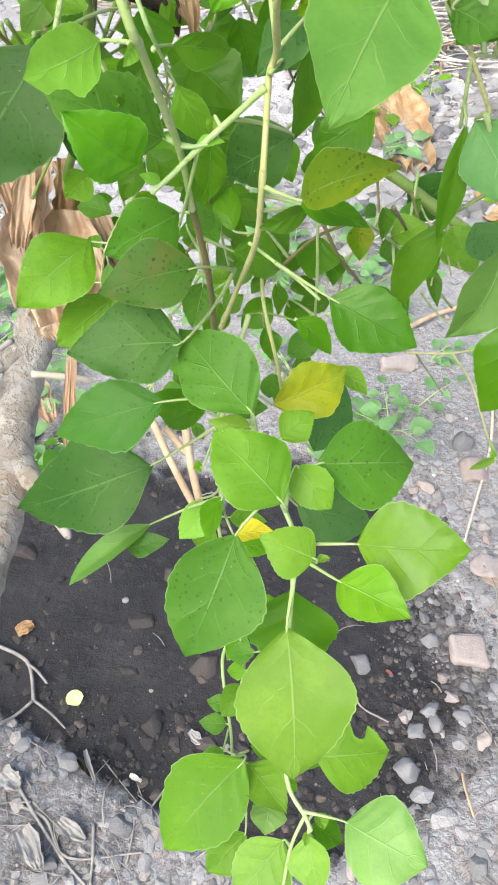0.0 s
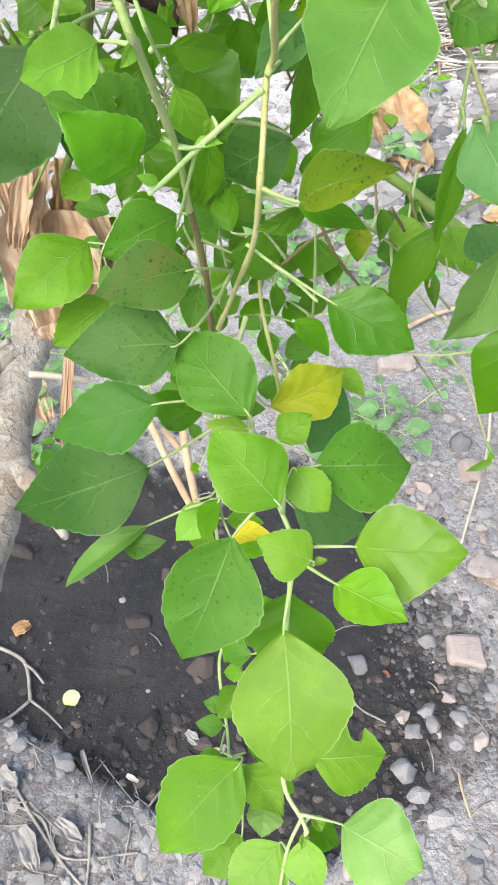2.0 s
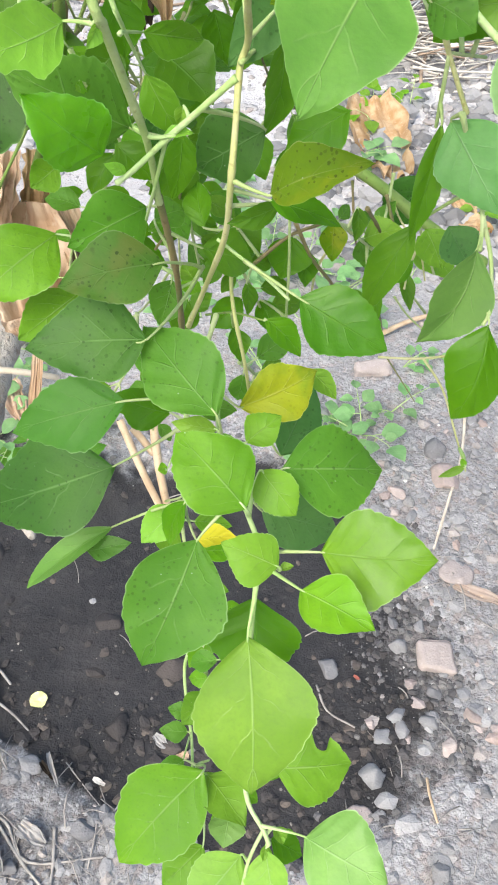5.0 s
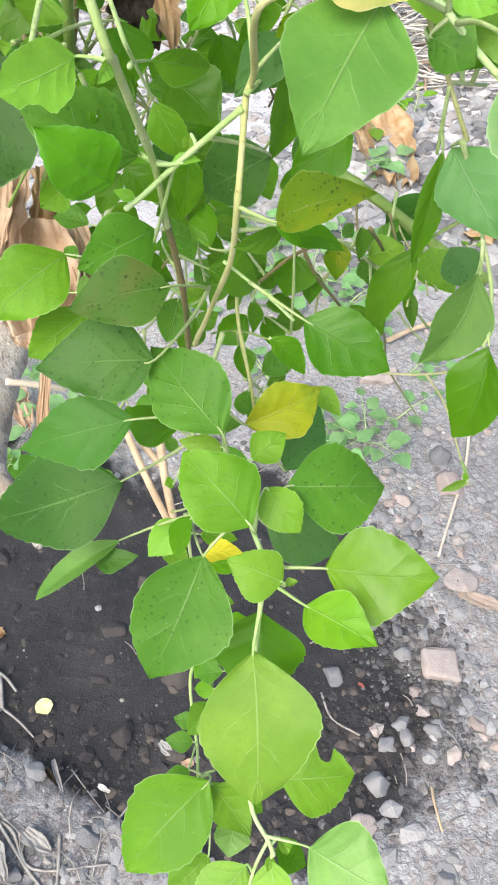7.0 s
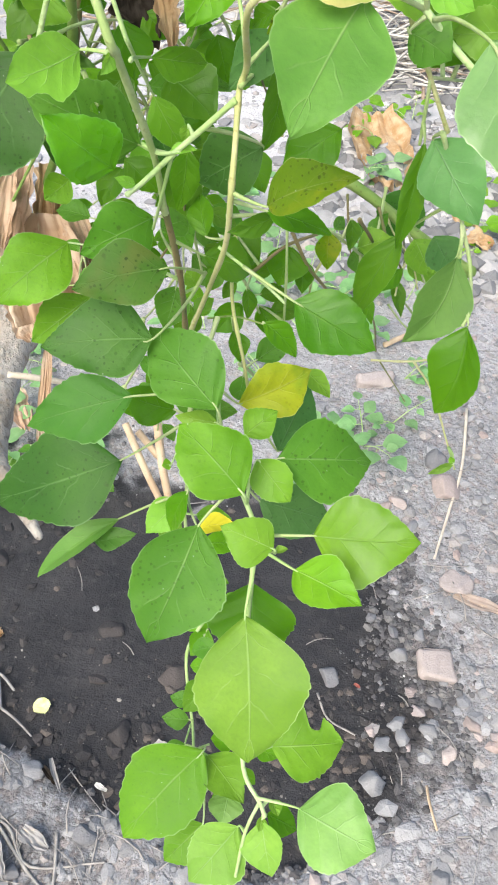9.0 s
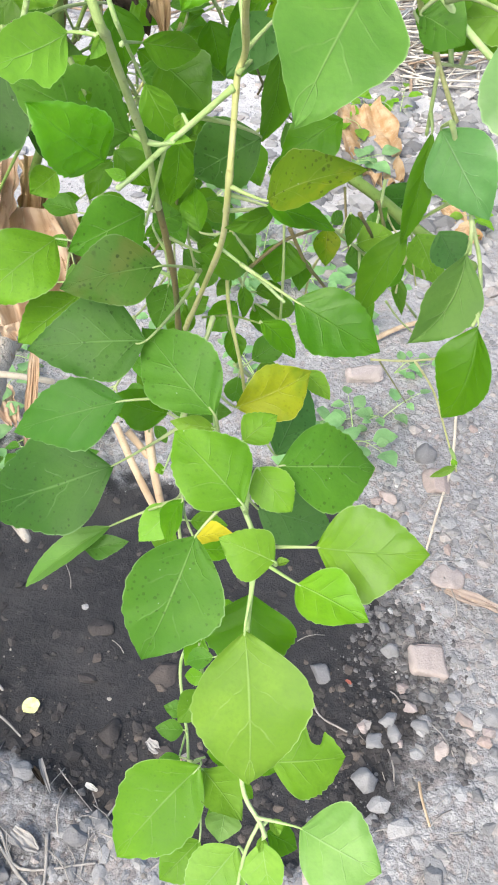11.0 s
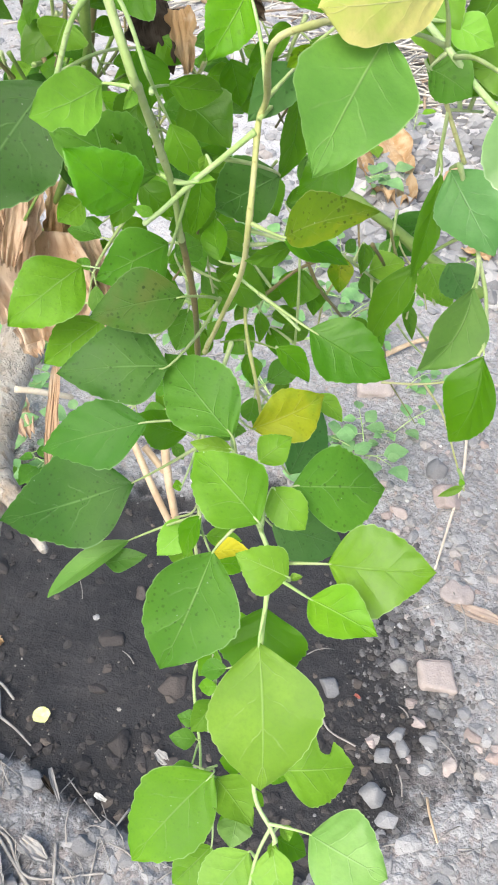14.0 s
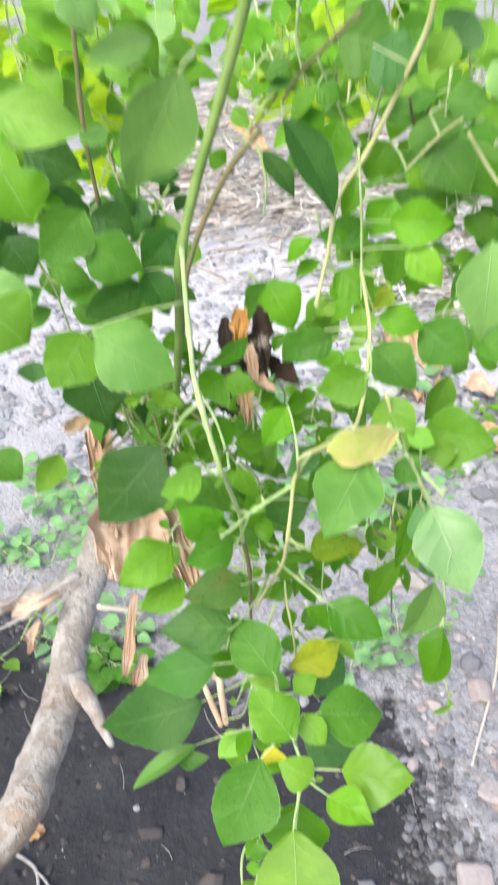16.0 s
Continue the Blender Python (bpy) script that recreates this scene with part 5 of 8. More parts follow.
stem([(0.2206, 0.5836, 1.5418), (0.2096, 0.5899, 1.5020), (0.1965, 0.5913, 1.4588), (0.1841, 0.5893, 1.4193), (0.1756, 0.5835, 1.3771), (0.1684, 0.5990, 1.3165), (0.1525, 0.6246, 1.2460), (0.1087, 0.6600, 1.1556), (0.0789, 0.6825, 1.0985)], 0.00311, 0.00222, STEM_DARK, knots=2)
stem([(0.2051, 0.6703, 1.4316), (0.1842, 0.6700, 1.4039), (0.1664, 0.6645, 1.3650), (0.1595, 0.6495, 1.3317), (0.1554, 0.6473, 1.2826), (0.1384, 0.6583, 1.2285), (0.1075, 0.6708, 1.1532), (0.0794, 0.6843, 1.1003)], 0.00192, 0.00178, STEM_BROWN, knots=2)
stem([(0.1261, 0.5882, 1.5190), (0.1234, 0.5936, 1.4768), (0.1226, 0.5971, 1.4405), (0.1227, 0.6082, 1.4010)], 0.00133, 0.00126, STEM_BROWN, knots=2)
stem([(0.2694, 0.5071, 1.5109), (0.2476, 0.5227, 1.4888), (0.2338, 0.5585, 1.4689)], 0.00104, 0.00089, STEM_BROWN)
stem([(0.2969, 0.5686, 1.5267), (0.2956, 0.5769, 1.5008), (0.2861, 0.5834, 1.4739), (0.2729, 0.5869, 1.4417), (0.2609, 0.5806, 1.4205), (0.2577, 0.5716, 1.3939), (0.2542, 0.5615, 1.3697)], 0.00148, 0.00104, STEM_YELLOW, knots=4)
stem([(0.2685, 0.5873, 1.4441), (0.2730, 0.5790, 1.4131), (0.2758, 0.5698, 1.3868)], 0.00070, 0.00060, STEM_GREEN, knots=2)
stem([(0.3190, 0.6193, 1.4532), (0.3092, 0.6279, 1.4425), (0.2936, 0.6339, 1.4225)], 0.00081, 0.00081, STEM_YELLOW)
stem([(0.3227, 0.6177, 1.4468), (0.3343, 0.6232, 1.4304), (0.3481, 0.6175, 1.4150)], 0.00089, 0.00081, STEM_YELLOW)
stem([(0.2079, 0.4861, 1.3485), (0.1987, 0.4884, 1.3368), (0.1923, 0.4885, 1.3212)], 0.00089, 0.00089, STEM_YOUNG)
stem([(0.2073, 0.4894, 1.3542), (0.2153, 0.4887, 1.3401), (0.2205, 0.4866, 1.3260)], 0.00067, 0.00074, STEM_YOUNG)
stem([(0.1474, 0.5975, 1.2832), (0.1556, 0.5929, 1.2528), (0.1590, 0.5955, 1.2196)], 0.00118, 0.00104, STEM_BROWN)
stem([(0.1098, 0.7138, 1.3647), (0.1003, 0.7152, 1.3796), (0.0911, 0.7189, 1.4049)], 0.00089, 0.00089, STEM_BROWN)
stem([(0.2170, 0.5370, 1.4790), (0.2295, 0.5371, 1.4681), (0.2403, 0.5490, 1.4686)], 0.00074, 0.00074, STEM_GREEN)
stem([(0.0701, 0.6505, 1.0310), (0.0862, 0.6586, 1.0233), (0.1017, 0.6731, 1.0078)], 0.00240, 0.00220, STALK_PALE)
stem([(0.3164, 0.4841, 1.3068), (0.3241, 0.4860, 1.2888), (0.3269, 0.4737, 1.2824), (0.3269, 0.4652, 1.2766)], 0.00080, 0.00060, STEM_GREEN, knots=2)
stem([(0.3269, 0.4737, 1.2824), (0.3310, 0.4667, 1.2730), (0.3320, 0.4553, 1.2641), (0.3306, 0.4518, 1.2608)], 0.00070, 0.00050, STEM_GREEN, knots=2)
stem([(0.2965, 0.4867, 1.3473), (0.3040, 0.4696, 1.3449), (0.3126, 0.4659, 1.3376), (0.3228, 0.4613, 1.3303)], 0.00096, 0.00089, STEM_YOUNG, knots=2)
stem([(0.2257, 0.4729, 1.3009), (0.2321, 0.4715, 1.2989), (0.2382, 0.4725, 1.2993)], 0.00085, 0.00060, STEM_YOUNG)
leaf(shrub, (0.3216, 0.5107, 1.3319), (0.3073, 0.5069, 1.3163), 0.0198, (0.01, -0.97, 0.23), "deep", (0.3186, 0.5057, 1.3140))
leaf(shrub, (0.2693, 0.4838, 1.3375), (0.2625, 0.4813, 1.3318), 0.0063, (0.29, -0.96, 0.08), "olive", (0.2808, 0.4808, 1.3485))
leaf(shrub, (0.3051, 0.4855, 1.3456), (0.3182, 0.4824, 1.3414), 0.0111, (0.00, -0.80, 0.59), "light", (0.2984, 0.4824, 1.3467))
leaf(shrub, (0.2165, 0.4558, 1.3336), (0.2033, 0.4354, 1.3323), 0.0165, (0.77, -0.52, 0.37), "light", (0.2257, 0.4504, 1.3354), bite=(0.72, 1, 0.35, 0.1), fold=0.15, wide=0.5, blunt=0.5)
leaf(shrub, (0.1866, 0.4953, 1.3158), (0.1556, 0.4772, 1.2772), 0.0402, (-0.04, -0.89, 0.45), "dark", (0.1923, 0.4885, 1.3212), fold=0.12)
leaf(shrub, (0.2262, 0.4720, 1.3006), (0.1984, 0.4568, 1.3216), 0.0255, (0.62, -0.73, 0.28), "mid", (0.2358, 0.4729, 1.2980), fold=0.05, wide=0.45, hole=(0.47, -0.36, 0.06), steps=100)
leaf(shrub, (0.2244, 0.4492, 1.3044), (0.2087, 0.4405, 1.3226), 0.0202, (0.52, -0.84, 0.15), "gloss", fold=0.5, arch=0.1, wave=0.05)
leaf(shrub, (0.2076, 0.5312, 1.3152), (0.2121, 0.5248, 1.2975), 0.0157, (0.60, -0.76, 0.23), "deep", (0.1924, 0.4885, 1.3215), fold=0.4)
leaf(shrub, (0.2199, 0.5189, 1.3085), (0.2370, 0.5310, 1.3030), 0.0133, (0.56, -0.82, -0.06), "soft", (0.2266, 0.4674, 1.3273), fold=0.3)
leaf(shrub, (0.2173, 0.5544, 1.2887), (0.2383, 0.5422, 1.2774), 0.0253, (0.08, -0.60, 0.79), "deep")
leaf(shrub, (0.2230, 0.5057, 1.3016), (0.2343, 0.5043, 1.2819), 0.0135, (-0.07, -1.00, 0.03), "soft", (0.2205, 0.4866, 1.3260), fold=0.3)
leaf(shrub, (0.1873, 0.5657, 1.2808), (0.1967, 0.5717, 1.2629), 0.0214, (0.64, -0.76, 0.08), "deep")
leaf(shrub, (0.2614, 0.4960, 1.2918), (0.2387, 0.5009, 1.2743), 0.0242, (-0.34, -0.92, 0.18), "dark", (0.2455, 0.4744, 1.3066), fold=0.12)
leaf(shrub, (0.2652, 0.4905, 1.3296), (0.2522, 0.4787, 1.3164), 0.0140, (0.36, -0.84, 0.40), "blue", (0.2581, 0.4735, 1.3259), fold=0.15)
leaf(shrub, (0.2651, 0.5022, 1.3178), (0.2611, 0.4998, 1.2883), 0.0143, (0.59, -0.81, -0.01), "deep", (0.2562, 0.4737, 1.3198), fold=0.3)
leaf(shrub, (0.2863, 0.5271, 1.2857), (0.2659, 0.5202, 1.2726), 0.0199, (-0.14, -0.78, 0.62), "deep")
leaf(shrub, (0.2887, 0.4522, 1.3530), (0.2749, 0.4198, 1.3319), 0.0296, (0.21, -0.60, 0.78), "sage", (0.3040, 0.4696, 1.3449), fold=0.1, arch=0.05, teeth=7, wide=0.47)
leaf(shrub, (0.3004, 0.4615, 1.3594), (0.2725, 0.4390, 1.3611), 0.0174, (0.54, -0.76, 0.35), "butter", (0.3045, 0.4693, 1.3445), fold=0.08, teeth=5, blunt=0.35, wide=0.56, wave=0.06)
leaf(shrub, (0.3140, 0.4171, 1.3563), (0.3303, 0.3964, 1.3335), 0.0271, (0.01, -0.74, 0.68), "mint", (0.3065, 0.4685, 1.3428), fold=0.12)
leaf(shrub, (0.3145, 0.4889, 1.3024), (0.3311, 0.4707, 1.2849), 0.0225, (-0.41, -0.80, 0.44), "glaucous", (0.3164, 0.4841, 1.3068), fold=0.12)
leaf(shrub, (0.3123, 0.4903, 1.3010), (0.3084, 0.4795, 1.2682), 0.0086, (0.04, -0.95, 0.31), "deep", (0.3111, 0.4934, 1.3048), fold=0.6, wave=0.02, wide=0.5, teeth=7)
leaf(shrub, (0.3105, 0.4858, 1.2711), (0.2977, 0.4804, 1.2384), 0.0128, (-0.41, -0.86, 0.30), "deep", (0.3251, 0.4816, 1.2865), fold=0.3, wave=0.02)
leaf(shrub, (0.3286, 0.6313, 1.2095), (0.3107, 0.6291, 1.1823), 0.0274, (0.02, -1.00, 0.07), "dark", (0.3241, 0.6030, 1.2040))
leaf(shrub, (0.3257, 0.4637, 1.2777), (0.3130, 0.4533, 1.2502), 0.0193, (0.16, -0.95, 0.27), "sage", (0.3269, 0.4685, 1.2789), thick=0.0005, fold=0.5, bend=0.08)
leaf(shrub, (0.3320, 0.4512, 1.2615), (0.3270, 0.4426, 1.2309), 0.0202, (-0.69, -0.69, 0.24), "deep", (0.3316, 0.4543, 1.2632), thick=0.0005, fold=0.45, bend=0.14)
leaf(shrub, (0.2670, 0.4569, 1.2926), (0.2924, 0.4445, 1.3110), 0.0159, (-0.64, -0.58, 0.50), "olive", (0.2559, 0.4638, 1.2922), fold=0.4, teeth=5)
leaf(shrub, (0.2658, 0.4692, 1.2840), (0.2871, 0.4668, 1.2793), 0.0125, (0.17, -0.32, 0.93), "deep", (0.2552, 0.4648, 1.2892))
leaf(shrub, (0.2687, 0.4732, 1.2806), (0.2543, 0.4644, 1.2781), 0.0085, (0.50, -0.86, 0.12), "deep", (0.2535, 0.4670, 1.2822))
leaf(shrub, (0.2415, 0.4925, 1.2503), (0.2588, 0.4999, 1.2402), 0.0171, (0.59, -0.50, 0.63), "deep", (0.2313, 0.4872, 1.2589), fold=0.4)
leaf(shrub, (0.2769, 0.4610, 1.2570), (0.3055, 0.4535, 1.2460), 0.0228, (0.08, -0.72, 0.69), "lacquer", (0.2583, 0.4757, 1.2583), fold=0.2, arch=0.035)
leaf(shrub, (0.2254, 0.4661, 1.2905), (0.2198, 0.4634, 1.2940), 0.0039, (0.50, -0.80, 0.30), "light", fold=0.3)
leaf(shrub, (0.2647, 0.4893, 1.2253), (0.2787, 0.4819, 1.2158), 0.0121, (0.35, -0.42, 0.84), "deep", (0.2647, 0.4890, 1.2246))
leaf(shrub, (0.2597, 0.4569, 1.2120), (0.2852, 0.4716, 1.2193), 0.0213, (0.31, -0.77, 0.56), "yellow", (0.2448, 0.4677, 1.2187), fold=0.45, teeth=5, wave=0.06, wide=0.5)
leaf(shrub, (0.2749, 0.4701, 1.1751), (0.2846, 0.4982, 1.1890), 0.0229, (0.42, -0.51, 0.75), "blue", (0.2614, 0.4777, 1.1972))
leaf(shrub, (0.2564, 0.4308, 1.2332), (0.2301, 0.4525, 1.2474), 0.0264, (0.03, -0.52, 0.85), "mid", (0.2568, 0.4369, 1.2155), fold=0.08)
leaf(shrub, (0.2330, 0.4446, 1.2485), (0.1972, 0.4372, 1.2463), 0.0292, (0.09, -0.67, 0.73), "dusky", (0.2441, 0.4810, 1.2510), fold=0.1, wide=0.36, blunt=0.9)
leaf(shrub, (0.2381, 0.4513, 1.2719), (0.2096, 0.4402, 1.2683), 0.0215, (0.15, -0.63, 0.76), "mottled", (0.2437, 0.4816, 1.2499), fold=0.15)
leaf(shrub, (0.2239, 0.4920, 1.2643), (0.2012, 0.4746, 1.2577), 0.0236, (0.46, -0.77, 0.44), "mid", (0.2306, 0.4834, 1.2699), fold=0.12)
leaf(shrub, (0.1838, 0.5114, 1.2376), (0.1583, 0.4881, 1.2217), 0.0297, (0.19, -0.69, 0.70), "soft", (0.2318, 0.4951, 1.2366), fold=0.2)
leaf(shrub, (0.1905, 0.5095, 1.2138), (0.1675, 0.4942, 1.1987), 0.0239, (0.35, -0.87, 0.34), "soft")
leaf(shrub, (0.1988, 0.4478, 1.1275), (0.2174, 0.4507, 1.1338), 0.0109, (-0.20, -0.50, 0.80), "dusky", fold=0.3)
leaf(shrub, (0.2261, 0.4379, 1.2282), (0.1888, 0.4312, 1.2149), 0.0250, (-0.14, -0.66, 0.74), "dusky", (0.2532, 0.4513, 1.2214), fold=0.12, wide=0.38, blunt=0.95)
leaf(shrub, (0.2346, 0.4623, 1.2001), (0.2145, 0.4628, 1.2061), 0.0183, (0.10, -0.90, 0.43), "deep", (0.2417, 0.4570, 1.2015))
leaf(shrub, (0.2126, 0.4570, 1.1735), (0.1515, 0.4530, 1.1410), 0.0420, (-0.30, -0.70, 0.65), "dark", (0.2417, 0.4569, 1.2011), fold=0.12, wide=0.36, blunt=1.02)
leaf(shrub, (0.2091, 0.4539, 1.1385), (0.1743, 0.4354, 1.1137), 0.0135, (-0.34, -0.31, 0.89), "sage", (0.2417, 0.4462, 1.1712), fold=0.6)
leaf(shrub, (0.2691, 0.4026, 1.2257), (0.2465, 0.4171, 1.2384), 0.0251, (0.09, -0.57, 0.81), "soft", (0.2689, 0.4122, 1.2103), fold=0.08, blunt=0.7)
leaf(shrub, (0.2646, 0.4385, 1.2146), (0.2752, 0.4460, 1.2212), 0.0126, (-0.08, -0.60, 0.80), "bright", (0.2574, 0.4355, 1.2155))
leaf(shrub, (0.2559, 0.4348, 1.2231), (0.2413, 0.4341, 1.2249), 0.0082, (0.10, -0.89, 0.44), "bright", (0.2573, 0.4357, 1.2155))
leaf(shrub, (0.2712, 0.4193, 1.2239), (0.2833, 0.4102, 1.2157), 0.0145, (-0.14, -0.68, 0.72), "bright", (0.2690, 0.4119, 1.2101), fold=0.15, blunt=0.65)
leaf(shrub, (0.2776, 0.4216, 1.2229), (0.3096, 0.4383, 1.2091), 0.0292, (0.53, -0.41, 0.74), "mid", (0.2668, 0.4154, 1.2120), fold=0.1, wide=0.4)
leaf(shrub, (0.2712, 0.4349, 1.1848), (0.2987, 0.4373, 1.1744), 0.0230, (0.29, -0.75, 0.60), "blue", (0.2600, 0.4290, 1.2152))
leaf(shrub, (0.2918, 0.4021, 1.2101), (0.3245, 0.3983, 1.2181), 0.0299, (-0.25, -0.66, 0.71), "fresh", (0.2728, 0.4045, 1.2033), fold=0.04, wide=0.42)
leaf(shrub, (0.2868, 0.3889, 1.2093), (0.3079, 0.3766, 1.2127), 0.0180, (-0.27, -0.20, 0.94), "bright", (0.2730, 0.4030, 1.2005), fold=0.3)
leaf(shrub, (0.2798, 0.3983, 1.2056), (0.2622, 0.4002, 1.2117), 0.0180, (-0.05, -0.70, 0.71), "bright", (0.2801, 0.3997, 1.2021), fold=0.3, wide=0.36)
leaf(shrub, (0.2726, 0.3864, 1.1831), (0.2792, 0.3516, 1.1493), 0.0387, (0.06, -0.69, 0.72), "bright", (0.2733, 0.3967, 1.1894), fold=0.08, wide=0.44, blunt=0.72)
leaf(shrub, (0.2722, 0.4160, 1.1590), (0.2762, 0.3959, 1.1359), 0.0352, (-0.19, -0.76, 0.63), "deep", (0.2735, 0.3870, 1.1645))
leaf(shrub, (0.2860, 0.3815, 1.0963), (0.3149, 0.3878, 1.0956), 0.0319, (-0.02, -0.32, 0.94), "bright", (0.2761, 0.3661, 1.1153), fold=0.15, bite=(0.6, 1, 0.62, 0.11))
leaf(shrub, (0.2537, 0.4079, 1.2010), (0.2407, 0.3776, 1.1726), 0.0340, (0.13, -0.71, 0.70), "mid", (0.2653, 0.4176, 1.2132), fold=0.1, wide=0.43, blunt=0.72)
leaf(shrub, (0.2367, 0.4553, 1.1546), (0.2242, 0.4422, 1.1463), 0.0154, (0.16, -0.58, 0.80), "light", (0.2417, 0.4462, 1.1712))
leaf(shrub, (0.2448, 0.4334, 1.1873), (0.2393, 0.4272, 1.1682), 0.0119, (-0.57, -0.54, 0.62), "deep", (0.2417, 0.4464, 1.1718))
leaf(shrub, (0.2509, 0.4208, 1.1816), (0.2647, 0.4202, 1.1876), 0.0094, (-0.01, -0.13, 0.99), "lemon", (0.2415, 0.4477, 1.1754), fold=0.2)
leaf(shrub, (0.2576, 0.3842, 1.0770), (0.2280, 0.3523, 1.0535), 0.0379, (-0.03, -0.57, 0.82), "soft", (0.2514, 0.3994, 1.0401), fold=0.1, blunt=0.72)
leaf(shrub, (0.2984, 0.3547, 1.1084), (0.3264, 0.3423, 1.1127), 0.0316, (-0.28, -0.32, 0.90), "pale", (0.2831, 0.3567, 1.1070), fold=0.1, blunt=0.65)
leaf(shrub, (0.2770, 0.3496, 1.0959), (0.2613, 0.3305, 1.0862), 0.0246, (0.04, -0.47, 0.88), "light", (0.2799, 0.3464, 1.1001), fold=0.15)
leaf(shrub, (0.2855, 0.3509, 1.1015), (0.2915, 0.3349, 1.0920), 0.0170, (-0.27, -0.56, 0.78), "light", (0.2864, 0.3525, 1.1020), fold=0.35)
leaf(shrub, (0.2582, 0.3867, 1.0670), (0.2770, 0.3673, 1.0700), 0.0196, (-0.11, 0.05, 0.99), "bright", (0.2556, 0.3869, 1.0675))
leaf(shrub, (0.2871, 0.3615, 1.0787), (0.2999, 0.3590, 1.0731), 0.0130, (0.35, -0.22, 0.91), "deep", (0.2864, 0.3525, 1.1020))
leaf(shrub, (0.2599, 0.3660, 1.0440), (0.2452, 0.3507, 1.0356), 0.0220, (0.06, -0.52, 0.85), "soft", (0.2540, 0.3919, 1.0566))
leaf(shrub, (0.2695, 0.3773, 1.0524), (0.2686, 0.3646, 1.0484), 0.0162, (0.20, -0.31, 0.93), "pale", (0.2546, 0.3901, 1.0605))
leaf(shrub, (0.2414, 0.4275, 1.0092), (0.2269, 0.4264, 1.0104), 0.0112, (0.11, -0.54, 0.83), "mid", (0.2430, 0.4267, 1.0100))
leaf(shrub, (0.2403, 0.4355, 1.0128), (0.2295, 0.4364, 1.0145), 0.0092, (0.10, -0.41, 0.91), "mid", (0.2417, 0.4300, 1.0161))
leaf(shrub, (0.2492, 0.4375, 1.0351), (0.2400, 0.4221, 1.0289), 0.0173, (0.24, -0.48, 0.84), "soft", (0.2486, 0.4287, 1.0420))
leaf(shrub, (0.2445, 0.4045, 1.0320), (0.2321, 0.3975, 1.0307), 0.0122, (0.26, -0.61, 0.75), "mid", (0.2501, 0.4034, 1.0311))
leaf(shrub, (0.2481, 0.4498, 1.0642), (0.2415, 0.4373, 1.0581), 0.0130, (0.25, -0.52, 0.82), "soft", (0.2465, 0.4473, 1.0630))
leaf(shrub, (0.3029, 0.5102, 1.3266), (0.3181, 0.5076, 1.3242), 0.0153, (-0.07, -0.88, 0.48), "deep", (0.3069, 0.4928, 1.3267))
leaf(shrub, (0.2857, 0.5442, 1.2332), (0.2865, 0.5357, 1.2202), 0.0116, (0.16, -0.82, 0.55), "olive", (0.2858, 0.5445, 1.2335))
leaf(shrub, (0.2701, 0.5486, 1.2218), (0.2664, 0.5387, 1.2076), 0.0198, (0.21, -0.83, 0.52), "deep", (0.2743, 0.5439, 1.2233))
leaf(shrub, (0.2738, 0.5547, 1.2126), (0.2765, 0.5455, 1.1994), 0.0116, (0.51, -0.66, 0.56), "deep", (0.2796, 0.5458, 1.2125))
leaf(shrub, (0.2985, 0.5578, 1.2180), (0.3143, 0.5598, 1.2233), 0.0159, (-0.23, -0.47, 0.85), "bright", (0.2984, 0.5569, 1.2173))
leaf(shrub, (0.2945, 0.5559, 1.2337), (0.2949, 0.5487, 1.2222), 0.0079, (0.47, -0.74, 0.48), "deep", (0.2912, 0.5498, 1.2265))
leaf(shrub, (0.3171, 0.5278, 1.2298), (0.3058, 0.5227, 1.2206), 0.0080, (0.26, -0.94, 0.20), "deep")
leaf(shrub, (0.2543, 0.5206, 1.2179), (0.2558, 0.5126, 1.2073), 0.0074, (0.56, -0.62, 0.54), "deep", (0.2553, 0.5328, 1.2176))
leaf(shrub, (0.2516, 0.5015, 1.2101), (0.2557, 0.4934, 1.2000), 0.0095, (0.40, -0.62, 0.67), "deep", (0.2518, 0.4970, 1.2204))
leaf(shrub, (0.2373, 0.4950, 1.2207), (0.2440, 0.5003, 1.2261), 0.0083, (-0.13, -0.62, 0.77), "deep", (0.2370, 0.4908, 1.2199))
leaf(shrub, (0.2370, 0.5020, 1.2299), (0.2325, 0.5049, 1.2351), 0.0075, (0.01, -0.87, 0.50), "bright", (0.2318, 0.4980, 1.2285))
leaf(shrub, (0.2390, 0.5128, 1.2451), (0.2337, 0.5292, 1.2539), 0.0117, (-0.33, -0.53, 0.78), "deep", (0.2514, 0.5058, 1.2503))
leaf(shrub, (0.2236, 0.5244, 1.2126), (0.2201, 0.5123, 1.1983), 0.0169, (0.34, -0.76, 0.55), "mid", (0.2216, 0.5350, 1.2106))
leaf(shrub, (0.2234, 0.5026, 1.2528), (0.2315, 0.5149, 1.2504), 0.0136, (0.55, -0.21, 0.81), "mid", (0.2319, 0.4908, 1.2485))
leaf(shrub, (0.2212, 0.5389, 1.2548), (0.2295, 0.5313, 1.2390), 0.0210, (0.32, -0.78, 0.54), "deep")
leaf(shrub, (0.2045, 0.5292, 1.2658), (0.2191, 0.5266, 1.2544), 0.0136, (0.31, -0.75, 0.58), "deep")
leaf(shrub, (0.1727, 0.5531, 1.2417), (0.1628, 0.5454, 1.2351), 0.0153, (0.42, -0.84, 0.35), "soft")
leaf(shrub, (0.2818, 0.4865, 1.2059), (0.2934, 0.4797, 1.1988), 0.0092, (0.20, -0.52, 0.83), "bright", (0.2605, 0.4780, 1.2031))
leaf(shrub, (0.2401, 0.4775, 1.3057), (0.2390, 0.4750, 1.3009), 0.0052, (0.49, -0.81, 0.32), "bright", (0.2424, 0.4739, 1.3038), fold=0.5)
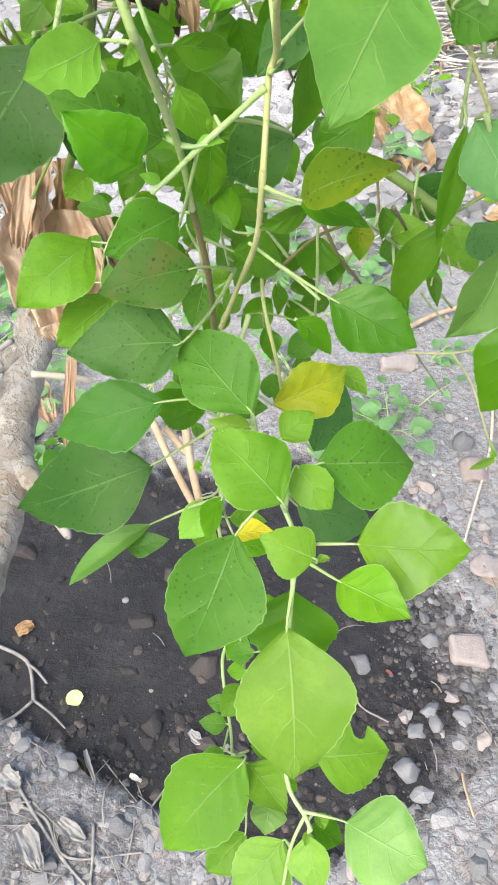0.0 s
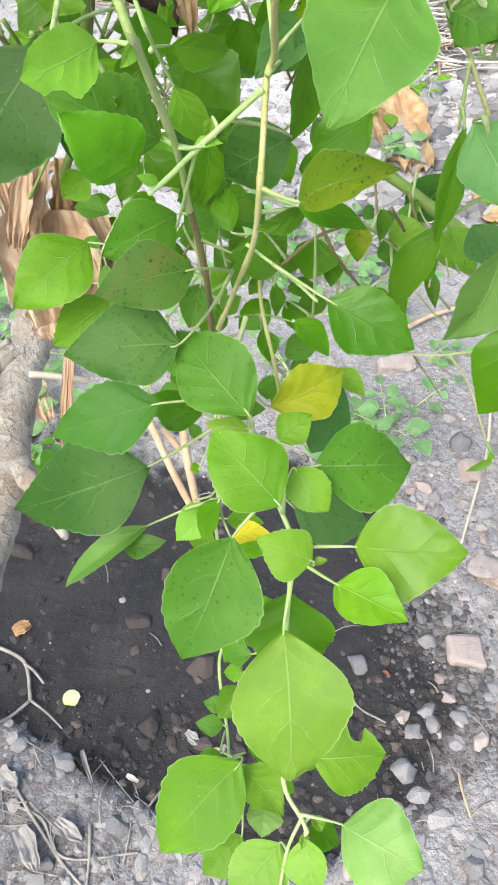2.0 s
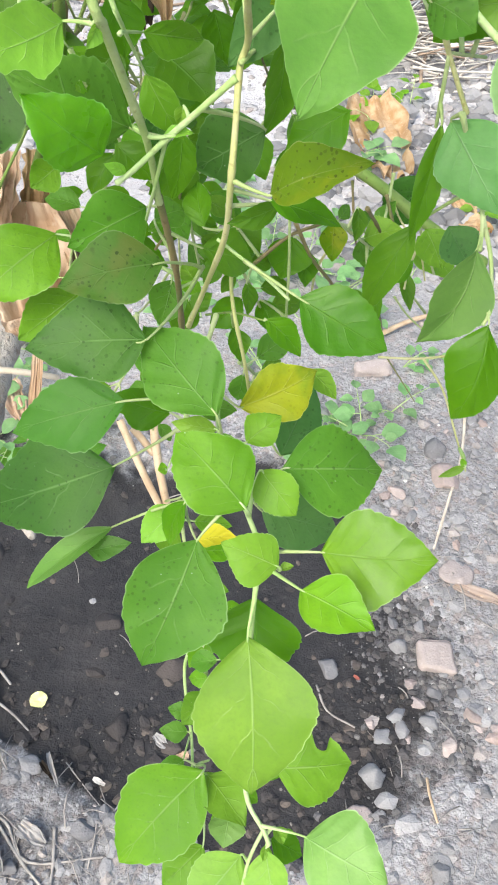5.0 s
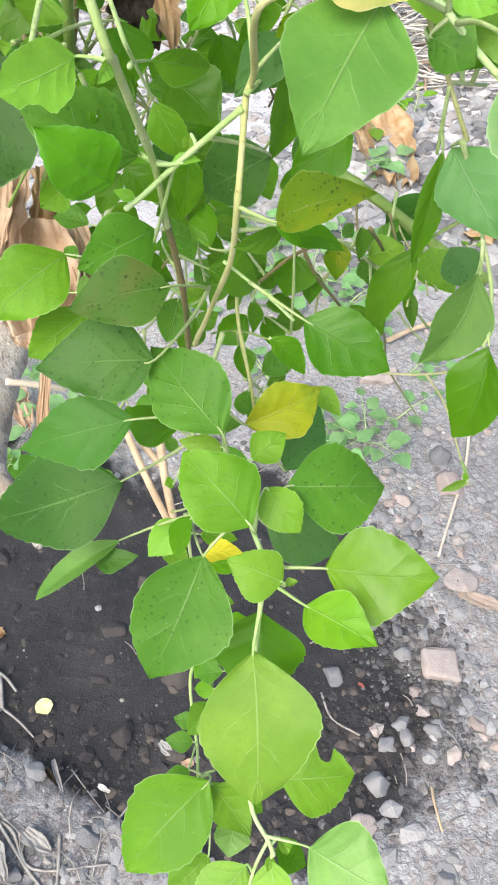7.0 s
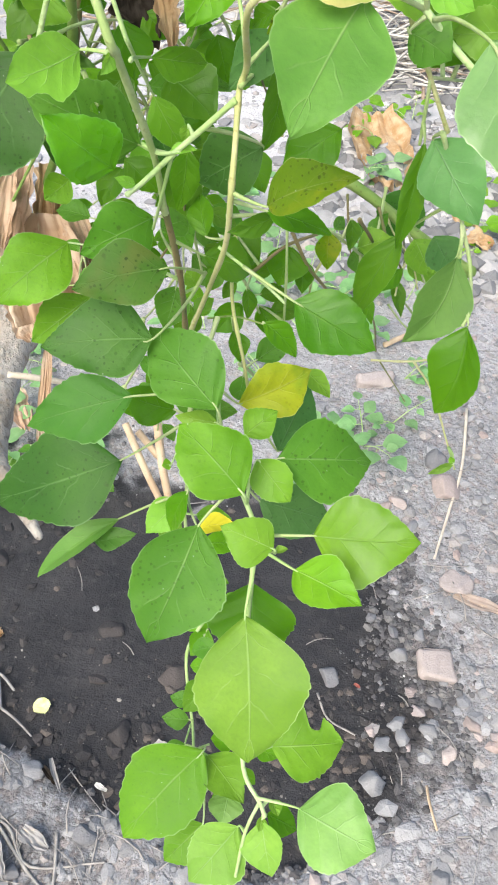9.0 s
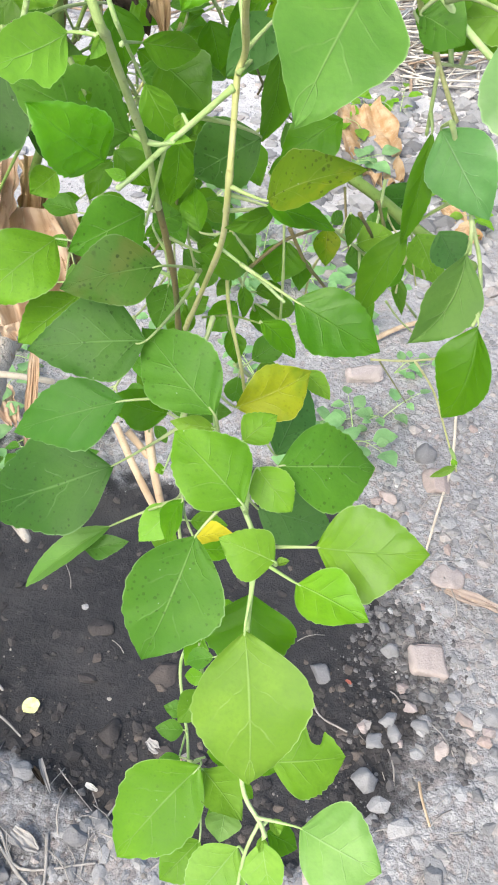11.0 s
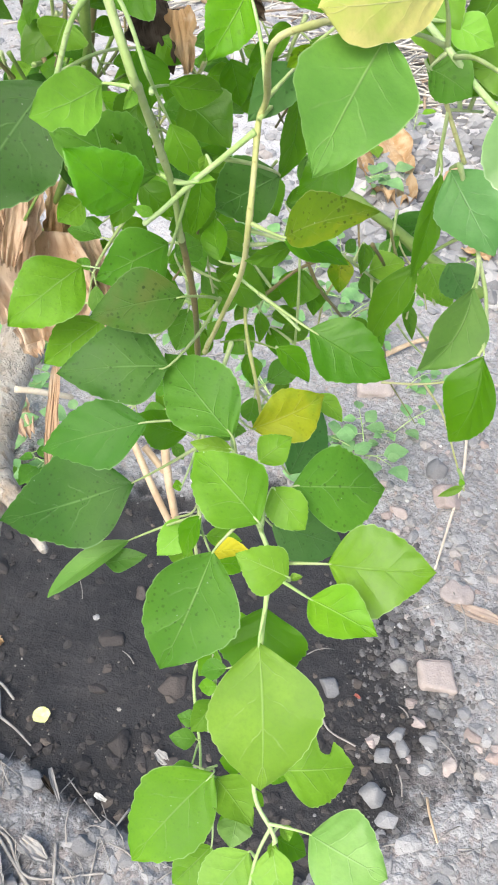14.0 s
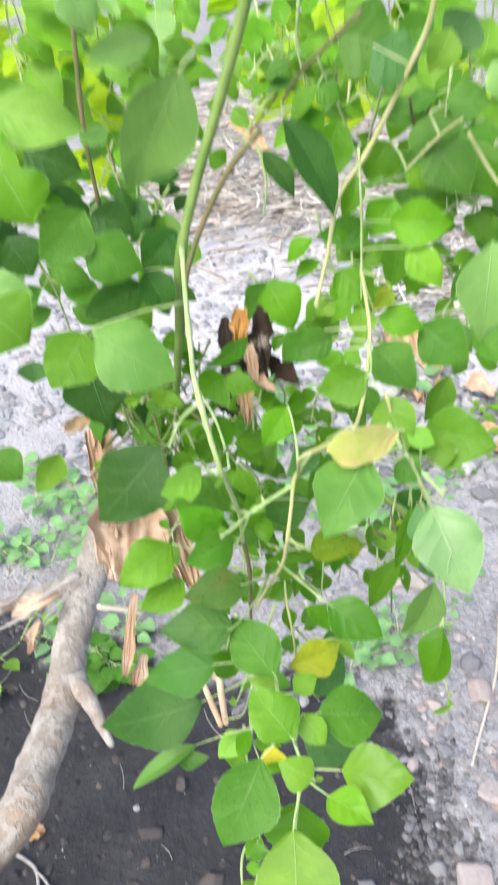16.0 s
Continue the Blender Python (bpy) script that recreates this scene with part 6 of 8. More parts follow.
leaf(shrub, (0.2347, 0.4727, 1.2981), (0.2435, 0.4749, 1.2992), 0.0046, (-0.01, -0.40, 0.92), "light", (0.2353, 0.4725, 1.2975), fold=0.6)
leaf(shrub, (0.2263, 0.4496, 1.3359), (0.2245, 0.4452, 1.3318), 0.0047, (0.85, -0.50, 0.17), "light", (0.2257, 0.4501, 1.3361), fold=0.6)
leaf(shrub, (0.2879, 0.3580, 1.1038), (0.2914, 0.3530, 1.1023), 0.0063, (0.39, -0.00, 0.92), "bright", (0.2848, 0.3545, 1.1046), fold=0.5)
leaf(shrub, (0.2854, 0.3523, 1.1020), (0.2849, 0.3470, 1.1003), 0.0047, (0.49, -0.30, 0.82), "bright", (0.2863, 0.3526, 1.1022), fold=0.5)
leaf(shrub, (0.2801, 0.3997, 1.2021), (0.2843, 0.4011, 1.2030), 0.0033, (-0.19, -0.11, 0.98), "bright", (0.2730, 0.4028, 1.2001), fold=0.5)
leaf(shrub, (0.2277, 0.4798, 1.1491), (0.2235, 0.4782, 1.1486), 0.0054, (0.16, -0.64, 0.75), "bright", (0.2314, 0.5101, 1.1628))
leaf(shrub, (0.3535, 0.5020, 1.1462), (0.3427, 0.4989, 1.1407), 0.0044, (-0.01, -0.87, 0.50), "bright", (0.3526, 0.5169, 1.1415))
leaf(shrub, (0.3535, 0.5020, 1.1462), (0.3514, 0.5046, 1.1481), 0.0033, (-0.46, -0.73, 0.50), "bright", (0.3526, 0.5169, 1.1415))
leaf(shrub, (0.3238, 0.5084, 1.2573), (0.3334, 0.4998, 1.2466), 0.0149, (-0.02, -0.78, 0.62), "blue")
leaf(shrub, (0.3199, 0.5339, 1.2400), (0.3280, 0.5253, 1.2286), 0.0164, (0.02, -0.79, 0.61), "soft")
leaf(shrub, (0.3028, 0.5471, 1.2028), (0.3090, 0.5384, 1.1918), 0.0069, (0.25, -0.69, 0.69), "deep", (0.3006, 0.5604, 1.2134))
leaf(shrub, (0.3162, 0.5508, 1.2099), (0.3216, 0.5402, 1.1961), 0.0069, (0.23, -0.73, 0.65), "deep", (0.3015, 0.5618, 1.2117))
leaf(shrub, (0.2283, 0.3987, 1.5063), (0.2118, 0.3969, 1.4730), 0.0226, (0.32, -0.94, -0.11), "sage", (0.2296, 0.4098, 1.5090), fold=0.25)
leaf(shrub, (0.1611, 0.4840, 1.3829), (0.1997, 0.4803, 1.3626), 0.0333, (0.19, -0.84, 0.51), "sage", (0.1955, 0.5190, 1.3843), fold=0.08, blunt=0.65)
leaf(shrub, (0.1524, 0.4949, 1.3762), (0.1423, 0.4731, 1.3563), 0.0285, (0.35, -0.72, 0.61), "soft", (0.1955, 0.5190, 1.3843), fold=0.1, blunt=0.65)
leaf(shrub, (0.1400, 0.5218, 1.3457), (0.1537, 0.5088, 1.3152), 0.0350, (0.47, -0.71, 0.52), "dark")
leaf(shrub, (0.1294, 0.5688, 1.4096), (0.1084, 0.5513, 1.3867), 0.0315, (0.44, -0.86, 0.26), "mid")
leaf(shrub, (0.1297, 0.5631, 1.3933), (0.1597, 0.5684, 1.3791), 0.0309, (0.29, -0.92, 0.27), "mid")
leaf(shrub, (0.1149, 0.6135, 1.3923), (0.1399, 0.6190, 1.3821), 0.0280, (0.34, -0.86, 0.38), "dark", (0.1227, 0.6082, 1.4010))
leaf(shrub, (0.1629, 0.6259, 1.3820), (0.1446, 0.6122, 1.3604), 0.0287, (0.33, -0.90, 0.28), "dark")
leaf(shrub, (0.0886, 0.5915, 1.4320), (0.1174, 0.6008, 1.4201), 0.0308, (0.39, -0.89, 0.24), "dark")
leaf(shrub, (0.1127, 0.5148, 1.4435), (0.1254, 0.5131, 1.4190), 0.0335, (0.42, -0.86, 0.28), "soft")
leaf(shrub, (0.1061, 0.4896, 1.3868), (0.1256, 0.4910, 1.3691), 0.0377, (0.43, -0.80, 0.41), "soft")
leaf(shrub, (0.0853, 0.5234, 1.3780), (0.1102, 0.5353, 1.3751), 0.0229, (0.38, -0.64, 0.67), "pale")
leaf(shrub, (0.0711, 0.5907, 1.3835), (0.0857, 0.5890, 1.3613), 0.0279, (0.42, -0.84, 0.34), "dark")
leaf(shrub, (0.1573, 0.5742, 1.3678), (0.1276, 0.5571, 1.3542), 0.0273, (0.47, -0.88, 0.08), "dark", (0.1746, 0.5856, 1.3687))
leaf(shrub, (0.1569, 0.5770, 1.3749), (0.1718, 0.5713, 1.3517), 0.0239, (0.53, -0.68, 0.51), "dark", (0.1753, 0.5841, 1.3745))
leaf(shrub, (0.0879, 0.5680, 1.3167), (0.0889, 0.5616, 1.3049), 0.0213, (0.55, -0.71, 0.43), "blue")
leaf(shrub, (0.2177, 0.6269, 1.3539), (0.2365, 0.6176, 1.3273), 0.0294, (0.19, -0.88, 0.44), "soft")
leaf(shrub, (0.2143, 0.6449, 1.3457), (0.2054, 0.6349, 1.3262), 0.0221, (0.31, -0.90, 0.32), "mid")
leaf(shrub, (0.2342, 0.5573, 1.4624), (0.2615, 0.5492, 1.4206), 0.0238, (0.56, -0.66, 0.49), "dark", (0.2338, 0.5585, 1.4689), fold=0.5)
leaf(shrub, (0.2182, 0.6011, 1.4373), (0.2366, 0.5971, 1.4131), 0.0145, (0.51, -0.70, 0.50), "dark", (0.1924, 0.5906, 1.4459))
leaf(shrub, (0.2542, 0.6382, 1.4466), (0.2446, 0.6290, 1.4118), 0.0272, (0.25, -0.95, 0.18), "deep")
leaf(shrub, (0.2856, 0.5039, 1.3624), (0.2622, 0.5026, 1.3516), 0.0220, (-0.11, -0.94, 0.34), "soft", (0.2838, 0.5252, 1.3665))
leaf(shrub, (0.2937, 0.4953, 1.3573), (0.3064, 0.4822, 1.3366), 0.0215, (-0.03, -0.85, 0.52), "bright", (0.2833, 0.5088, 1.3589))
leaf(shrub, (0.2861, 0.5460, 1.3569), (0.3090, 0.5361, 1.3391), 0.0253, (0.09, -0.82, 0.57), "mid", (0.2827, 0.5344, 1.3720))
leaf(shrub, (0.3096, 0.5781, 1.3558), (0.3363, 0.5681, 1.3398), 0.0298, (-0.08, -0.90, 0.43), "mid")
leaf(shrub, (0.3268, 0.5570, 1.3382), (0.3168, 0.5449, 1.3151), 0.0170, (0.40, -0.87, 0.29), "deep")
leaf(shrub, (0.3140, 0.5087, 1.3324), (0.3474, 0.4947, 1.3359), 0.0309, (-0.38, -0.77, 0.52), "soft", (0.3152, 0.5011, 1.3159))
leaf(shrub, (0.3292, 0.4904, 1.3340), (0.3141, 0.4906, 1.3319), 0.0150, (-0.07, -0.92, 0.39), "bright", (0.3080, 0.4931, 1.3247))
leaf(shrub, (0.3232, 0.4515, 1.4473), (0.3250, 0.4474, 1.4108), 0.0227, (0.06, -0.99, 0.11), "pale")
leaf(shrub, (0.2637, 0.5786, 1.3831), (0.2838, 0.5728, 1.3674), 0.0221, (0.03, -0.92, 0.38), "soft", (0.2569, 0.5691, 1.3880))
leaf(shrub, (0.2621, 0.5727, 1.3689), (0.2540, 0.5683, 1.3603), 0.0123, (0.07, -0.91, 0.40), "bright", (0.2548, 0.5632, 1.3738))
leaf(shrub, (0.2774, 0.5720, 1.3656), (0.2791, 0.5652, 1.3508), 0.0171, (0.19, -0.88, 0.43), "bright", (0.2758, 0.5698, 1.3868))
leaf(shrub, (0.2867, 0.5706, 1.3622), (0.3114, 0.5681, 1.3583), 0.0187, (0.01, -0.83, 0.56), "soft", (0.2758, 0.5698, 1.3868))
leaf(shrub, (0.2908, 0.5678, 1.3811), (0.2836, 0.5625, 1.3687), 0.0125, (0.44, -0.89, 0.12), "yellow", (0.2758, 0.5698, 1.3868))
leaf(shrub, (0.2874, 0.5880, 1.4077), (0.3201, 0.5872, 1.4089), 0.0258, (-0.04, -0.95, 0.30), "soft", (0.2734, 0.5778, 1.4098))
leaf(shrub, (0.2976, 0.5838, 1.3954), (0.3176, 0.5763, 1.3782), 0.0193, (0.07, -0.88, 0.47), "bright", (0.2747, 0.5733, 1.3967))
leaf(shrub, (0.2788, 0.5966, 1.4020), (0.2495, 0.5926, 1.3951), 0.0191, (0.10, -0.98, 0.15), "mid", (0.2735, 0.5772, 1.4081))
leaf(shrub, (0.2664, 0.5977, 1.4069), (0.2683, 0.5912, 1.3876), 0.0159, (0.22, -0.92, 0.33), "soft", (0.2730, 0.5790, 1.4131))
leaf(shrub, (0.2891, 0.6011, 1.4162), (0.2779, 0.5947, 1.3964), 0.0220, (0.01, -0.95, 0.30), "soft", (0.2721, 0.5806, 1.4193))
leaf(shrub, (0.3041, 0.6372, 1.4373), (0.3292, 0.6292, 1.4120), 0.0323, (0.07, -0.93, 0.36), "mid", (0.3037, 0.6300, 1.4354))
leaf(shrub, (0.3233, 0.6559, 1.4340), (0.3461, 0.6463, 1.4049), 0.0283, (0.05, -0.94, 0.35), "deep", (0.3065, 0.6289, 1.4390))
leaf(shrub, (0.2826, 0.6567, 1.4319), (0.2720, 0.6511, 1.4105), 0.0283, (0.18, -0.97, 0.16), "deep", (0.2936, 0.6339, 1.4225))
leaf(shrub, (0.2939, 0.6532, 1.4176), (0.3079, 0.6503, 1.4079), 0.0142, (0.08, -0.92, 0.39), "bright", (0.2936, 0.6339, 1.4225))
leaf(shrub, (0.3023, 0.6401, 1.4511), (0.3115, 0.6343, 1.4264), 0.0303, (0.04, -0.97, 0.24), "mid", (0.3090, 0.6279, 1.4422))
leaf(shrub, (0.2509, 0.6444, 1.4874), (0.2816, 0.6450, 1.4802), 0.0408, (0.08, -0.95, 0.29), "mid")
leaf(shrub, (0.2714, 0.5854, 1.4900), (0.2933, 0.5842, 1.4789), 0.0268, (0.09, -0.95, 0.29), "blue", (0.2892, 0.5813, 1.4826))
leaf(shrub, (0.3078, 0.6260, 1.4936), (0.2994, 0.6237, 1.4731), 0.0196, (0.13, -0.99, 0.06), "bright")
leaf(shrub, (0.3114, 0.6605, 1.4535), (0.3355, 0.6590, 1.4547), 0.0260, (-0.08, -0.86, 0.50), "mid")
leaf(shrub, (0.2643, 0.7121, 1.4584), (0.2828, 0.7106, 1.4465), 0.0245, (0.21, -0.88, 0.43), "mid")
leaf(shrub, (0.3200, 0.5242, 1.4930), (0.3328, 0.5207, 1.4798), 0.0153, (0.02, -0.96, 0.27), "pale")
leaf(shrub, (0.1186, 0.5020, 1.4724), (0.1543, 0.5155, 1.4617), 0.0256, (0.42, -0.83, 0.36), "light")
leaf(shrub, (0.2100, 0.4358, 1.5086), (0.1900, 0.4285, 1.5041), 0.0121, (0.38, -0.90, -0.21), "pale")
leaf(shrub, (0.1707, 0.4660, 1.5207), (0.1794, 0.4678, 1.5054), 0.0166, (0.60, -0.76, 0.25), "pale")
leaf(shrub, (0.1765, 0.4823, 1.4713), (0.1663, 0.4774, 1.4667), 0.0099, (0.51, -0.82, -0.26), "pale")
leaf(shrub, (0.0892, 0.5834, 1.2400), (0.0782, 0.5631, 1.2208), 0.0220, (0.64, -0.68, 0.35), "bright")
leaf(shrub, (0.0477, 0.5656, 1.2462), (0.0687, 0.5648, 1.2293), 0.0273, (0.49, -0.59, 0.64), "mid")
leaf(shrub, (0.1161, 0.5907, 1.2336), (0.1120, 0.5836, 1.2264), 0.0101, (0.46, -0.75, 0.47), "bright")
leaf(shrub, (0.2125, 0.5293, 1.3399), (0.1996, 0.5218, 1.3319), 0.0238, (0.30, -0.89, 0.36), "deep")
leaf(shrub, (0.2111, 0.5285, 1.3388), (0.2288, 0.5292, 1.3343), 0.0140, (0.22, -0.63, 0.75), "soft")
leaf(shrub, (0.1749, 0.5529, 1.3152), (0.1713, 0.5461, 1.3058), 0.0196, (0.41, -0.81, 0.43), "bright")
leaf(shrub, (0.2221, 0.5411, 1.3586), (0.2006, 0.5293, 1.3446), 0.0130, (0.54, -0.83, -0.13), "mid")
leaf(shrub, (0.2546, 0.5282, 1.3693), (0.2427, 0.5205, 1.3566), 0.0196, (0.36, -0.91, 0.22), "mid", (0.2828, 0.5338, 1.3716))
leaf(shrub, (0.2663, 0.5282, 1.3674), (0.2477, 0.5235, 1.3612), 0.0187, (0.14, -0.95, 0.29), "mid", (0.2839, 0.5275, 1.3676))
leaf(shrub, (0.2496, 0.4932, 1.3476), (0.2397, 0.4817, 1.3316), 0.0162, (0.27, -0.85, 0.45), "soft", (0.2582, 0.4731, 1.3263))
leaf(shrub, (0.3002, 0.6663, 1.4918), (0.2802, 0.6655, 1.4831), 0.0248, (0.06, -1.00, -0.05), "mid")
leaf(shrub, (0.3200, 0.6660, 1.4977), (0.3080, 0.6645, 1.4785), 0.0283, (0.10, -1.00, 0.02), "blue")
leaf(shrub, (0.2389, 0.6592, 1.4568), (0.2520, 0.6594, 1.4513), 0.0177, (0.15, -0.93, 0.33), "mid")
leaf(shrub, (0.1531, 0.7182, 1.3416), (0.1423, 0.7084, 1.3232), 0.0170, (0.38, -0.89, 0.25), "bright")
leaf(shrub, (0.1702, 0.7381, 1.3929), (0.1583, 0.7374, 1.4001), 0.0170, (0.12, -0.99, 0.10), "deep")
leaf(shrub, (0.3009, 0.4668, 1.3401), (0.3124, 0.4628, 1.3354), 0.0153, (0.03, -0.73, 0.69), "mid", (0.3051, 0.4691, 1.3440))
leaf(shrub, (0.2723, 0.5263, 1.3628), (0.2811, 0.5237, 1.3572), 0.0085, (0.13, -0.81, 0.57), "bright", (0.2838, 0.5243, 1.3661))
leaf(shrub, (0.2076, 0.5371, 1.2963), (0.1965, 0.5292, 1.2860), 0.0152, (0.32, -0.89, 0.33), "deep")
leaf(shrub, (0.2176, 0.5315, 1.2785), (0.2232, 0.5252, 1.2640), 0.0104, (0.50, -0.70, 0.50), "dark")
leaf(shrub, (0.2287, 0.5305, 1.2716), (0.2267, 0.5186, 1.2516), 0.0138, (0.50, -0.76, 0.40), "deep")
leaf(shrub, (0.2203, 0.5344, 1.2407), (0.2300, 0.5283, 1.2284), 0.0122, (0.44, -0.62, 0.65), "mid", (0.2216, 0.5350, 1.2106))
leaf(shrub, (0.2476, 0.5610, 1.2590), (0.2570, 0.5534, 1.2432), 0.0145, (0.24, -0.81, 0.53), "deep")
leaf(shrub, (0.2585, 0.5738, 1.2383), (0.2741, 0.5764, 1.2415), 0.0128, (0.00, -0.78, 0.62), "deep", (0.2797, 0.5507, 1.2271))
leaf(shrub, (0.3356, 0.6794, 1.1459), (0.3582, 0.6645, 1.1289), 0.0260, (0.12, -0.66, 0.74), "soft")
leaf(shrub, (0.3122, 0.6399, 1.1736), (0.3223, 0.6345, 1.1666), 0.0115, (0.04, -0.76, 0.65), "lime")
leaf(shrub, (0.2301, 0.5943, 1.2904), (0.2356, 0.5884, 1.2733), 0.0160, (0.45, -0.79, 0.42), "deep")
leaf(shrub, (0.1792, 0.5433, 1.2794), (0.1870, 0.5406, 1.2684), 0.0143, (0.49, -0.70, 0.52), "deep")
leaf(shrub, (0.2052, 0.5726, 1.3043), (0.2145, 0.5716, 1.2954), 0.0147, (0.38, -0.79, 0.49), "deep")
leaf(shrub, (0.1675, 0.5618, 1.3074), (0.1765, 0.5618, 1.2983), 0.0147, (0.48, -0.74, 0.48), "mid")
leaf(shrub, (0.2435, 0.5527, 1.2253), (0.2566, 0.5467, 1.2140), 0.0152, (0.27, -0.68, 0.68), "deep", (0.2581, 0.5344, 1.2197))
leaf(shrub, (0.2271, 0.5390, 1.1924), (0.2223, 0.5286, 1.1811), 0.0156, (0.40, -0.75, 0.52), "deep", (0.2158, 0.5410, 1.1993))
leaf(shrub, (0.2570, 0.5514, 1.1865), (0.2662, 0.5428, 1.1750), 0.0123, (0.27, -0.65, 0.71), "deep", (0.2697, 0.5374, 1.1890))
leaf(shrub, (0.2952, 0.5813, 1.1751), (0.3049, 0.5733, 1.1653), 0.0116, (0.16, -0.68, 0.72), "deep", (0.3146, 0.5834, 1.1874))
stem([(0.1721, 0.5752, 1.3042), (0.1557, 0.5925, 1.2773), (0.1383, 0.6081, 1.2494)], 0.00074, 0.00067, STEM_DARK, knots=3)
stem([(0.1867, 0.6276, 1.2619), (0.1692, 0.5874, 1.2564), (0.1570, 0.5481, 1.2540)], 0.00073, 0.00054, STEM_DARK, knots=3)
stem([(0.1263, 0.6772, 1.2321), (0.1072, 0.6357, 1.2207), (0.1003, 0.5975, 1.2117)], 0.00110, 0.00077, STALK_DRY, knots=3)
stem([(0.1512, 0.6293, 1.2777), (0.1693, 0.6169, 1.2627), (0.2015, 0.6065, 1.2485)], 0.00115, 0.00075, STEM_BROWN, knots=3)
stem([(0.0847, 0.6578, 1.2544), (0.0982, 0.6556, 1.2293), (0.1237, 0.6555, 1.2034)], 0.00115, 0.00056, STEM_BROWN, knots=3)
stem([(0.1513, 0.7206, 1.2603), (0.1596, 0.6852, 1.2432), (0.1670, 0.6493, 1.2290)], 0.00073, 0.00056, STEM_BROWN, knots=3)
stem([(0.1550, 0.6822, 1.2651), (0.1434, 0.6831, 1.2416), (0.1360, 0.6841, 1.2176)], 0.00113, 0.00072, STEM_DARK, knots=3)
stem([(0.1804, 0.7085, 1.2535), (0.1725, 0.6658, 1.2563), (0.1642, 0.6232, 1.2612)], 0.00088, 0.00070, STEM_DARK, knots=3)
stem([(0.1099, 0.6814, 1.2271), (0.1399, 0.6537, 1.2133), (0.1734, 0.6260, 1.2022)], 0.00080, 0.00078, STEM_BROWN, knots=3)
stem([(0.1503, 0.5543, 1.3009), (0.1546, 0.5698, 1.2744), (0.1648, 0.5855, 1.2466)], 0.00085, 0.00059, STEM_DARK, knots=3)
stem([(0.1636, 0.7054, 1.2708), (0.1576, 0.6738, 1.2580), (0.1471, 0.6405, 1.2474)], 0.00107, 0.00063, STEM_BROWN, knots=3)
stem([(0.1381, 0.6389, 1.2408), (0.1198, 0.6075, 1.2347), (0.1126, 0.5790, 1.2298)], 0.00105, 0.00076, STEM_BROWN, knots=3)
stem([(0.1459, 0.6204, 1.2431), (0.1368, 0.5697, 1.2458), (0.1284, 0.5197, 1.2529)], 0.00073, 0.00056, STEM_GREEN, knots=3)
stem([(0.1211, 0.6439, 1.2992), (0.1194, 0.6656, 1.2592), (0.1256, 0.6866, 1.2163)], 0.00107, 0.00059, STEM_BROWN, knots=3)
stem([(0.1156, 0.6750, 1.2463), (0.1184, 0.6393, 1.2392), (0.1131, 0.6011, 1.2354)], 0.00106, 0.00073, STEM_DARK, knots=3)
stem([(0.1496, 0.6298, 1.2989), (0.1599, 0.5925, 1.2968), (0.1680, 0.5550, 1.2973)], 0.00109, 0.00057, STEM_BROWN, knots=3)
stem([(0.1281, 0.6333, 1.2656), (0.1267, 0.6290, 1.2446), (0.1247, 0.6235, 1.2237)], 0.00083, 0.00052, STEM_BROWN, knots=3)
stem([(0.1498, 0.6076, 1.2814), (0.1568, 0.6170, 1.2469), (0.1616, 0.6233, 1.2112)], 0.00114, 0.00067, STALK_DRY, knots=3)
stem([(0.1262, 0.5683, 1.3185), (0.1277, 0.5885, 1.2869), (0.1419, 0.6105, 1.2528)], 0.00106, 0.00070, STEM_BROWN, knots=3)
stem([(0.1711, 0.5766, 1.2815), (0.1525, 0.5839, 1.2454), (0.1296, 0.5870, 1.2084)], 0.00072, 0.00068, STEM_DARK, knots=3)
stem([(0.0922, 0.6575, 1.2460), (0.1187, 0.6285, 1.2490), (0.1395, 0.5978, 1.2542)], 0.00071, 0.00069, STEM_DARK, knots=3)
stem([(0.1364, 0.6490, 1.3041), (0.1309, 0.6661, 1.2593), (0.1432, 0.6842, 1.2107)], 0.00100, 0.00079, STEM_GREEN, knots=3)
stem([(0.3106, 0.6152, 1.2087), (0.3154, 0.5892, 1.2095), (0.3236, 0.5634, 1.2122)], 0.00053, 0.00038, STEM_YELLOW, knots=3)
stem([(0.3283, 0.6157, 1.1930), (0.3314, 0.6173, 1.1759), (0.3362, 0.6179, 1.1587)], 0.00057, 0.00040, STEM_YELLOW, knots=3)
stem([(0.3095, 0.5960, 1.2280), (0.3081, 0.5827, 1.2181), (0.3064, 0.5690, 1.2086)], 0.00080, 0.00045, STEM_GREEN, knots=3)
stem([(0.2970, 0.5317, 1.2476), (0.3052, 0.5594, 1.2209), (0.3116, 0.5858, 1.1924)], 0.00077, 0.00054, STEM_BROWN, knots=3)
stem([(0.3223, 0.6181, 1.1465), (0.3313, 0.6186, 1.1348), (0.3437, 0.6186, 1.1237)], 0.00066, 0.00042, STEM_GREEN, knots=3)
stem([(0.2921, 0.6013, 1.2198), (0.2943, 0.5855, 1.2113), (0.2972, 0.5694, 1.2035)], 0.00061, 0.00036, STEM_BROWN, knots=3)
stem([(0.2863, 0.5607, 1.2139), (0.2804, 0.5618, 1.1977), (0.2790, 0.5622, 1.1814)], 0.00061, 0.00044, STEM_YELLOW, knots=3)
stem([(0.3092, 0.6290, 1.1435), (0.3143, 0.5923, 1.1520), (0.3146, 0.5567, 1.1622)], 0.00072, 0.00044, STEM_BROWN, knots=3)
stem([(0.3266, 0.6476, 1.1713), (0.3272, 0.6275, 1.1720), (0.3255, 0.6076, 1.1731)], 0.00068, 0.00036, STEM_BROWN, knots=3)
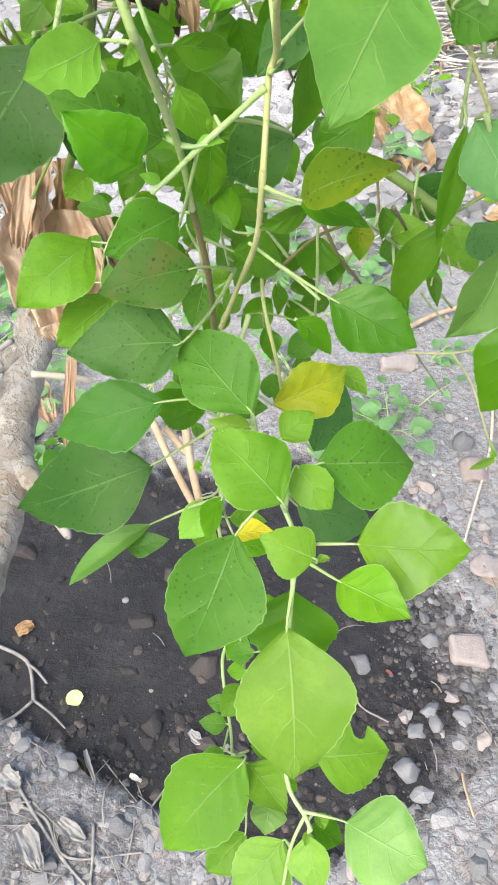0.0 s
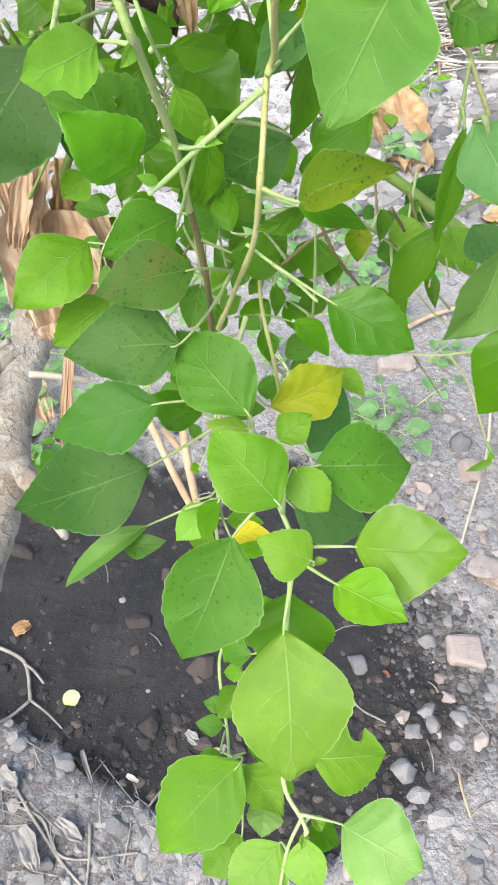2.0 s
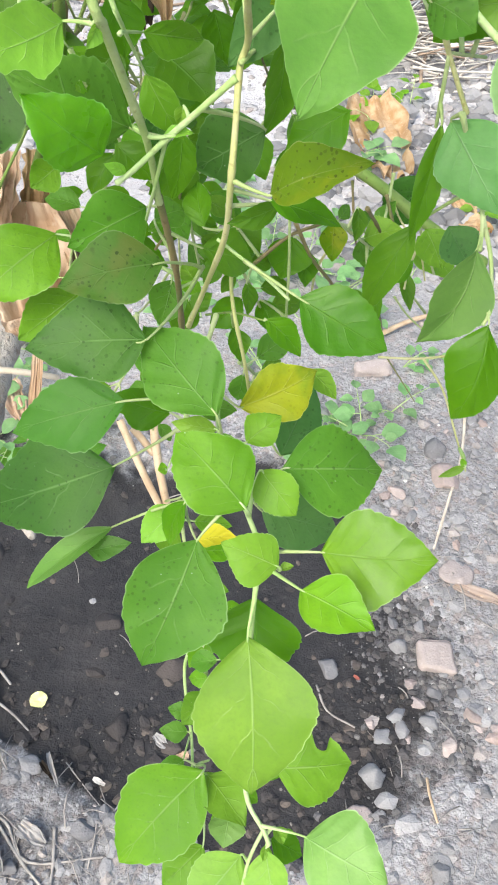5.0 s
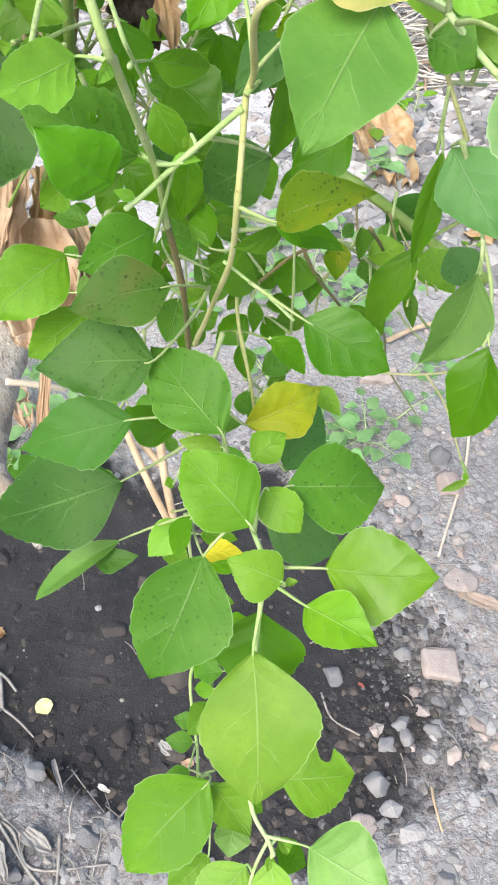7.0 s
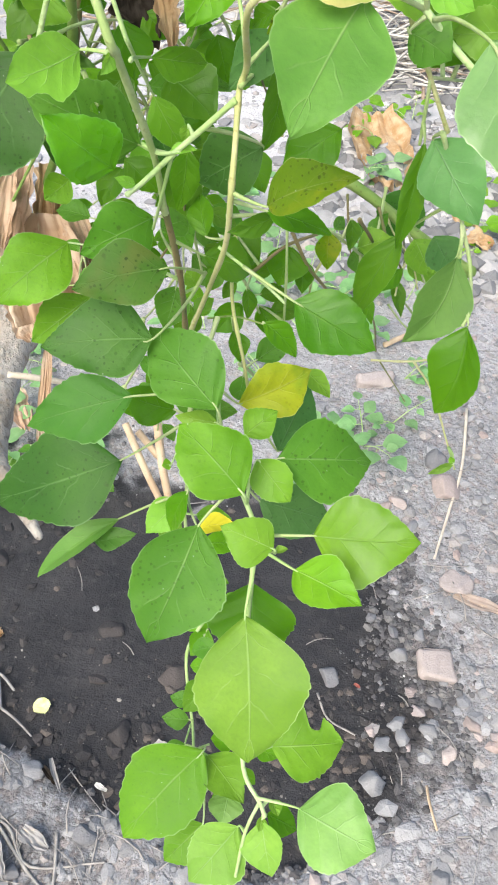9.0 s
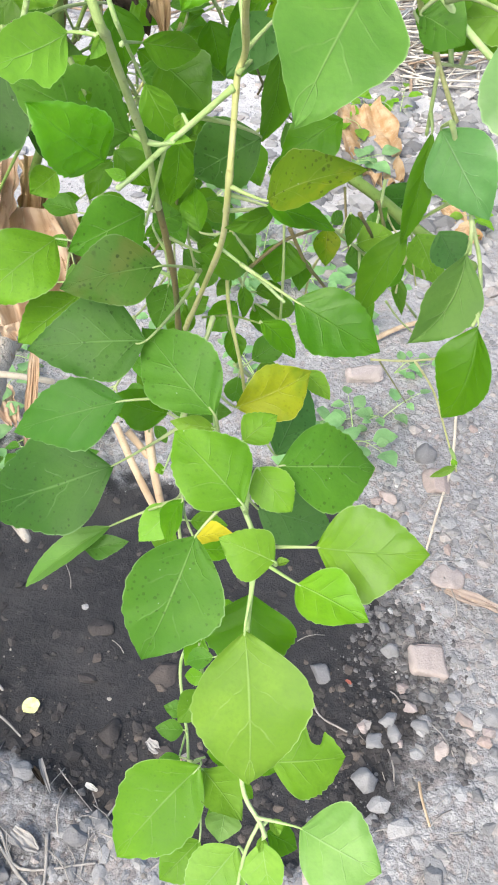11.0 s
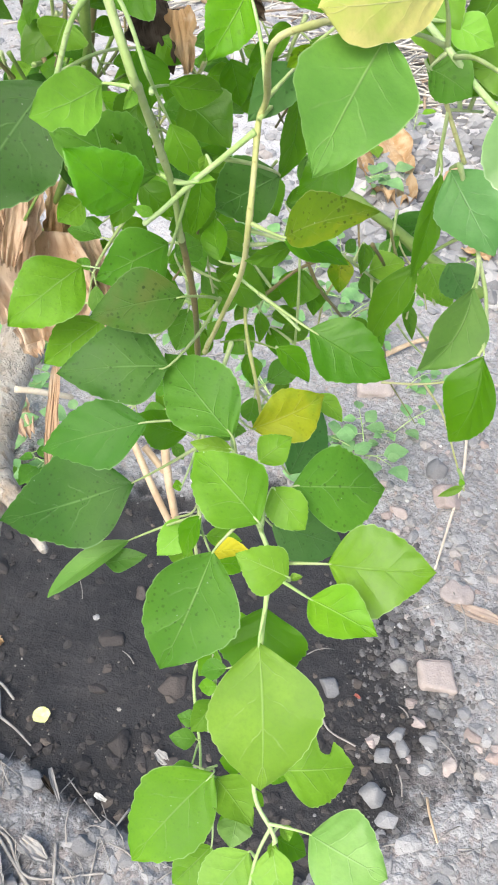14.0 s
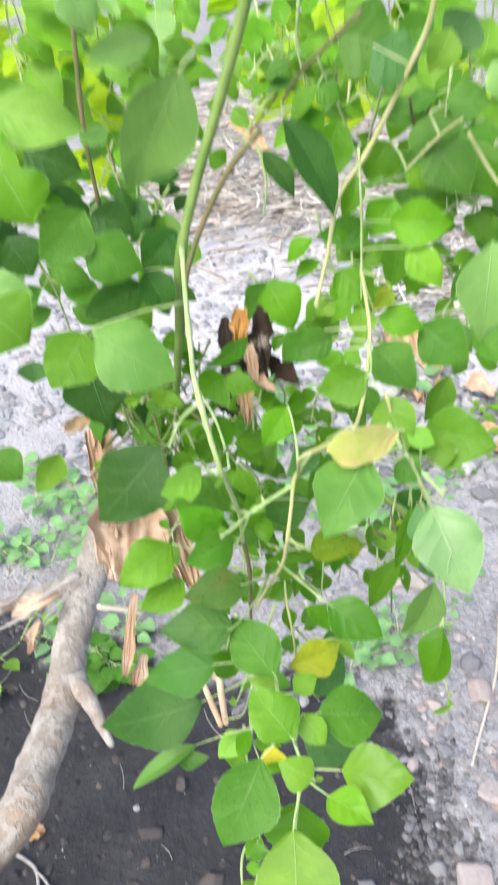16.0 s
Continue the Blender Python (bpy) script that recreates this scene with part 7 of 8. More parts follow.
stem([(0.3162, 0.5466, 1.2391), (0.3241, 0.5596, 1.2176), (0.3326, 0.5712, 1.1949)], 0.00063, 0.00053, STEM_GREEN, knots=3)
stem([(0.3246, 0.5760, 1.2076), (0.3197, 0.5586, 1.2067), (0.3173, 0.5413, 1.2068)], 0.00062, 0.00039, STEM_YELLOW, knots=3)
stem([(0.3064, 0.5765, 1.2286), (0.3118, 0.5709, 1.2166), (0.3204, 0.5645, 1.2050)], 0.00075, 0.00044, STEM_BROWN, knots=3)
stem([(0.2205, 0.5833, 1.2921), (0.2130, 0.5975, 1.2767), (0.2070, 0.6112, 1.2603)], 0.00061, 0.00048, STEM_YELLOW, knots=3)
stem([(0.2126, 0.6118, 1.2712), (0.2149, 0.6024, 1.2577), (0.2130, 0.5913, 1.2442)], 0.00061, 0.00051, STEM_GREEN, knots=3)
stem([(0.2612, 0.5476, 1.3041), (0.2574, 0.5811, 1.2806), (0.2489, 0.6128, 1.2547)], 0.00082, 0.00050, STEM_BROWN, knots=3)
stem([(0.2202, 0.6479, 1.2468), (0.2171, 0.6202, 1.2474), (0.2119, 0.5922, 1.2492)], 0.00052, 0.00038, STEM_YELLOW, knots=3)
stem([(0.2029, 0.6294, 1.2609), (0.1914, 0.6230, 1.2458), (0.1855, 0.6167, 1.2304)], 0.00082, 0.00046, STEM_YELLOW, knots=3)
stem([(0.2276, 0.5305, 1.2513), (0.2242, 0.5346, 1.2349), (0.2147, 0.5364, 1.2179)], 0.00061, 0.00050, STEM_BROWN, knots=3)
stem([(0.2153, 0.6356, 1.2830), (0.2186, 0.5976, 1.2857), (0.2176, 0.5591, 1.2901)], 0.00055, 0.00038, STEM_YELLOW, knots=3)
stem([(0.2520, 0.5911, 1.2489), (0.2425, 0.6135, 1.2268), (0.2282, 0.6342, 1.2034)], 0.00067, 0.00052, STEM_GREEN, knots=3)
stem([(0.2591, 0.5765, 1.2782), (0.2613, 0.5829, 1.2655), (0.2601, 0.5886, 1.2520)], 0.00052, 0.00055, STEM_YELLOW, knots=3)
stem([(0.2196, 0.6050, 1.2657), (0.2119, 0.6169, 1.2483), (0.1964, 0.6263, 1.2300)], 0.00072, 0.00045, STEM_GREEN, knots=3)
stem([(0.1967, 0.6262, 1.2844), (0.2079, 0.6010, 1.2853), (0.2212, 0.5764, 1.2872)], 0.00071, 0.00055, STEM_BROWN, knots=3)
stem([(0.2503, 0.5754, 1.2833), (0.2537, 0.6064, 1.2586), (0.2648, 0.6366, 1.2321)], 0.00052, 0.00039, STEM_BROWN, knots=3)
stem([(0.3062, 0.7160, 1.4489), (0.3012, 0.7271, 1.4194), (0.3081, 0.7362, 1.3881)], 0.00116, 0.00086, STEM_BROWN, knots=3)
stem([(0.2136, 0.7658, 1.4938), (0.2134, 0.7743, 1.4661), (0.2230, 0.7824, 1.4365)], 0.00117, 0.00072, STEM_GREEN, knots=3)
stem([(0.1985, 0.7064, 1.4127), (0.2042, 0.7045, 1.3914), (0.2037, 0.7006, 1.3696)], 0.00118, 0.00058, STEM_GREEN, knots=3)
stem([(0.2910, 0.6695, 1.4536), (0.2985, 0.7014, 1.4279), (0.3177, 0.7314, 1.3999)], 0.00099, 0.00086, STEM_BROWN, knots=3)
stem([(0.1730, 0.8339, 1.4870), (0.1857, 0.7996, 1.4662), (0.2030, 0.7652, 1.4472)], 0.00091, 0.00061, STEM_YELLOW, knots=3)
stem([(0.3076, 0.7167, 1.4078), (0.3187, 0.6834, 1.4030), (0.3376, 0.6494, 1.4003)], 0.00109, 0.00062, STEM_YELLOW, knots=3)
stem([(0.2195, 0.7950, 1.4516), (0.1889, 0.7884, 1.4246), (0.1731, 0.7818, 1.3969)], 0.00094, 0.00083, STEM_GREEN, knots=3)
stem([(0.3112, 0.7492, 1.4893), (0.3109, 0.7583, 1.4666), (0.3042, 0.7666, 1.4421)], 0.00094, 0.00077, STEM_GREEN, knots=3)
stem([(0.2040, 0.7695, 1.4417), (0.1922, 0.7920, 1.4211), (0.1743, 0.8127, 1.3988)], 0.00096, 0.00081, STEM_BROWN, knots=3)
stem([(0.2780, 0.6587, 1.4721), (0.2732, 0.6895, 1.4436), (0.2668, 0.7183, 1.4110)], 0.00109, 0.00055, STEM_GREEN, knots=3)
stem([(0.2457, 0.8486, 1.4308), (0.2464, 0.8267, 1.4105), (0.2457, 0.8040, 1.3909)], 0.00123, 0.00066, STEM_YELLOW, knots=3)
stem([(0.2394, 0.7764, 1.4572), (0.2411, 0.8097, 1.4214), (0.2559, 0.8414, 1.3814)], 0.00115, 0.00066, STEM_GREEN, knots=3)
twiglet(shrub, (0.2322, 0.5377, 1.2489), (0.2307, 0.5462, 1.2064), 7, 0.016, "deep", 100)
twiglet(shrub, (0.2421, 0.5279, 1.2306), (0.2592, 0.5523, 1.1764), 7, 0.016, "deep", 101)
twiglet(shrub, (0.2812, 0.5613, 1.2228), (0.3088, 0.5884, 1.1928), 7, 0.015, "mid", 103)
twiglet(shrub, (0.2146, 0.5561, 1.2687), (0.2248, 0.5806, 1.2242), 7, 0.018, "deep", 105)
twiglet(shrub, (0.1929, 0.5783, 1.2803), (0.1979, 0.6050, 1.2372), 6, 0.018, "mid", 106)
twiglet(shrub, (0.1720, 0.5754, 1.2892), (0.1682, 0.6008, 1.2456), 6, 0.018, "deep", 107)
twiglet(shrub, (0.1467, 0.5867, 1.2841), (0.1486, 0.6237, 1.2606), 6, 0.020, "mid", 108)
twiglet(shrub, (0.2610, 0.5800, 1.3140), (0.2529, 0.5890, 1.2806), 6, 0.020, "deep", 109)
twiglet(shrub, (0.2270, 0.6125, 1.2951), (0.2275, 0.6397, 1.2522), 5, 0.018, "mid", 110)
twiglet(shrub, (0.2196, 0.5216, 1.1780), (0.2068, 0.5372, 1.1099), 6, 0.018, "mid", 112)
twiglet(shrub, (0.2537, 0.5082, 1.1867), (0.2728, 0.5399, 1.1314), 5, 0.018, "mid", 113)
twiglet(shrub, (0.2325, 0.4766, 1.1325), (0.2518, 0.4596, 1.0695), 8, 0.017, "soft", 114)
twiglet(shrub, (0.2578, 0.4350, 1.1245), (0.2525, 0.4319, 1.0544), 6, 0.016, "mid", 115)
twiglet(shrub, (0.2767, 0.3960, 1.0808), (0.2551, 0.3884, 1.0146), 6, 0.016, "soft", 116)
twiglet(shrub, (0.1806, 0.5880, 1.2144), (0.1493, 0.6033, 1.1419), 6, 0.020, "mid", 117)
twiglet(shrub, (0.0658, 0.7026, 1.3811), (0.0371, 0.6914, 1.3217), 7, 0.022, "mid", 118)
twiglet(shrub, (0.1036, 0.7366, 1.3738), (0.1158, 0.7522, 1.2854), 7, 0.022, "mid", 119)
twiglet(shrub, (0.2120, 0.7602, 1.4733), (0.2286, 0.7873, 1.3877), 8, 0.024, "mid", 120)
twiglet(shrub, (0.2775, 0.7658, 1.4811), (0.3096, 0.8136, 1.4019), 8, 0.024, "bright", 121)
twiglet(shrub, (0.3224, 0.7245, 1.4804), (0.3420, 0.7678, 1.3906), 8, 0.024, "deep", 122)
twiglet(shrub, (0.2646, 0.6591, 1.3699), (0.3009, 0.6673, 1.2869), 8, 0.020, "soft", 123)
twiglet(shrub, (0.3129, 0.6802, 1.3697), (0.3508, 0.6842, 1.2832), 8, 0.022, "mid", 124)
twiglet(shrub, (0.1095, 0.6538, 1.3258), (0.0662, 0.6745, 1.2597), 6, 0.022, "deep", 125)
twiglet(shrub, (0.1938, 0.6017, 1.3099), (0.2201, 0.6198, 1.2525), 7, 0.018, "mid", 126)
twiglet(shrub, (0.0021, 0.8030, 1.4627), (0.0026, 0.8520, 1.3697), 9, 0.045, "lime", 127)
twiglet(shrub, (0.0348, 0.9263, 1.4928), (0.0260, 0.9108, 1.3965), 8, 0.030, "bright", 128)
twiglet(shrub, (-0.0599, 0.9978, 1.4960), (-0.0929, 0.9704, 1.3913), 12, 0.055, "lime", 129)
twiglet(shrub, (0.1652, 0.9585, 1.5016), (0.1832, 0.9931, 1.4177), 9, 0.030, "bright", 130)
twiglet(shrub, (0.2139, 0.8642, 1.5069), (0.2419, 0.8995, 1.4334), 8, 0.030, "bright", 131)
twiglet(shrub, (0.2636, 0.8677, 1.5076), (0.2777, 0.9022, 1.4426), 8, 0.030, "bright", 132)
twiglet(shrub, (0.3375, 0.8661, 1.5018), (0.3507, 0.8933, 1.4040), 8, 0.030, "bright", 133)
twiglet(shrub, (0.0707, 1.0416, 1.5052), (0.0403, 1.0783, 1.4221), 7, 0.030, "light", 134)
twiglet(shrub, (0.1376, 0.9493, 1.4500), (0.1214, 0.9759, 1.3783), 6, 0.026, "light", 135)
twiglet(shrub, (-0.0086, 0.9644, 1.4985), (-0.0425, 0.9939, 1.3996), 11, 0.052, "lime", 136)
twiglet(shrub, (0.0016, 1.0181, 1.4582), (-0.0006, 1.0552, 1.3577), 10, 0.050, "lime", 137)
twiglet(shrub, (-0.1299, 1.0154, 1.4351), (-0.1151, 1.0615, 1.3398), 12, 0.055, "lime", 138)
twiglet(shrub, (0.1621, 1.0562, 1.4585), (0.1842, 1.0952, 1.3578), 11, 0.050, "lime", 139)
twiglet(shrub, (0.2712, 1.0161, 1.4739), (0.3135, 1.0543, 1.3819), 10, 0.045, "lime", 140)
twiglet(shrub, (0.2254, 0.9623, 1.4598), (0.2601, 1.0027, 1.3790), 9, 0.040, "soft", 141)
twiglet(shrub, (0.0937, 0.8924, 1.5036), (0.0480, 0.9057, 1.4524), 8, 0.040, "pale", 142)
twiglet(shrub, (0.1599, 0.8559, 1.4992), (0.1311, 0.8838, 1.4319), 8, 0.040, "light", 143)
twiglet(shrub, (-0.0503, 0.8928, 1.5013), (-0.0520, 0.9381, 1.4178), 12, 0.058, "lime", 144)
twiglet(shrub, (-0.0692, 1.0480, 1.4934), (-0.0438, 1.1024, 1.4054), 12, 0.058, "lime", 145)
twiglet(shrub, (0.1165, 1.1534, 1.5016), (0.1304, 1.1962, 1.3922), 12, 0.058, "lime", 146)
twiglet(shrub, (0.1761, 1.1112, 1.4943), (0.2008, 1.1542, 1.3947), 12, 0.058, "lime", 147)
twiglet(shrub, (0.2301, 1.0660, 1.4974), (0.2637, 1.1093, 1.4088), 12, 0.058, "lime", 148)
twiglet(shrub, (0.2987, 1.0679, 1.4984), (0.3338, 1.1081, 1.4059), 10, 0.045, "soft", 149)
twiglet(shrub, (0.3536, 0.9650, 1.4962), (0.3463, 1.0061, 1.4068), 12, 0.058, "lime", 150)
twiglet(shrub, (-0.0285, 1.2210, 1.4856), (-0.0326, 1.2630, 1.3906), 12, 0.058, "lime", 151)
twiglet(shrub, (0.0251, 0.7195, 1.4313), (0.0320, 0.7512, 1.3657), 8, 0.032, "mid", 152)
twiglet(shrub, (0.0883, 0.7395, 1.4039), (0.0438, 0.7441, 1.3294), 8, 0.030, "mid", 153)
twiglet(shrub, (0.1322, 0.7249, 1.3787), (0.0982, 0.7083, 1.3022), 8, 0.028, "deep", 154)
twiglet(shrub, (0.0620, 0.6362, 1.3600), (0.0723, 0.6655, 1.2832), 8, 0.028, "mid", 155)
twiglet(shrub, (0.2297, 0.7406, 1.4629), (0.2634, 0.7686, 1.3862), 8, 0.030, "deep", 156)
twiglet(shrub, (0.3145, 0.7127, 1.4632), (0.3108, 0.7278, 1.3882), 8, 0.032, "mid", 157)
twiglet(shrub, (0.3437, 0.6739, 1.4309), (0.3353, 0.6982, 1.3651), 8, 0.030, "mid", 158)
twiglet(shrub, (0.2424, 0.6627, 1.3851), (0.2675, 0.6791, 1.3119), 8, 0.026, "soft", 159)
twiglet(shrub, (0.2902, 0.6463, 1.3932), (0.3278, 0.6539, 1.3584), 7, 0.028, "soft", 160)
twiglet(shrub, (0.2792, 0.6132, 1.3126), (0.2551, 0.6162, 1.2411), 7, 0.022, "mid", 161)
twiglet(shrub, (0.1902, 0.7189, 1.3228), (0.2348, 0.7161, 1.2552), 7, 0.022, "deep", 163)
twiglet(shrub, (0.1818, 0.5603, 1.2850), (0.2103, 0.5712, 1.2217), 7, 0.018, "deep", 164)
twiglet(shrub, (0.0366, 0.7126, 1.5054), (0.0325, 0.7249, 1.4414), 9, 0.040, "bright", 165)
twiglet(shrub, (0.0818, 0.7529, 1.5102), (0.0723, 0.7839, 1.4370), 9, 0.040, "light", 166)
twiglet(shrub, (0.1006, 0.7981, 1.4733), (0.1054, 0.8291, 1.3976), 8, 0.036, "soft", 167)
twiglet(shrub, (0.0352, 0.6574, 1.4365), (0.0569, 0.6847, 1.4112), 8, 0.036, "bright", 168)
twiglet(shrub, (0.0341, 0.7679, 1.4305), (0.0753, 0.8183, 1.3899), 8, 0.036, "soft", 169)
twiglet(shrub, (0.0452, 0.6300, 1.4001), (0.0610, 0.6511, 1.3698), 8, 0.034, "dark", 170)
twiglet(shrub, (0.0941, 0.6957, 1.3959), (0.1319, 0.7363, 1.3467), 8, 0.032, "dark", 171)
twiglet(shrub, (0.1799, 0.7714, 1.4428), (0.2070, 0.7996, 1.4688), 8, 0.034, "soft", 172)
twiglet(shrub, (0.2525, 0.7580, 1.4334), (0.2878, 0.7824, 1.4521), 8, 0.036, "bright", 173)
twiglet(shrub, (0.3053, 0.7383, 1.4322), (0.3454, 0.7602, 1.4573), 8, 0.036, "bright", 174)
twiglet(shrub, (0.2750, 0.6697, 1.4022), (0.3081, 0.6918, 1.4084), 8, 0.032, "mid", 175)
twiglet(shrub, (0.3160, 0.6461, 1.3949), (0.3478, 0.6668, 1.4039), 7, 0.032, "deep", 176)
twiglet(shrub, (0.2436, 0.6701, 1.3457), (0.2878, 0.6889, 1.3339), 7, 0.026, "soft", 177)
twiglet(shrub, (0.3164, 0.6256, 1.3402), (0.3575, 0.6416, 1.3366), 7, 0.028, "mid", 178)
twiglet(shrub, (0.1405, 0.6129, 1.3149), (0.1619, 0.6374, 1.2622), 7, 0.022, "deep", 179)
twiglet(shrub, (0.1066, 0.6025, 1.2759), (0.1327, 0.6345, 1.2328), 7, 0.022, "mid", 180)
twiglet(shrub, (0.1501, 0.6149, 1.2964), (0.1239, 0.6290, 1.2415), 7, 0.026, "mid", 181)
twiglet(shrub, (0.1270, 0.6008, 1.2827), (0.1238, 0.6391, 1.2137), 7, 0.026, "dark", 182)
twiglet(shrub, (0.2024, 0.5438, 1.1779), (0.1856, 0.5454, 1.1239), 6, 0.020, "deep", 185)
twiglet(shrub, (0.2159, 0.5481, 1.1478), (0.2285, 0.5457, 1.0859), 6, 0.018, "mid", 187)
twiglet(shrub, (0.1807, 0.6415, 1.2703), (0.1801, 0.6622, 1.2149), 7, 0.024, "deep", 188)
twiglet(shrub, (0.1993, 0.6328, 1.2387), (0.2021, 0.6668, 1.1715), 7, 0.022, "deep", 189)
twiglet(shrub, (0.2226, 0.6219, 1.2086), (0.2026, 0.6388, 1.1293), 7, 0.022, "mid", 190)
twiglet(shrub, (0.1552, 0.6422, 1.1911), (0.1610, 0.6667, 1.1128), 7, 0.024, "deep", 192)
twiglet(shrub, (0.1333, 0.6608, 1.2440), (0.1347, 0.6771, 1.1806), 7, 0.024, "mid", 194)


# ---- dry leaves caught in the shrub ----
crumpled("dry_leaf", (0.124, 0.630, 1.175), (0.1257, 0.5930, 1.1260), 0.084, (0.1, -0.85, 0.5), DRY_TAN, "tan dried leaf folded in pleats, caught on the trunk", 2, roll=1.3, creases=5, rag=0.2)
crumpled("dry_leaf", (0.105, 0.640, 1.172), (0.104, 0.604, 1.130), 0.034, (-0.2, -0.85, 0.5), DRY_TAN, "tan dried leaf lobe with a pale curled edge", 6, roll=1.4, creases=5, rag=0.5)
crumpled("dry_leaf", (0.143, 0.628, 1.180), (0.172, 0.589, 1.130), 0.046, (0.4, -0.8, 0.4), DRY_TAN, "tan curled dried leaf hanging among the stems", 5, roll=1.4, creases=5)
crumpled("dry_leaf", (0.086, 0.679, 1.212), (0.082, 0.655, 1.150), 0.030, (0.3, -0.9, 0.3), DRY_TAN, "narrow rolled tan dried leaf by the trunk", 8, roll=2.2, creases=5)
crumpled("dry_leaf", (0.120, 0.613, 1.088), (0.116, 0.585, 1.032), 0.012, (0.3, -0.9, 0.3), DRY_TAN, "thin hanging tan dried leaf", 11, roll=0.8, creases=5)
crumpled("dry_leaf", (0.124, 0.609, 1.028), (0.121, 0.593, 1.006), 0.018, (0.3, -0.9, 0.3), DRY_TAN, "small pale dried leaf scrap", 13, roll=1.0, creases=5)
crumpled("dry_leaf", (0.140, 0.672, 1.250), (0.105, 0.656, 1.230), 0.022, (0.3, -0.7, 0.6), DRY_ORANGE, "orange-brown dried leaf stalk end", 17, roll=1.8, creases=2)
crumpled("dry_leaf", (0.075, 0.669, 1.204), (0.088, 0.653, 1.135), 0.020, (0.4, -0.9, 0.3), DRY_TAN, "pale brown dried leaf strip", 19, roll=1.6, creases=5)
crumpled("dry_leaf", (0.086, 0.733, 1.148), (0.103, 0.715, 1.107), 0.024, (0.3, -0.85, 0.4), DRY_ORANGE, "orange-brown dried leaf strip among the stems", 41, roll=1.2, creases=2)
crumpled("dry_leaf", (0.119, 0.687, 1.113), (0.115, 0.681, 1.088), 0.020, (0.3, -0.85, 0.4), DRY_TAN, "narrow tan dried leaf strip among the stems", 43, roll=1.4, creases=5)
crumpled("dry_leaf", (0.080, 0.660, 1.082), (0.090, 0.659, 1.058), 0.022, (0.3, -0.85, 0.4), DRY_TAN, "pale dried leaf scrap with a curled edge", 47, roll=0.9, creases=1)
crumpled("dry_leaf", (0.129, 0.678, 1.246), (0.079, 0.667, 1.218), 0.016, (0.1, -0.7, 0.6), DRY_ORANGE, "orange-brown dried stalk arching over the trunk", 51, roll=2.0, creases=1)
crumpled("dry_leaf", (0.079, 0.668, 1.219), (0.085, 0.664, 1.187), 0.014, (0.3, -0.9, 0.3), DRY_TAN, "tan rolled dried leaf end by the trunk", 53, roll=2.2, creases=1)
crumpled("dry_leaf", (0.095, 0.691, 1.226), (0.112, 0.695, 1.181), 0.012, (0.3, -0.9, 0.3), DRY_ORANGE, "dark orange dried stalk under the leaves", 55, roll=2.0, creases=1)
crumpled("dry_leaf", (0.088, 0.602, 1.248), (0.096, 0.627, 1.242), 0.018, (0.1, -0.7, 0.6), DRY_ORANGE, "pale orange dried leaf arching by the stems", 36, roll=1.6, creases=3, rag=0.5)
crumpled("dry_leaf", (0.119, 0.632, 1.201), (0.116, 0.597, 1.170), 0.030, (0.2, -0.8, 0.5), DRY_TAN, "pale tan pleated dried leaf above the trunk", 71, roll=1.7, creases=3, rag=0.5)
crumpled("dry_leaf", (0.122, 0.653, 1.193), (0.126, 0.622, 1.161), 0.022, (0.2, -0.8, 0.5), DRY_ORANGE, "orange-brown shrivelled leaf beside a pleated one", 72, roll=2.0, creases=2, rag=0.6)
crumpled("dry_leaf", (0.127, 0.661, 1.183), (0.128, 0.628, 1.132), 0.014, (0.2, -0.8, 0.5), DRY_ORANGE, "narrow brown dried leaf hanging among stems", 73, roll=2.2, creases=2, rag=0.6)
crumpled("dry_leaf", (0.117, 0.615, 1.206), (0.114, 0.594, 1.175), 0.026, (0.2, -0.8, 0.5), DRY_TAN, "tan dried leaf with a pale rolled margin", 74, roll=2.0, creases=5, rag=0.4)
crumpled("dry_leaf", (0.001, 0.713, 0.976), (-0.048, 0.712, 0.934), 0.03, (0.1, -0.6, 0.8), DRY_TAN, "pale brown dead leaf caught at the trunk fork", 81, roll=1.3, creases=3, rag=0.7, taper=0.5)
crumpled("dry_leaf", (-0.016, 0.711, 0.941), (-0.043, 0.704, 0.884), 0.024, (0.1, -0.6, 0.8), DRY_TAN, "curled tan dead leaf under the trunk fork", 83, roll=1.3, creases=3, rag=0.7, taper=0.5)
crumpled("dry_leaf", (0.2008, 0.5809, 1.3508), (0.2081, 0.5630, 1.3303), 0.0181, (0.1, -0.7, 0.6), DRY_BLACK, "black rotten curled leaf among the stems", 23, roll=1.1, creases=1, rag=0.8, taper=0.6)
crumpled("dry_leaf", (0.2125, 0.5727, 1.3595), (0.2134, 0.5586, 1.3441), 0.0153, (0.1, -0.7, 0.6), DRY_RUST, "rust-orange dead leaf lobe on a black one", 29, roll=0.8, creases=3, rag=0.4)
crumpled("dry_leaf", (0.2201, 0.5868, 1.3542), (0.2284, 0.5647, 1.3293), 0.0196, (0.1, -0.7, 0.6), DRY_BLACK, "black rotten leaf strip hanging among stems", 27, roll=1.1, creases=1, rag=0.8, taper=0.6)
crumpled("dry_leaf", (0.2064, 0.5787, 1.3371), (0.2292, 0.5662, 1.3203), 0.0256, (0.1, -0.7, 0.6), DRY_BLACK, "black-brown crumpled dead leaf among the stems", 28, roll=1.1, creases=1, rag=0.8, taper=0.6)
crumpled("dry_leaf", (0.2244, 0.5847, 1.3259), (0.2459, 0.5758, 1.3131), 0.0189, (0.1, -0.7, 0.6), DRY_BLACK, "dark rotten leaf folded beside another", 35, roll=1.1, creases=1, rag=0.8, taper=0.6)
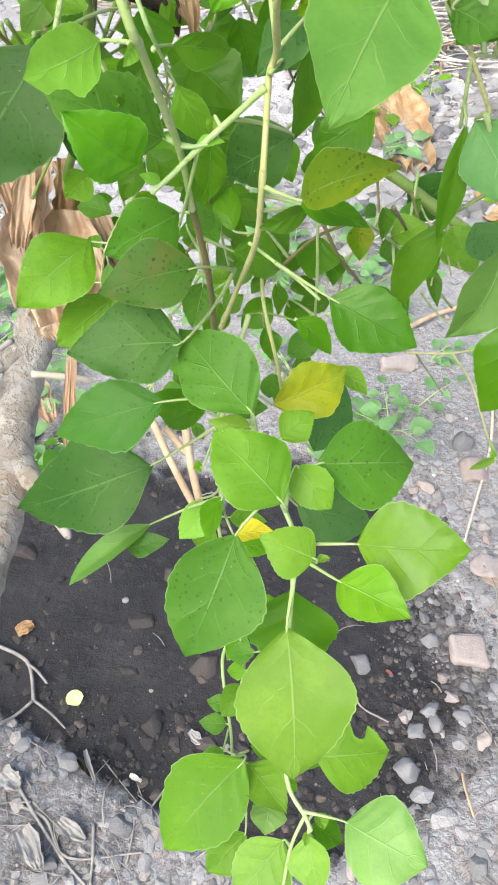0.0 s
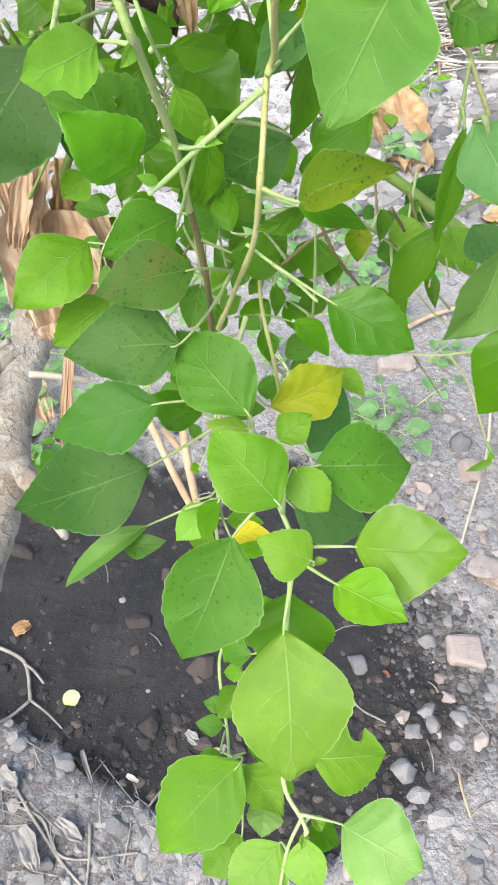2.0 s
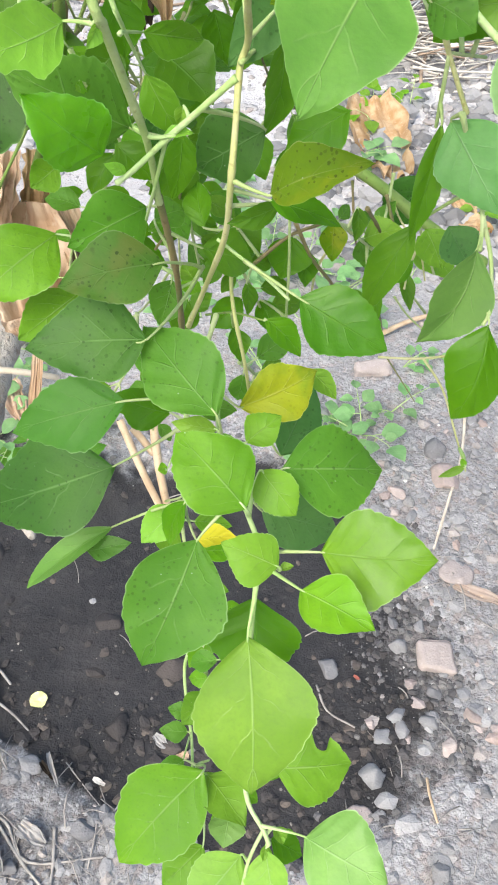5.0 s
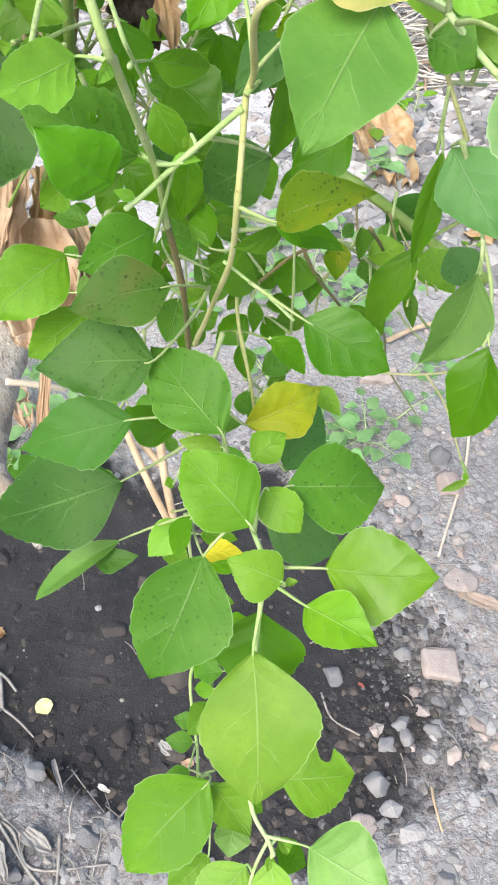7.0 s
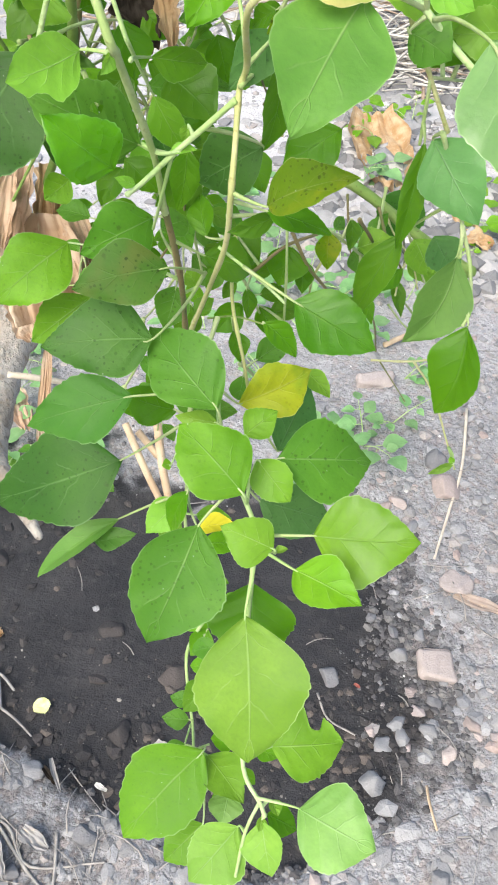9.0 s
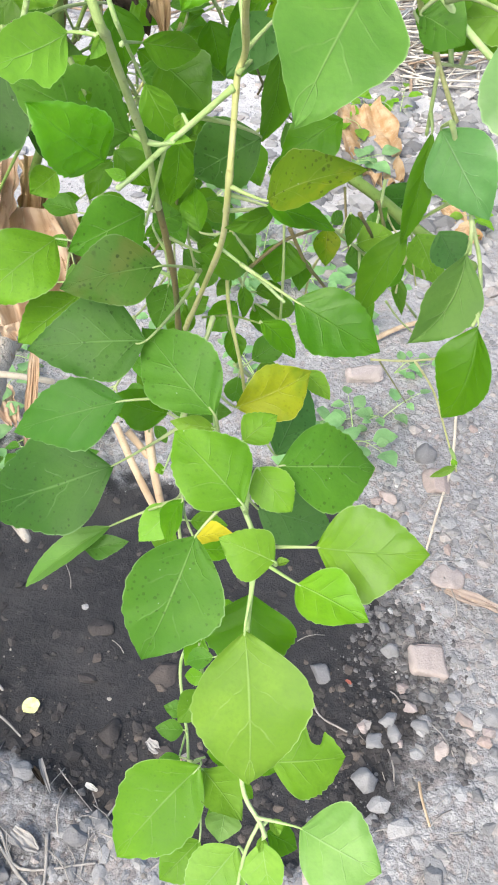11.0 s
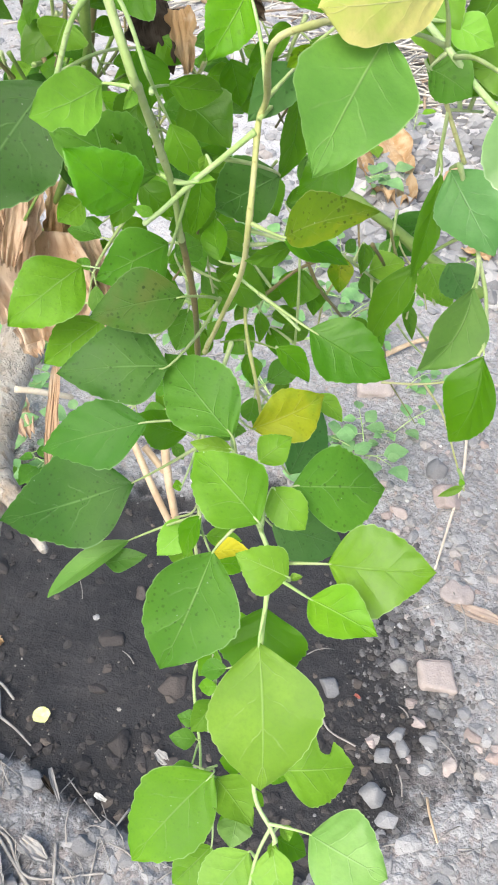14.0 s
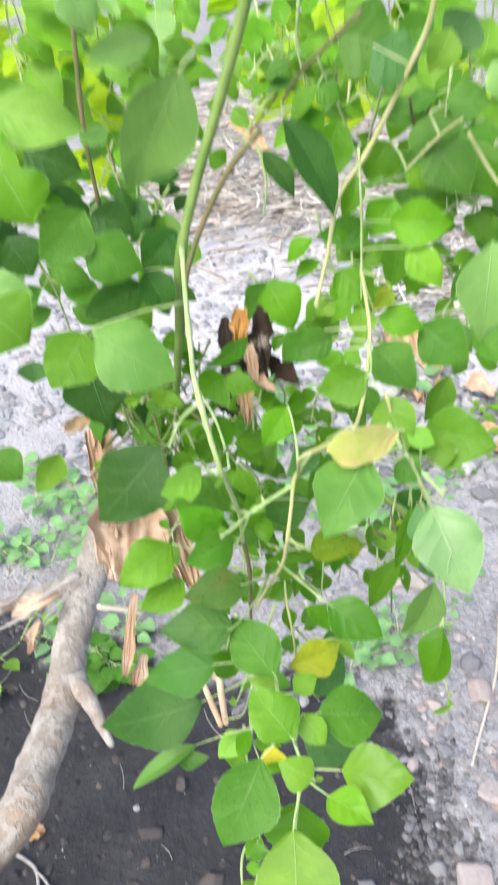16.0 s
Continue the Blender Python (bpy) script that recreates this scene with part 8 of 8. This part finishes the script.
crumpled("dry_leaf", (0.2183, 0.5626, 1.3418), (0.2241, 0.5507, 1.3280), 0.0108, (0.1, -0.7, 0.6), DRY_TAN, "pinkish-brown curled leaf scrap on black leaves", 33, roll=1.2, creases=3, rag=0.6)
crumpled("dry_leaf", (0.2237, 0.5556, 1.3275), (0.2350, 0.5515, 1.3213), 0.0085, (0.1, -0.7, 0.6), DRY_TAN, "pinkish-tan dead leaf fold among the stems", 37, roll=1.3, creases=3, rag=0.6)
crumpled("dry_leaf", (0.2151, 0.5618, 1.3177), (0.2209, 0.5476, 1.3014), 0.0152, (0.1, -0.7, 0.6), DRY_ORANGE, "brown dead leaf hanging under rotten leaves", 38, roll=1.5, creases=4, rag=0.7)
crumpled("dry_leaf", (0.2002, 0.5852, 1.3157), (0.2086, 0.5658, 1.2933), 0.0318, (0.1, -0.7, 0.6), DRY_BLACK, "dark withered leaf behind the stems", 39, roll=1.1, creases=1, rag=0.8, taper=0.6)



# ---- loose stones and clods that can be told apart, as pieces of the ground ----
def piece_meshes(name, materials, seed, flat):
    out = []
    for i, (q, t) in enumerate(chips(seed, 10)):
        v = q * (1.15, 0.95, flat)
        out.append(mesh(name, (v * 0.5).tolist(), t.tolist(), materials[i % len(materials)], smooth=False))
    return out


def strew(name, count, spot, sizes, meshes, seed, sink):
    rng = random.Random(seed)
    made = 0
    while made < count:
        x, y = rng.uniform(-0.5, 0.85), rng.uniform(0.6, 2.1)
        if rng.random() > spot(x, y):
            continue
        ob = new(name, rng.choice(meshes))
        ob.parent = ground
        s = sizes[0] + (sizes[1] - sizes[0]) * rng.random() ** 2.2
        ob.matrix_world = pose(x, y, height_at(x, y) + s * sink, rng.uniform(-14, 14), rng.uniform(-14, 14), rng.uniform(0, 360)) @ Matrix.Diagonal((s, s * rng.uniform(0.8, 1.15), s, 1))
        made += 1


strew("pebble", 230, lambda x, y: (1 - damp_at(x, y)) * patchy(x, y) * (1 if x > 0.30 else 0.12), (0.009, 0.030), piece_meshes("pebble", (STONE_GREY, STONE_GREY, STONE_PINK), 61, 0.62), 5, 0.12)
strew("clod", 120, lambda x, y: crumbly(y) if damp_at(x, y) > 0.7 else 0, (0.010, 0.036), piece_meshes("clod", (STONE_DARK,), 62, 0.5), 6, 0.05)
